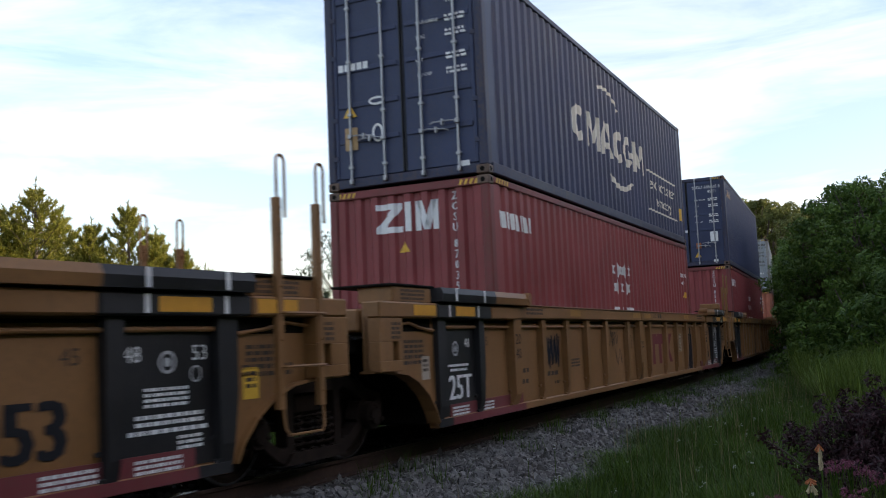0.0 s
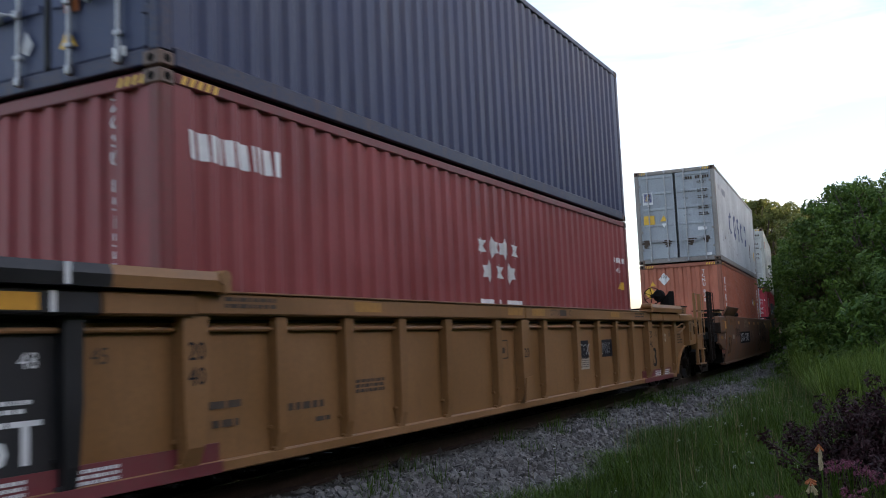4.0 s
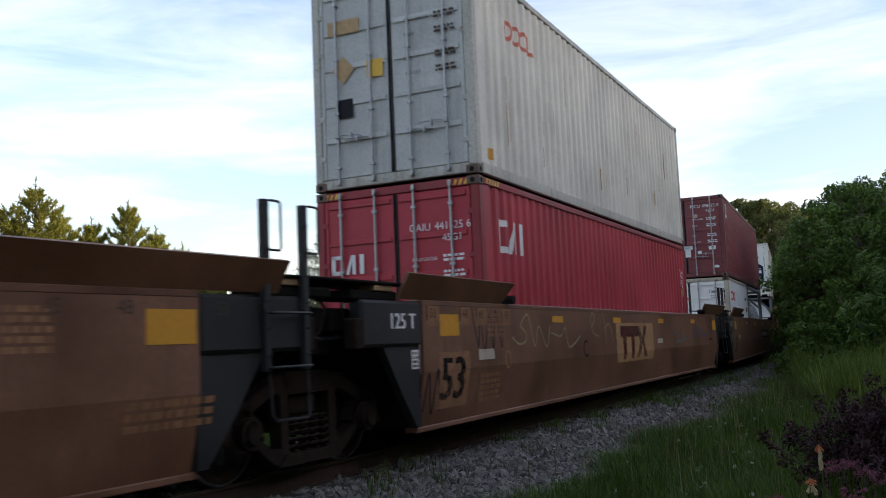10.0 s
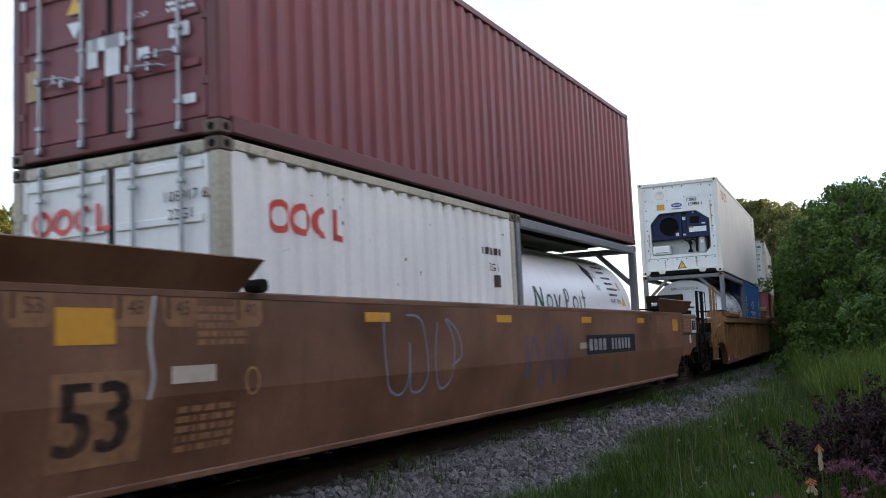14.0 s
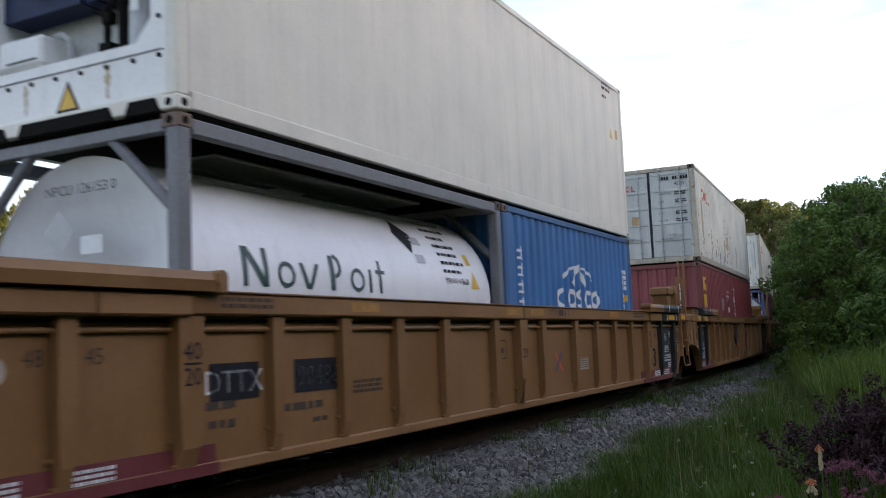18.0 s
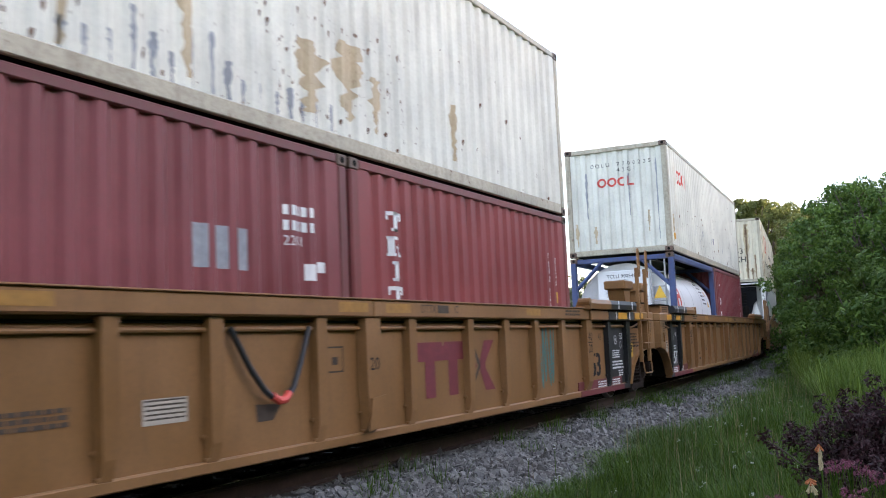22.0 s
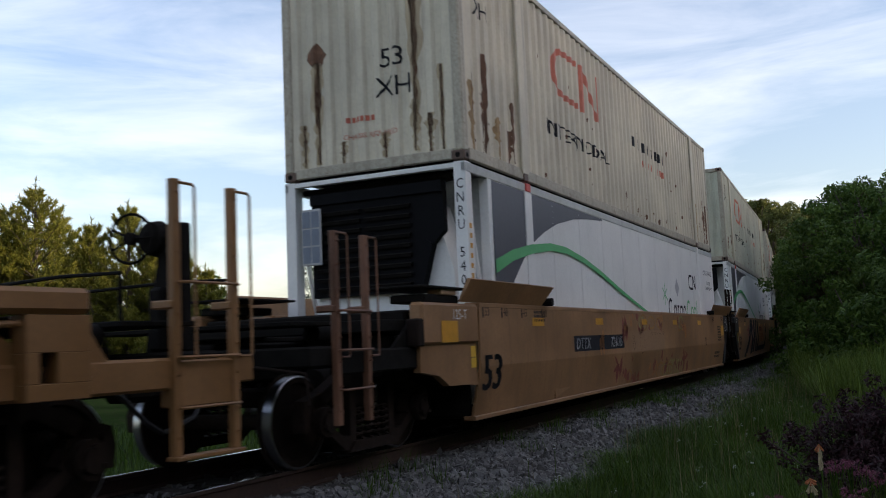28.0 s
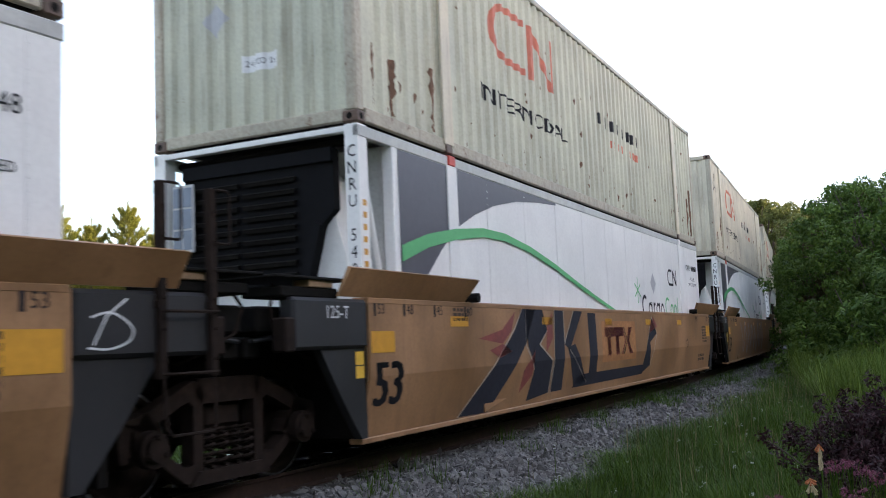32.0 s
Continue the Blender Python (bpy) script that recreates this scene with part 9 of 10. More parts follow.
    code_column(b, 2.58, z(2.30), 4, 0.085, "w", False, text="22G1")
    side_mark(b, [rect(2.5, z(1.62), 2.62, z(1.78))], M["y"], "", "label_plate")
    # white box over the blue-framed tank
    z = up(8)
    b = ride(container("container", "white corrugated shipping container with rusty corner post", M["cream"], H=ST, face="wall", rail_mat=worn(M["oldwhite"])), S[8], 0, BASE[8])
    ring_word(b, -0.46, z(4.72), 0.22, "r", True)
    ring_word(b, -4.95, z(4.88), 0.34, "r", False, wide=0.95)
    for k, ch in enumerate("OOLU 7700235"):
        if ch != " ":
            end_mark(b, word(ch, -0.56 + 0.125 * k, z(5.14), .095, 0.9), M["k"], "", "lettering")
    for k, ch in enumerate("42G1"):
        end_mark(b, word(ch, 0.065 + 0.125 * k, z(5.0), .095, 0.9), M["k"], "", "lettering")
    rnd = random.Random(8)
    spots = []
    for k in range(90):
        u, v, s = rnd.uniform(-5.9, 5.9), 0.2 + 1.3 * rnd.random() ** 1.5, 0.006 + 0.016 * rnd.random() ** 2
        spots.append([(u - s, v), (u - s * .5, v - s * 4 * rnd.random() - s), (u + s * .7, v - s), (u + s, v + s), (u, v + s * 1.4)])
    side_mark(b, spots, M["rustm"], "scattered rust spots", "rust_stain")
    side_mark(b, [rect(u, v, u + .05, v + rnd.uniform(.1, .3)) for u, v in ((rnd.uniform(-3, 3), rnd.uniform(.25, .8)) for _ in range(12))], M["greymark"], "grey streaks", "staining")
    side_mark(b, [rect(-5.7, z(3.3), -5.5, z(3.45))], M["reflect"], "", "label_plate")
    for u, v0, v1, w, sd in ((-5.95, 0.2, 2.3, 0.12, 1), (-5.6, 0.25, 0.9, 0.1, 2), (-3.2, 0.3, 0.8, 0.08, 3), (-5.25, 0.3, 2.2, 0.05, 4), (1.4, 0.3, 0.9, 0.08, 5)):
        side_mark(b, stain(u, v0, v1, w, sd), M["creamrust"], "rust stain", "rust_stain")
    side_mark(b, speckle(-5.9, 5.8, 0.2, 2.2, 130, 0.005, 0.02, 33, 1.6), M["rustm"], "rust chips", "rust_stain")
    for u, v0, v1, w, sd in ((-0.72, 0.9, 2.0, 0.06, 21), (-0.55, 0.3, 0.7, 0.1, 22), (0.3, 0.9, 1.9, 0.04, 23), (0.72, 0.5, 1.0, 0.08, 24), (0.95, 0.3, 2.2, 0.05, 25), (-1.0, 0.25, 0.8, 0.08, 26)):
        end_mark(b, stain(u, v0, v1, w, sd), M["greymark"] if sd % 2 else M["creamrust"], "run-down stain", "staining")
    t = ride(tank_container("white tank with steel bands in a blue frame", M["tankblue"], (-1.3, 0.0, 1.3)), S[8], -3.06, BASE[8] - ST - 0.02)
    tank_marks(t, 8)
    z = lo(8, ST)
    b = ride(container("container", "dark maroon twenty-foot container with white letters", M["maroon"], L=6.058, H=ST, face="wall"), S[8], 3.06, BASE[8] - ST - 0.02)
    for k in range(3):
        v = z(2.30) - k * .40
        side_mark(b, [rect(-2.10, v, -2.02, v + .26), rect(-2.16, v + .16, -1.94, v + .20)] if k == 0 else ringmark(-2.03, v + .1, .12, .12, .05), M["w"], "white letter shape", "word_mark")
    code_column(b, 2.45, z(2.2), 8, 0.08, "w", False)
    # 53-foot pairs
    for i in (9, 10, 11, 12):
        ride(cn_box(i), S[i], 0, BASE[i])
        ride(nose_reefer(i), S[i], 0, BASE[i] - HC - 0.02)


def tank_marks(t, i):
    if i in (5, 6):
        # dark serif word mark as plain shapes
        u, v, h = -2.15, 1.30, 0.34
        out = [rect(u, v, u + .06, v + h), rect(u + .28, v, u + .34, v + h), [(u, v + h), (u + .09, v + h), (u + .34, v), (u + .25, v)]]
        out += ringmark(u + .60, v + .12, .13, .12, .04) + [[(u + .80, v + .24), (u + .86, v + .24), (u + .96, v), (u + .90, v)], [(u + 1.06, v + .24), (u + 1.12, v + .24), (u + .98, v), (u + .92, v)]]
        out += [rect(u + 1.30, v, u + 1.37, v + h)] + arc(u + 1.38, v + .24, .12, -90, 90, .045, 8) + ringmark(u + 1.78, v + .12, .13, .12, .04) + [rect(u + 2.0, v, u + 2.05, v + .24), rect(u + 2.2, v, u + 2.25, v + .34), rect(u + 2.14, v + .2, u + 2.32, v + .24)]
        barrel_mark(t, out, "greenblack", "dark green word mark", "word_mark")
        barrel_mark(t, [[(0.75, 2.02), (0.95, 1.78), (1.15, 2.02), (0.95, 2.2)]], "k", "dark diamond", "emblem")
        barrel_mark(t, [rect(1.05, 1.9, 1.28, 2.0), rect(1.0, 1.68, 1.2, 1.78)], "silver", "", "label_plate")
    else:
        barrel_mark(t, [rect(-2.25, 2.02, -1.85, 2.16)], "bluem", "blue flag block", "emblem")
        barrel_mark(t, [[(-2.2, 1.95), (-2.05, 1.95), (-2.0, 1.30), (-2.15, 1.30)], [(-1.75, 1.95), (-1.6, 1.95), (-1.65, 1.30), (-1.8, 1.30)], rect(-2.1, 1.56, -1.7, 1.66)], "r", "red bar emblem", "emblem")
    for k, w in enumerate((.62, .42, .55, .50, .60, .48, .55)):
        if i != 8 and k == 6:
            continue
        barrel_mark(t, bars(1.60, 2.16 - k * .105, w, .04, 1, .4, k + i), "k", "", "code_bar")
    if i != 8:
        barrel_mark(t, word("MAWP 4 BAR", 1.92, 1.50, .075), "k", "", "lettering")
    barrel_mark(t, [[(2.28, 1.42), (2.52, 1.42), (2.40, 1.64)]], "y", "warning triangle", "warning_triangle")
    barrel_mark(t, [rect(2.30, 1.72, 2.42, 1.86)], "y", "yellow label", "label_plate")
    y = -2.865
    def q(polys, mat, label="", name="marking"):
        marking(name, polys, t, M[mat], "y", y, None, label)
    if i == 8:
        part("end_plate", Kit().box(-0.62, y + 0.0, 0.9, 0.62, y + 0.05, 2.25, 0.02), M["tank"], t, "white data plate")
        q(word("TCLU 900548 6", 0, 2.12, .085) + word("22T6", 0, 2.0, .07), "k", "", "lettering")
        q(word("36 000KG", -.28, 1.74, .05) + word("3 740KG", -.28, 1.66, .05), "k", "", "lettering")
        q(bars(-.3, 1.90, .6, .04, 1, .7, 3) + bars(.1, 1.78, .4, .04, 3, .6, 4), "k", "", "code_bar")
        q([rect(-.22, 1.42, .18, 1.55)], "r", "red label", "label_plate")
        for zz in range(6):
            part("ladder_rung", lambda: Kit().tube((0.68, 0, 0), (1.0, 0, 0), 0.016, 6), M["galv"], t, key="trung", at=(0, -2.97, 0.5 + zz * 0.33))
        for x in (0.68, 1.0):
            part("ladder_stile", lambda: Kit().box(-0.02, -0.015, 0.2, 0.02, 0.015, 2.5), M["galv"], t, key="tstile", at=(x, -2.97, 0))
        part("warning_triangle", Kit().prism([(0.72, 1.55), (1.0, 1.55), (0.86, 1.85)], "y", -3.0, -2.995), M["y"], t, "yellow warning triangle")
    else:
        q(word("NPCU 126153 0" if i == 6 else "NPCU", 0.0, 2.15, .085), "k", "", "lettering")
        q([[(-.42, 1.80), (-.25, 1.60), (-.08, 1.80), (-.25, 2.0)]], "silver", "grey diamond", "placard")
        q([rect(0.0, 1.60, .25, 1.75)], "w", "", "label_plate")


M["fannavy"] = plain("navy_machine_paint", (0.013, 0.022, 0.065), 0.6, 0, 0.2, spec=0.25)
M["greenblack"] = plain("dark_green_lettering", (0.02, 0.06, 0.05), 0.5)
# Darker than the sides: the end's shade is put into this colour.
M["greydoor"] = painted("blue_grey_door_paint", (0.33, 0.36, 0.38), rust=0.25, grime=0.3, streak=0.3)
M["greyrail"] = painted("dark_stained_frame_paint", (0.27, 0.25, 0.225), rust=0.4, grime=0.4, streak=0.4)
load()


# ---- paint on the cars ----
FOLD = [(0.25, -0.10), (0.80, 0.0), (1.54, 0.0)]


def car_of(i):
    return next(ob for ob, s, m in ROLLING if s == S[i] and ob.name.startswith("well_car"))


def plate_mark(i, polys, mat, label="", name="marking"):
    return marking(name, polys, car_of(i), M[mat], "x", 1.50, None, label, 0.004, FOLD)


def rib_mark(i, polys, mat, label="", name="marking"):
    return marking(name, polys, car_of(i), M[mat], "x", 1.375, None, label, 0.005)


def scribble(seed, u0, u1, v0, v1, n, w):
    """Sprayed loops across a stretch of a side."""
    r = random.Random(seed)
    pts = []
    for k in range(n):
        f = k / (n - 1)
        pts.append((u0 + (u1 - u0) * (f + r.uniform(-.5, .5) / n), (v0 if k % 2 else v1) + r.uniform(-.12, .12) * (v1 - v0)))
    return stroke(wave(0, 0, pts, 1, 7), w)


def car_paint():
    # rust-brown cars
    for i in (3, 4, 5):
        plate_mark(i, [rect(-7.97, 0.40, -7.22, 0.99)], "patchbrown", "paler repainted patch", "paint_patch")
        for shift in (0.0, 0.018, 0.036, 0.054):
            plate_mark(i, word("53", -7.65 + shift, 0.71, 0.45, 0.98), "k", "", "stencil")
            car_of(i).children[-1].location.x = 0.003 + shift * 0.04
        plate_mark(i, [rect(-8.67, 1.18, -8.34, 1.38)] if i == 3 else [rect(-7.94, 1.16, -7.47, 1.39)], "reflect", "orange reflector", "reflector")
        plate_mark(i, [rect(7.47, 1.15, 7.93, 1.39)], "reflect", "orange reflector", "reflector")
        for u in ((-5.11, -1.84, -0.12, 1.5, 4.4) if i == 3 else (-4.22, -1.2, 1.97, 5.07)):
            plate_mark(i, [rect(u - .23, 1.31, u + .23, 1.40)], "reflect", "orange reflector", "reflector")
        plate_mark(i, [rect(-6.97, 0.88, -6.52, 1.0), rect(1.60, 0.92, 2.04, 1.01)], "pale", "", "label_plate")
        plate_mark(i, bars(-6.9, 0.72, .6, .045, 5, .5, i) + bars(-6.7, 1.42, .55, .04, 5, .5, i + 3), "patchbrown", "", "stencil_bar")
        for u, w in ((-8.12, "53"), (-7.32, "48"), (-6.88, "45"), (-6.14, "40")):
            plate_mark(i, [[(u - .17, 1.32), (u - .12, 1.27), (u + .12, 1.27), (u + .17, 1.32), (u + .17, 1.47), (u - .17, 1.47)]], "patchbrown", "paler round-cornered patch", "paint_patch")
            car_of(i).children[-1].location.x = -0.001
            plate_mark(i, word(w, u + .03, 1.40, .10) + [rect(u - .13, 1.32, u - .10, 1.47)], "k", "", "stencil")
        for u, w in ((5.75, "40"), (6.75, "45"), (7.3, "48"), (8.2, "53")):
            plate_mark(i, word(w, u, 1.40, .10), "dim", "", "stencil")
        plate_mark(i, ringmark(-6.1, .86, .09, .11, .02) + ringmark(5.9, .86, .09, .11, .02), "patchtan", "", "stencil_ring")
        plate_mark(i, bars(6.2, 1.40, .55, .04, 5, .5, i + 5) + bars(7.3, .78, .8, .05, 3, .5, i + 6), "patchbrown", "", "stencil_bar")
        if i != 3:
            for shift in (0.0, 0.008, 0.016):
                marking("stencil", word("125 T", -8.76 + shift, 1.315, 0.15, 1.05), car_of(i), M["w"], "x", 1.501 + shift * 0.05)
            marking("stencil_bar", bars(-9.3, 1.29, .14, .02, 2, .5, i), car_of(i), M["dim"], "x", 1.501)
            marking("label_plate", [rect(-8.52, 0.84, -8.37, 1.03)], car_of(i), M["w"], "x", 1.461, None, "white paper label")
            marking("code_bar", bars(-8.50, 1.01, .11, .025, 4, .7, i), car_of(i), M["dim"], "x", 1.462)
        else:
            marking("label_plate", bars(-9.34, 1.41, .62, .055, 4, .35, 3) + bars(-9.34, 1.10, .3, .03, 1, .35, 3), car_of(i), M["patchbrown"], "x", 1.501)
            marking("label_plate", [rect(-9.3, 0.90, -8.88, 0.98)], car_of(i), M["patchtan"], "x", 1.461)
            marking("label_plate", [rect(-8.42, 0.88, -8.345, 1.06)], car_of(i), M["w"], "x", 1.461)
    plate_mark(3, [rect(-4.95, 0.72, -1.85, 1.08)], "panelblack", "black number panel", "number_panel")
    number_word(3, "DTTX", -4.24, 0.90, 0.25, 1.55)
    number_word(3, "727021", -2.84, 0.90, 0.25, 1.52)
    plate_mark(3, word("B", -1.34, .91, .26), "k", "", "stencil")
    plate_mark(3, ringmark(-0.78, .93, .13, .18, .025), "pale", "", "stencil_ring")
    plate_mark(3, scribble(1, -6.2, -5.0, .95, 1.2, 9, .05), "k", "black sprayed scrawl", "spray_paint")
    plate_mark(3, scribble(2, -3.5, -2.3, 1.22, 1.47, 13, .022), "pale", "pale sprayed tag", "spray_paint")
    plate_mark(3, scribble(3, 1.9, 4.7, .62, 1.40, 15, .07) + stroke(wave(0, 0, [(1.25, 1.35), (1.15, 1.1), (1.35, .95), (1.6, .98), (1.5, .75), (1.35, .70), (1.4, .55), (1.6, .6), (1.55, .72)], 1, 5), .05) + stroke(wave(0, 0, [(2.2, .75), (1.95, .72), (1.85, .5), (2.1, .38), (2.5, .5), (2.9, .85), (3.3, .7), (3.7, .9), (4.3, .66), (4.7, .9)], 1, 5), .07), "sprayblack", "large black sprayed lettering", "spray_paint")
    plate_mark(3, [rect(4.85, 1.18, 5.2, 1.38)], "reflect", "orange reflector", "reflector")
    plate_mark(4, stroke(wave(0, 0, [(-5.93, 1.12), (-5.72, 1.04), (-5.48, 1.07), (-5.48, 1.18), (-5.64, 1.27), (-5.42, 1.41), (-5.30, 1.30), (-5.16, 1.0), (-4.98, 1.26), (-4.71, .98), (-4.56, 1.26)], 1, 6), .028)
               + stroke(wave(0, 0, [(-4.50, 1.17), (-4.12, 1.12), (-3.92, 1.23), (-3.76, .96), (-3.23, 1.11)], 1, 6), .028), "sprayolive", "pale olive sprayed scrawl", "spray_paint")
    plate_mark(4, stroke(wave(0, 0, [(-2.64, 1.24), (-2.48, 1.38), (-2.58, 1.47), (-2.68, 1.36), (-2.58, 1.16), (-2.30, 1.10)], 1, 6), .028) + stroke([(-2.02, 1.48), (-1.94, 1.25), (-1.88, 1.0)], .028)
               + stroke(wave(0, 0, [(-1.93, 1.22), (-1.72, 1.30), (-1.58, 1.2), (-1.48, 1.0)], 1, 5), .028), "sprayolive", "pale olive sprayed scrawl", "spray_paint")
    plate_mark(4, scribble(13, -7.1, -6.2, 1.0, 1.45, 9, .02) + scribble(14, -8.4, -7.9, .35, .8, 6, .025), "sprayblack", "dark sprayed scrawl", "spray_paint")
    plate_mark(4, [rect(-1.29, .64, 1.27, 1.31)], "patchtan", "tan emblem patch", "paint_patch")
    plate_mark(4, word("C", -3.0, .92, .26), "k", "", "stencil")
    plate_mark(4, stroke(wave(0, 0, [(5.2, 1.2), (5.05, 1.08), (5.3, 1.0), (5.5, 1.2), (5.35, 1.25), (5.45, 1.02), (5.75, 1.08), (5.85, 1.22), (5.7, 1.2), (5.9, 1.02), (6.15, 1.12), (6.3, 1.22), (6.2, 1.05), (6.5, 1.04), (7.2, 1.1)], 1, 6), .03), "bluespray", "blue sprayed tag", "spray_paint")
    plate_mark(4, stroke(wave(0, 0, [(3.3, 1.12), (3.1, 1.1), (3.2, 1.0), (3.3, .92), (3.1, .9), (3.5, .95), (3.6, 1.1), (3.55, .92), (3.8, .95), (3.95, 1.1), (3.9, .92), (4.2, 1.0), (4.3, .92)], 1, 5), .03), "cyan", "pale cyan sprayed tag", "spray_paint")
    plate_mark(4, stroke([(6.9, .9), (7.1, .95), (7.35, .9)], .03), "k", "", "spray_paint")
    big_mark(4, -1.04, .69, 1.86, .57, "maroonm")
    plate_mark(5, stroke(wave(0, 0, [(-4.12, 1.36), (-4.1, .95), (-4.02, .68), (-3.8, .60), (-3.66, .72), (-3.62, 1.1), (-3.6, .66), (-3.36, .62), (-3.24, .8), (-3.3, 1.22), (-3.42, 1.36), (-3.66, 1.38)], 1, 6), .024) + stroke(wave(0, 0, [(-3.0, 1.3), (-3.08, .9), (-2.95, .62), (-2.7, .7), (-2.62, 1.1), (-2.8, 1.34), (-2.52, 1.2), (-2.44, .95), (-2.7, .84)], 1, 6), .024), "paleblue", "pale blue sprayed letters", "spray_paint")
    plate_mark(5, scribble(22, -0.6, 1.1, .5, 1.2, 9, .04), "bluespray", "blue sprayed letters", "spray_paint")
    plate_mark(5, [rect(1.9, .82, 4.6, 1.12)], "k", "black number panel", "number_panel")
    for u, n in ((2.05, 4), (3.2, 6)):
        plate_mark(5, blocks(u, .88, .18, [.16 if n == 4 else .12] * n, .07), "w", "", "code_bar")
        car_of(5).children[-1].location.x = 0.003
    plate_mark(5, stroke(wave(0, 0, [(-7.12, 1.5), (-7.17, 1.2), (-7.14, .95), (-7.18, .80)], 1, 4), .035), "silver", "grey paint run", "paint_run")
    c5 = car_of(5)
    marking("data_plate", [rect(9.22, 1.10, 9.66, 1.40)], c5, M["w"], "x", 1.502, None, "white-framed black data plate")
    marking("data_plate", [rect(9.25, 1.16, 9.44, 1.37), rect(9.46, 1.16, 9.55, 1.37), rect(9.57, 1.16, 9.63, 1.37)], c5, M["k"], "x", 1.505)
    marking("label_plate", [rect(9.14, 0.88, 9.30, 1.05)], c5, M["w"], "x", 1.462, None, "white paper label")
    plate_mark(5, bars(8.42, 1.40, .03, .05, 1, .5, 3), "pale", "", "stencil_bar")
    marking("stencil_bar", bars(8.5, 1.40, .55, .05, 4, .45, 8), c5, M["patchtan"], "x", 1.502)
    plate_mark(5, disc(7.25, 1.36, .15), "patchbrown", "paler round patch", "paint_patch")
    plate_mark(5, disc(7.85, 1.42, .08), "patchbrown", "paler round patch", "paint_patch")
    # tan cars
    for i in (9, 10, 11, 12):
        for shift in (0.0, 0.022, 0.044, 0.066):
            plate_mark(i, word("53", -7.99 + shift * .8, 0.73, 0.41, 0.98), "k", "", "stencil")
            car_of(i).children[-1].location.x = shift * 0.04
        plate_mark(i, [rect(-6.62, 1.26, -6.17, 1.37), rect(7.47, 1.0, 7.90, 1.26)], "reflect", "orange reflector", "reflector")
        for u in (-3.6, -0.68, 1.94, 4.6):
            plate_mark(i, [rect(u - .2, 1.28, u + .2, 1.38)], "reflect", "orange reflector", "reflector")
        for u, w in ((-8.1, "53"), (-7.53, "48"), (-6.87, "45"), (-6.12, "40"), (6.5, "45"), (7.74, "53")):
            plate_mark(i, word(w, u, 1.43, .10) + [rect(u - .14, 1.36, u - .10, 1.50)], "k", "", "stencil")
        plate_mark(i, bars(-6.55, 1.46, .4, .035, 3, .5, i) + bars(7.0, 1.25, .5, .045, 6, .5, i + 1) + bars(6.6, .6, .7, .06, 2, .5, i + 2), "dim", "", "stencil_bar")
        plate_mark(i, ringmark(5.3, .88, .08, .10, .025), "dim", "", "stencil_ring")
        marking("label_plate", [rect(-8.52, .92, -8.38, 1.04), rect(-8.52, .80, -8.38, .91)], car_of(i), M["y"], "x", 1.461, None, "yellow label")
        if i == 9:
            marking("reflector", [rect(-9.32, 1.09, -8.92, 1.32)], car_of(i), M["reflect"], "x", 1.502, None, "orange reflector")
        else:
            plate_mark(i, [rect(-8.30, 1.02, -7.86, 1.22)], "reflect", "orange reflector", "reflector")
        marking("stencil", word("125-T", -8.86, 1.39, 0.11), car_of(i), M["w"], "x", 1.502)
        part("pocket_plate", lambda: Kit().box(-0.45, 0, -0.02, 0.45, 0.02, 0.16, 0.006), M["wtan"], car_of(i), key="pocket", at=pose(1.425, -5.2, 0.36, 0, -10, 90))
    plate_mark(9, [rect(-4.93, .885, -2.19, 1.115)], "panelblack", "black number panel", "number_panel")
    number_word(9, "DTTX", -4.48, 1.0, 0.165, 1.5)
    number_word(9, "724145", -2.66, 1.0, 0.165, 1.36)
    plate_mark(9, [rect(-1.75, .77, 0.86, 1.17)], "tanclean", "clean repainted tan panel", "paint_patch")
    car_of(9).children[-1].location.x = 0.001
    plate_mark(9, word("B", -1.52, .965, .26) + word("LD LMT 115000 PER UNIT", .29, 1.11, .06, 1.25), "k", "", "stencil")
    car_of(9).children[-1].location.x = 0.003
    r = random.Random(9)
    for k, (u, v, s) in enumerate([(-3.5, 1.02, .20), (-2.1, 1.22, .22), (-2.5, .56, .24), (-1.9, .42, .16), (2.85, 1.2, .24), (2.85, .55, .26), (3.3, .36, .16), (2.3, 1.38, .14), (0.2, .42, .22), (1.15, .45, .18)]
                               + [(r.uniform(-2.4, 3.0), r.choice((r.uniform(.3, .7), r.uniform(1.2, 1.45))), r.uniform(.06, .13)) for _ in range(26)]):
        petals = []
        for q in range(5):
            a, du, dv = r.uniform(.3, 2.8), r.uniform(-.7, .7) * s, r.uniform(-.5, .5) * s
            lu, lv = s * .75 * math.cos(a), s * .75 * math.sin(a)
            w = s * .30
            petals.append([(u + du - lu, v + dv - lv), (u + du - lu * .3 + w, v + dv - lv * .3 - w * .4), (u + du + lu * .4 + w, v + dv + lv * .4), (u + du + lu, v + dv + lv), (u + du + lu * .3 - w, v + dv + lv * .3 + w * .4), (u + du - lu * .4 - w, v + dv - lv * .4)])
        plate_mark(9, petals, "floral" if k % 4 else "orangespray", "dull red sprayed leaf cluster", "spray_paint")
        car_of(9).children[-1].location.x = -0.0006 - 0.00005 * k
    for k in range(16):
        u, v, w, h = r.uniform(-2.2, 2.6), r.choice((.38, 1.32)), r.uniform(.18, .34), r.uniform(.12, .22)
        plate_mark(9, ringmark(u, v, w, h, .045), "greenspray" if k % 2 else "patchtan", "pale olive sprayed loop", "spray_paint")
        car_of(9).children[-1].location.x = -0.003 - 0.00004 * k
    plate_mark(9, ringmark(-0.92, .955, .17, .20, .012) + word("H", -.92, .88, .07), "k", "", "stencil_ring")
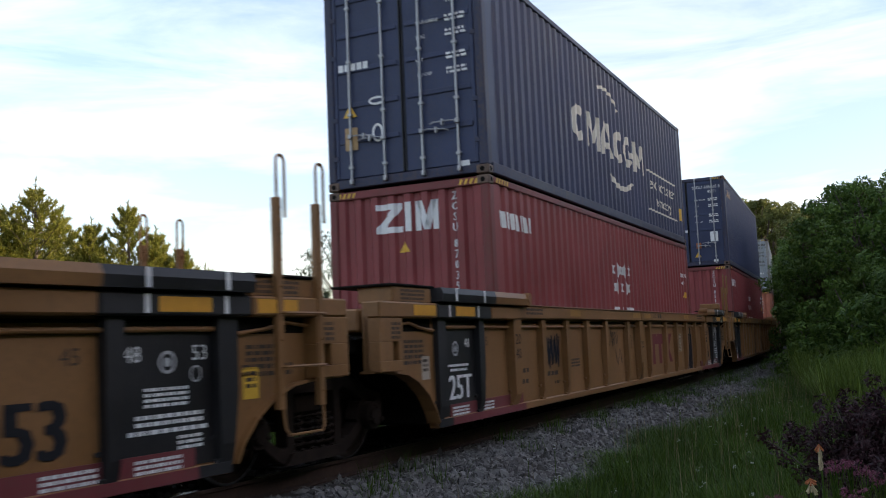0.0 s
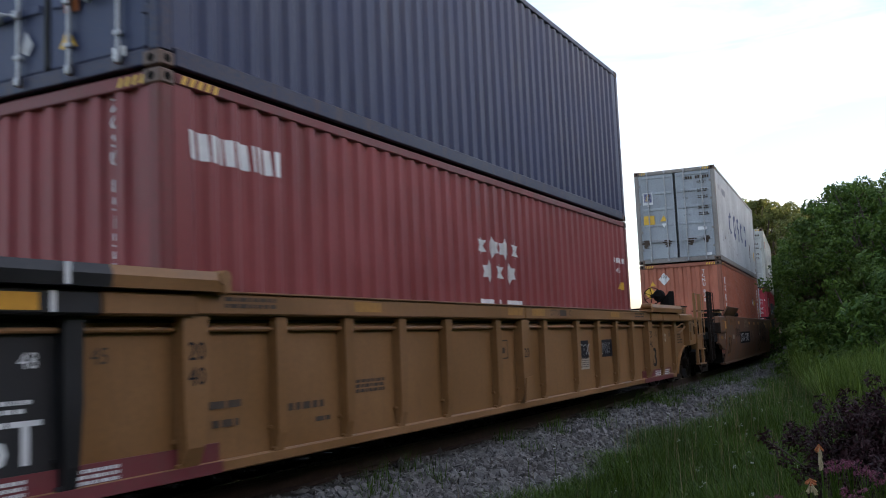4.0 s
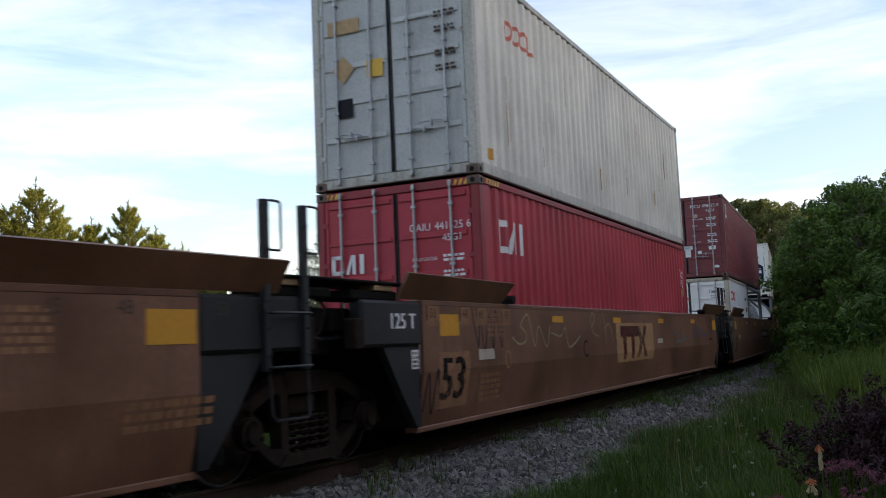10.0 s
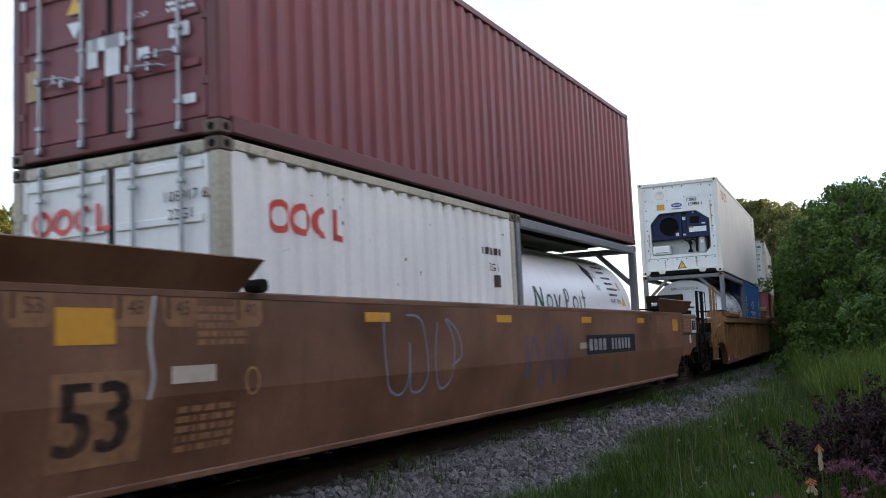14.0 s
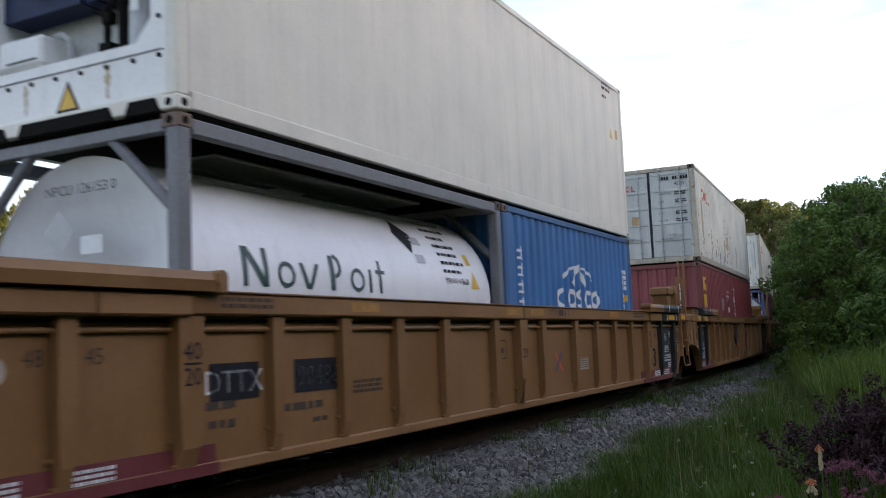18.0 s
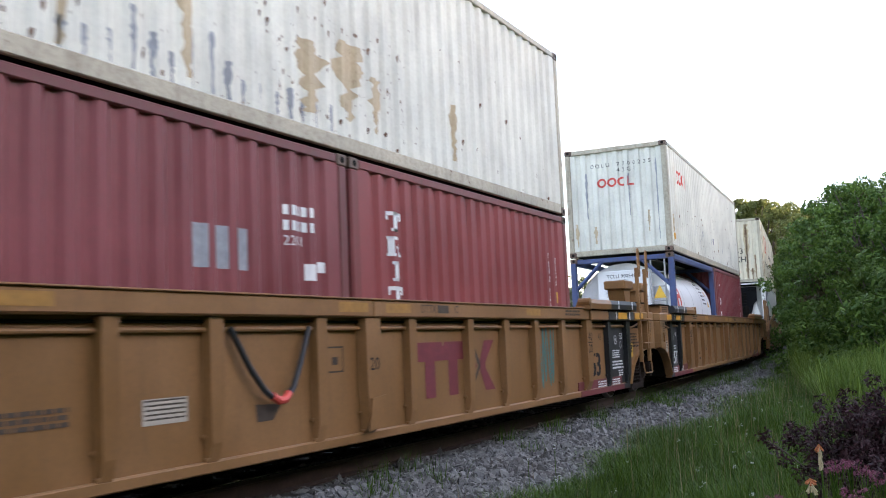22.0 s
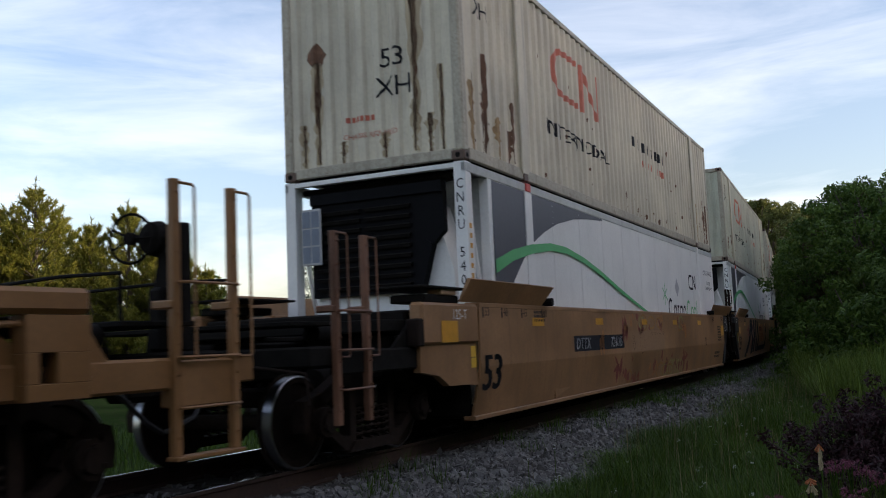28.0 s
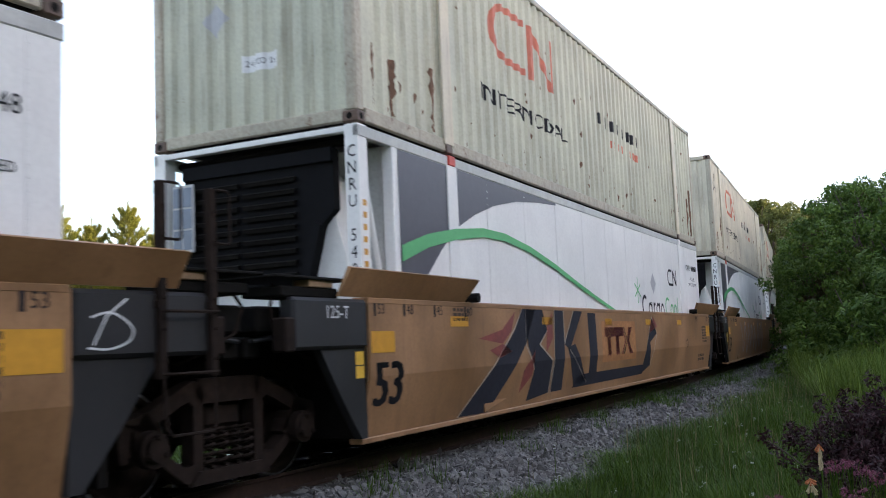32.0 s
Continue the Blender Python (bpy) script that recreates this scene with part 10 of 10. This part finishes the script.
    car_of(9).children[-1].location.x = 0.003
    blade = [[(-6.35, .27), (-5.55, .26), (-4.95, .66), (-5.35, .86)], [(-5.35, .86), (-4.95, .66), (-4.40, 1.06), (-4.78, 1.22)], [(-4.78, 1.22), (-4.40, 1.06), (-4.05, 1.49), (-4.52, 1.49)]]
    body = [[(-4.40, 1.49), (-3.78, 1.49), (-3.62, 1.20), (-3.95, 1.02)], [(-4.40, 1.49), (-3.95, 1.02), (-4.12, .70), (-4.35, 1.0)], [(-3.95, 1.02), (-3.45, .78), (-3.50, .36), (-4.12, .70)], [(-4.12, .70), (-3.50, .36), (-4.32, .30)]]
    kay = [[(-3.30, 1.49), (-2.92, 1.49), (-2.95, .36), (-3.42, .36)], [(-2.92, 1.0), (-2.46, 1.49), (-2.05, 1.49), (-2.70, .92)], [(-2.80, .95), (-2.45, 1.0), (-1.85, .42), (-2.45, .40)]]
    tail = [[(-2.5, .36), (1.5, .38), (1.7, .55), (-2.2, .54)], [(1.4, .38), (2.05, .52), (2.0, .95), (1.75, .9)], [(1.75, .9), (2.0, .95), (2.55, 1.12), (2.2, 1.42)], [(-1.75, .52), (-1.35, .52), (-1.40, 1.46), (-1.8, 1.46)]]
    plate_mark(10, blade + body + kay + tail, "sprayblack", "large black sprayed lettering", "spray_paint")
    for k, pts in enumerate(([(-6.35, .27), (-5.35, .88), (-4.78, 1.24), (-4.5, 1.49)], [(-4.12, .70), (-4.42, 1.02), (-4.40, 1.49)], [(-3.62, 1.2), (-3.92, 1.02), (-3.45, .8), (-3.5, .36)], [(-3.30, 1.49), (-3.42, .36)], [(-2.92, 1.49), (-2.92, 1.02), (-2.46, 1.49)], [(-2.70, .92), (-1.85, .42)], [(1.75, .9), (2.2, 1.42), (2.55, 1.12), (2.05, .52)])):
        plate_mark(10, stroke(pts, .022), "pale", "pale sprayed outline", "spray_paint")
        car_of(10).children[-1].location.x = 0.002
    plate_mark(10, [[(-5.9, 1.12), (-5.2, 1.22), (-4.75, 1.45), (-4.9, 1.2), (-5.2, 1.05)], [(-5.6, .98), (-5.2, 1.05), (-4.9, .95), (-5.3, .88)]] + [[(-4.6, .42), (-4.2, .62), (-4.1, .95), (-4.5, .7)], [(-3.7, .9), (-3.4, 1.1), (-3.4, 1.45), (-3.6, 1.3)], [(1.9, 1.1), (2.6, 1.25), (2.3, 1.45)]], "floral", "dull red sprayed fill", "spray_paint")
    car_of(10).children[-1].location.x = -0.001
    plate_mark(10, [rect(-1.1, .68, .95, 1.34)], "orangespray", "tan and orange patch", "spray_paint")
    car_of(10).children[-1].location.x = -0.002
    big_mark(10, -0.95, .78, 1.7, .46, "maroonm")
    marking("spray_paint", stroke(wave(0, 0, [(8.10, 1.33), (8.26, 1.36), (8.42, 1.27), (8.40, 1.18), (8.24, 1.13), (8.08, 1.14)], 1, 5), .014) + stroke([(8.12, 1.16), (8.22, 1.34), (8.38, 1.45)], .014), car_of(9), M["w"], "x", 1.502, label="pale sprayed tag")
    plate_mark(11, scribble(33, -5, 3, .5, 1.3, 15, .10), "greymark", "grey sprayed lettering", "spray_paint")
    # ribbed cars
    for i in (0, 1, 2, 6, 7, 8):
        rib_mark(i, bars(-5.95, .72, .36, .055, 1, .6, i) + bars(-5.92, .58, .30, .055, 1, .6, i + 1) + bars(-5.0, .64, .55, .06, 1, .5, i + 2) + bars(-4.6, .50, .22, .04, 1, .5, i) + bars(-3.95, .78, .52, .03, 3, .5, i + 4), "dim", "", "stencil_bar")
        u = {1: 3.42, 7: -2.82, 8: -2.98}.get(i, 2.40)
        rib_mark(i, [rect(u, .60 if i != 1 else .70, u + .44, .78 if i != 1 else 1.09)], "pale", "pale printed data label", "label_plate")
        rib_mark(i, [rect(u + .02, (.76 if i != 1 else 1.07) - k * .032, u + .42, (.772 if i != 1 else 1.082) - k * .032) for k in range(5 if i != 1 else 12)], "dim", "", "label_print")
        car_of(i).children[-1].location.x = 0.002
        rib_mark(i, [rect(-0.62, .86, -0.36, .875), rect(-0.62, 1.08, -0.36, 1.095), rect(-0.62, .86, -0.605, 1.095), rect(-0.375, .86, -0.36, 1.095), rect(-0.54, .93, -0.45, 1.0)], "dim", "", "stencil_frame")
        part("hinged_step", lambda: Kit().prism([(-0.14, 0.30), (0.10, 0.34), (0.16, 0.62), (-0.08, 0.60)], "x", 1.492, 1.504), M["wyellow"], car_of(i), "loose plate at the rib's foot", key="hstep")
    for i in (1, 7):
        big_mark(i, 1.0, .51, 1.92, .59, "maroonm", True)
    for i in (6, 8):
        c = (1.52, .76) if i == 6 else (-1.74, .84)
        rib_mark(i, stroke([(c[0] - .13, c[1] - .12), (c[0] + .13, c[1] + .12)], .05), "bluespray" if i == 6 else "pinkspray", "sprayed cross", "spray_paint")
        rib_mark(i, stroke([(c[0] - .13, c[1] + .12), (c[0] + .13, c[1] - .12)], .05), "r" if i == 6 else "bluespray", "sprayed cross", "spray_paint")
        car_of(i).children[-1].location.x = 0.002
    for i, (u0, u1, v), number in ((6, (-5.90, -4.85, .86), "90486"), (2, (2.25, 3.35, .90), ""), (8, (2.15, 3.20, .96), "")):
        for a in (u0, u1):
            rib_mark(i, [rect(a, v - .14, a + (.58 if a == u0 else .72), v + .14)], "panelblack", "black number panel", "number_panel")
        rib_mark(i, word("DTTX", u0 + .28, v, .17, 1.05) + (word(number, u1 + .36, v, .17, 1.05) if number else blocks(u1 + .06, v - .09, .18, [.09] * 5, .025)), "w", "", "stencil")
        car_of(i).children[-1].location.x = 0.003
    rib_mark(1, scribble(41, -5.0, -4.35, .72, 1.10, 19, .04), "sprayblack", "black sprayed tag", "spray_paint")
    rib_mark(1, scribble(42, -1.82, -1.25, .95, 1.18, 9, .02) + scribble(43, -1.4, -1.06, .62, .85, 4, .022), "sprayblack", "black sprayed tag", "spray_paint")
    rib_mark(1, scribble(44, 4.30, 4.95, .34, 1.14, 17, .06), "sprayblack", "black sprayed tag", "spray_paint")
    marking("spray_paint", scribble(46, 7.45, 8.1, 1.10, 1.26, 11, .03) + stroke(wave(0, 0, [(7.52, 1.2), (7.55, .8), (7.5, .5)], 1, 5), .03) + stroke(wave(0, 0, [(8.06, 1.2), (8.02, .85), (8.05, .6)], 1, 5), .03), car_of(1), M["silver"], "x", 1.387, None, "white sprayed tag over the panel")
    rib_mark(7, scribble(45, 4.30, 4.95, .50, 1.20, 11, .035), "cyan", "pale green sprayed tag", "spray_paint")
    rib_mark(7, [[(-1.62, .66), (-1.30, .64), (-1.40, .52), (-1.60, .52)]], "dim", "", "stencil_frame")
    part("load_strap", Kit().path([(1.43, -1.97, 1.27), (1.44, -1.75, .95), (1.45, -1.58, .76), (1.455, -1.48, .70)], 0.026, 6), M["rubber"], car_of(7), "hanging dark strap", smooth=True)
    part("load_strap", Kit().path([(1.455, -1.30, .70), (1.45, -1.2, .78), (1.44, -1.08, 1.0), (1.43, -0.95, 1.27)], 0.026, 6), M["rubber"], car_of(7), "hanging dark strap", smooth=True)
    part("strap_hook", Kit().path([(1.455, -1.50, .72), (1.46, -1.42, .675), (1.46, -1.34, .68), (1.455, -1.28, .73)], 0.034, 8), M["r"], car_of(7), "red strap hook", smooth=True)


def number_word(i, text, u, v, h, wide):
    """White leaning figures on a black panel."""
    for shift in (0.0, 0.012, 0.024):
        polys = [[(u + (p[0] - u) * wide / 1.4 + (p[1] - v) * 0.22 + shift, p[1]) for p in q] for q in word(text, u, v, h, 1.4 * 0.72)]
        plate_mark(i, polys, "w", "white leaning figures", "figure_lettering")
        car_of(i).children[-1].location.x = 0.003 + shift * 0.04


def big_mark(i, u, v, w, h, mat, ribbed=False):
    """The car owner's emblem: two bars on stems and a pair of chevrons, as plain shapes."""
    f = rib_mark if ribbed else plate_mark
    def at(*pts):
        return [(u + w * p, v + h * q) for p, q in pts]
    red = [at((0, .66), (.30, .66), (.30, 1), (0, 1)), at((.325, .66), (.66, .66), (.62, 1), (.325, 1)), at((.30, .66), (.325, .66), (.325, .93), (.30, .93)), at((.09, 0), (.205, 0), (.205, .66), (.09, .66)), at((.37, 0), (.485, 0), (.485, .66), (.37, .66)),
           at((.60, 1), (.645, 1), (.745, .5), (.70, .5)), at((.70, .5), (.745, .5), (.615, 0), (.565, 0)), at((.86, 1), (1, 1), (.865, .55), (.79, .62)), at((.79, .38), (.865, .45), (1, 0), (.86, 0)), at((.79, .38), (.79, .62), (.865, .55), (.865, .45))]
    f(i, red, mat, "faded red chevron emblem", "emblem")
    car_of(i).children[-1].location.x = 0.003
    f(i, [at((.665, 1), (.70, 1), (.80, .5), (.765, .5)), at((.765, .5), (.80, .5), (.665, 0), (.63, 0))], "dim", "dark chevron stripe", "emblem")
    car_of(i).children[-1].location.x = 0.003


M["patchbrown"] = plain("paler_brown_patch", (0.26, 0.125, 0.055), 0.7, 0, 0.25)
M["patchtan"] = plain("faded_tan_patch", (0.36, 0.20, 0.075), 0.8, 0, 0.25)
M["panelblack"] = plain("dull_black_panel", (0.020, 0.019, 0.023), 0.75, 0, 0.25, 14, 0.1, 0.15)
M["sprayolive"] = plain("pale_olive_spray", (0.30, 0.27, 0.14), 0.65, 0, 0.25)
M["paleblue"] = plain("pale_blue_spray", (0.20, 0.24, 0.34), 0.65, 0, 0.25)
M["pinkspray"] = plain("pink_spray", (0.40, 0.09, 0.20), 0.65, 0, 0.25)
M["tanclean"] = plain("clean_tan_panel", (0.31, 0.175, 0.085), 0.6, 0, 0.12)
M["sprayblack"] = plain("black_spray_paint", (0.020, 0.020, 0.028), 0.75, 0, 0.25, 14, 0.1, 0.2)
car_paint()


def motions():
    """The train rolls past; the wheels turn."""
    steps = [i * 0.5 for i in range(65)]
    for ob, s, m in ROLLING:
        walk(ob, [(t, on_line(s - run(t)) @ m) for t in steps])
    for ob, s in TRUCKS:
        walk(ob, [(t, on_line(s - run(t), rail_off(s - run(t)))) for t in steps])
        for ws in [c for c in ob.children if c.name.startswith("wheelset")]:
            y = ws.location.y
            walk(ws, [(f / 30, pose(0, y, 0.42, math.degrees(run(f / 30) / 0.42))) for f in range(0, 961, 2)])


motions()
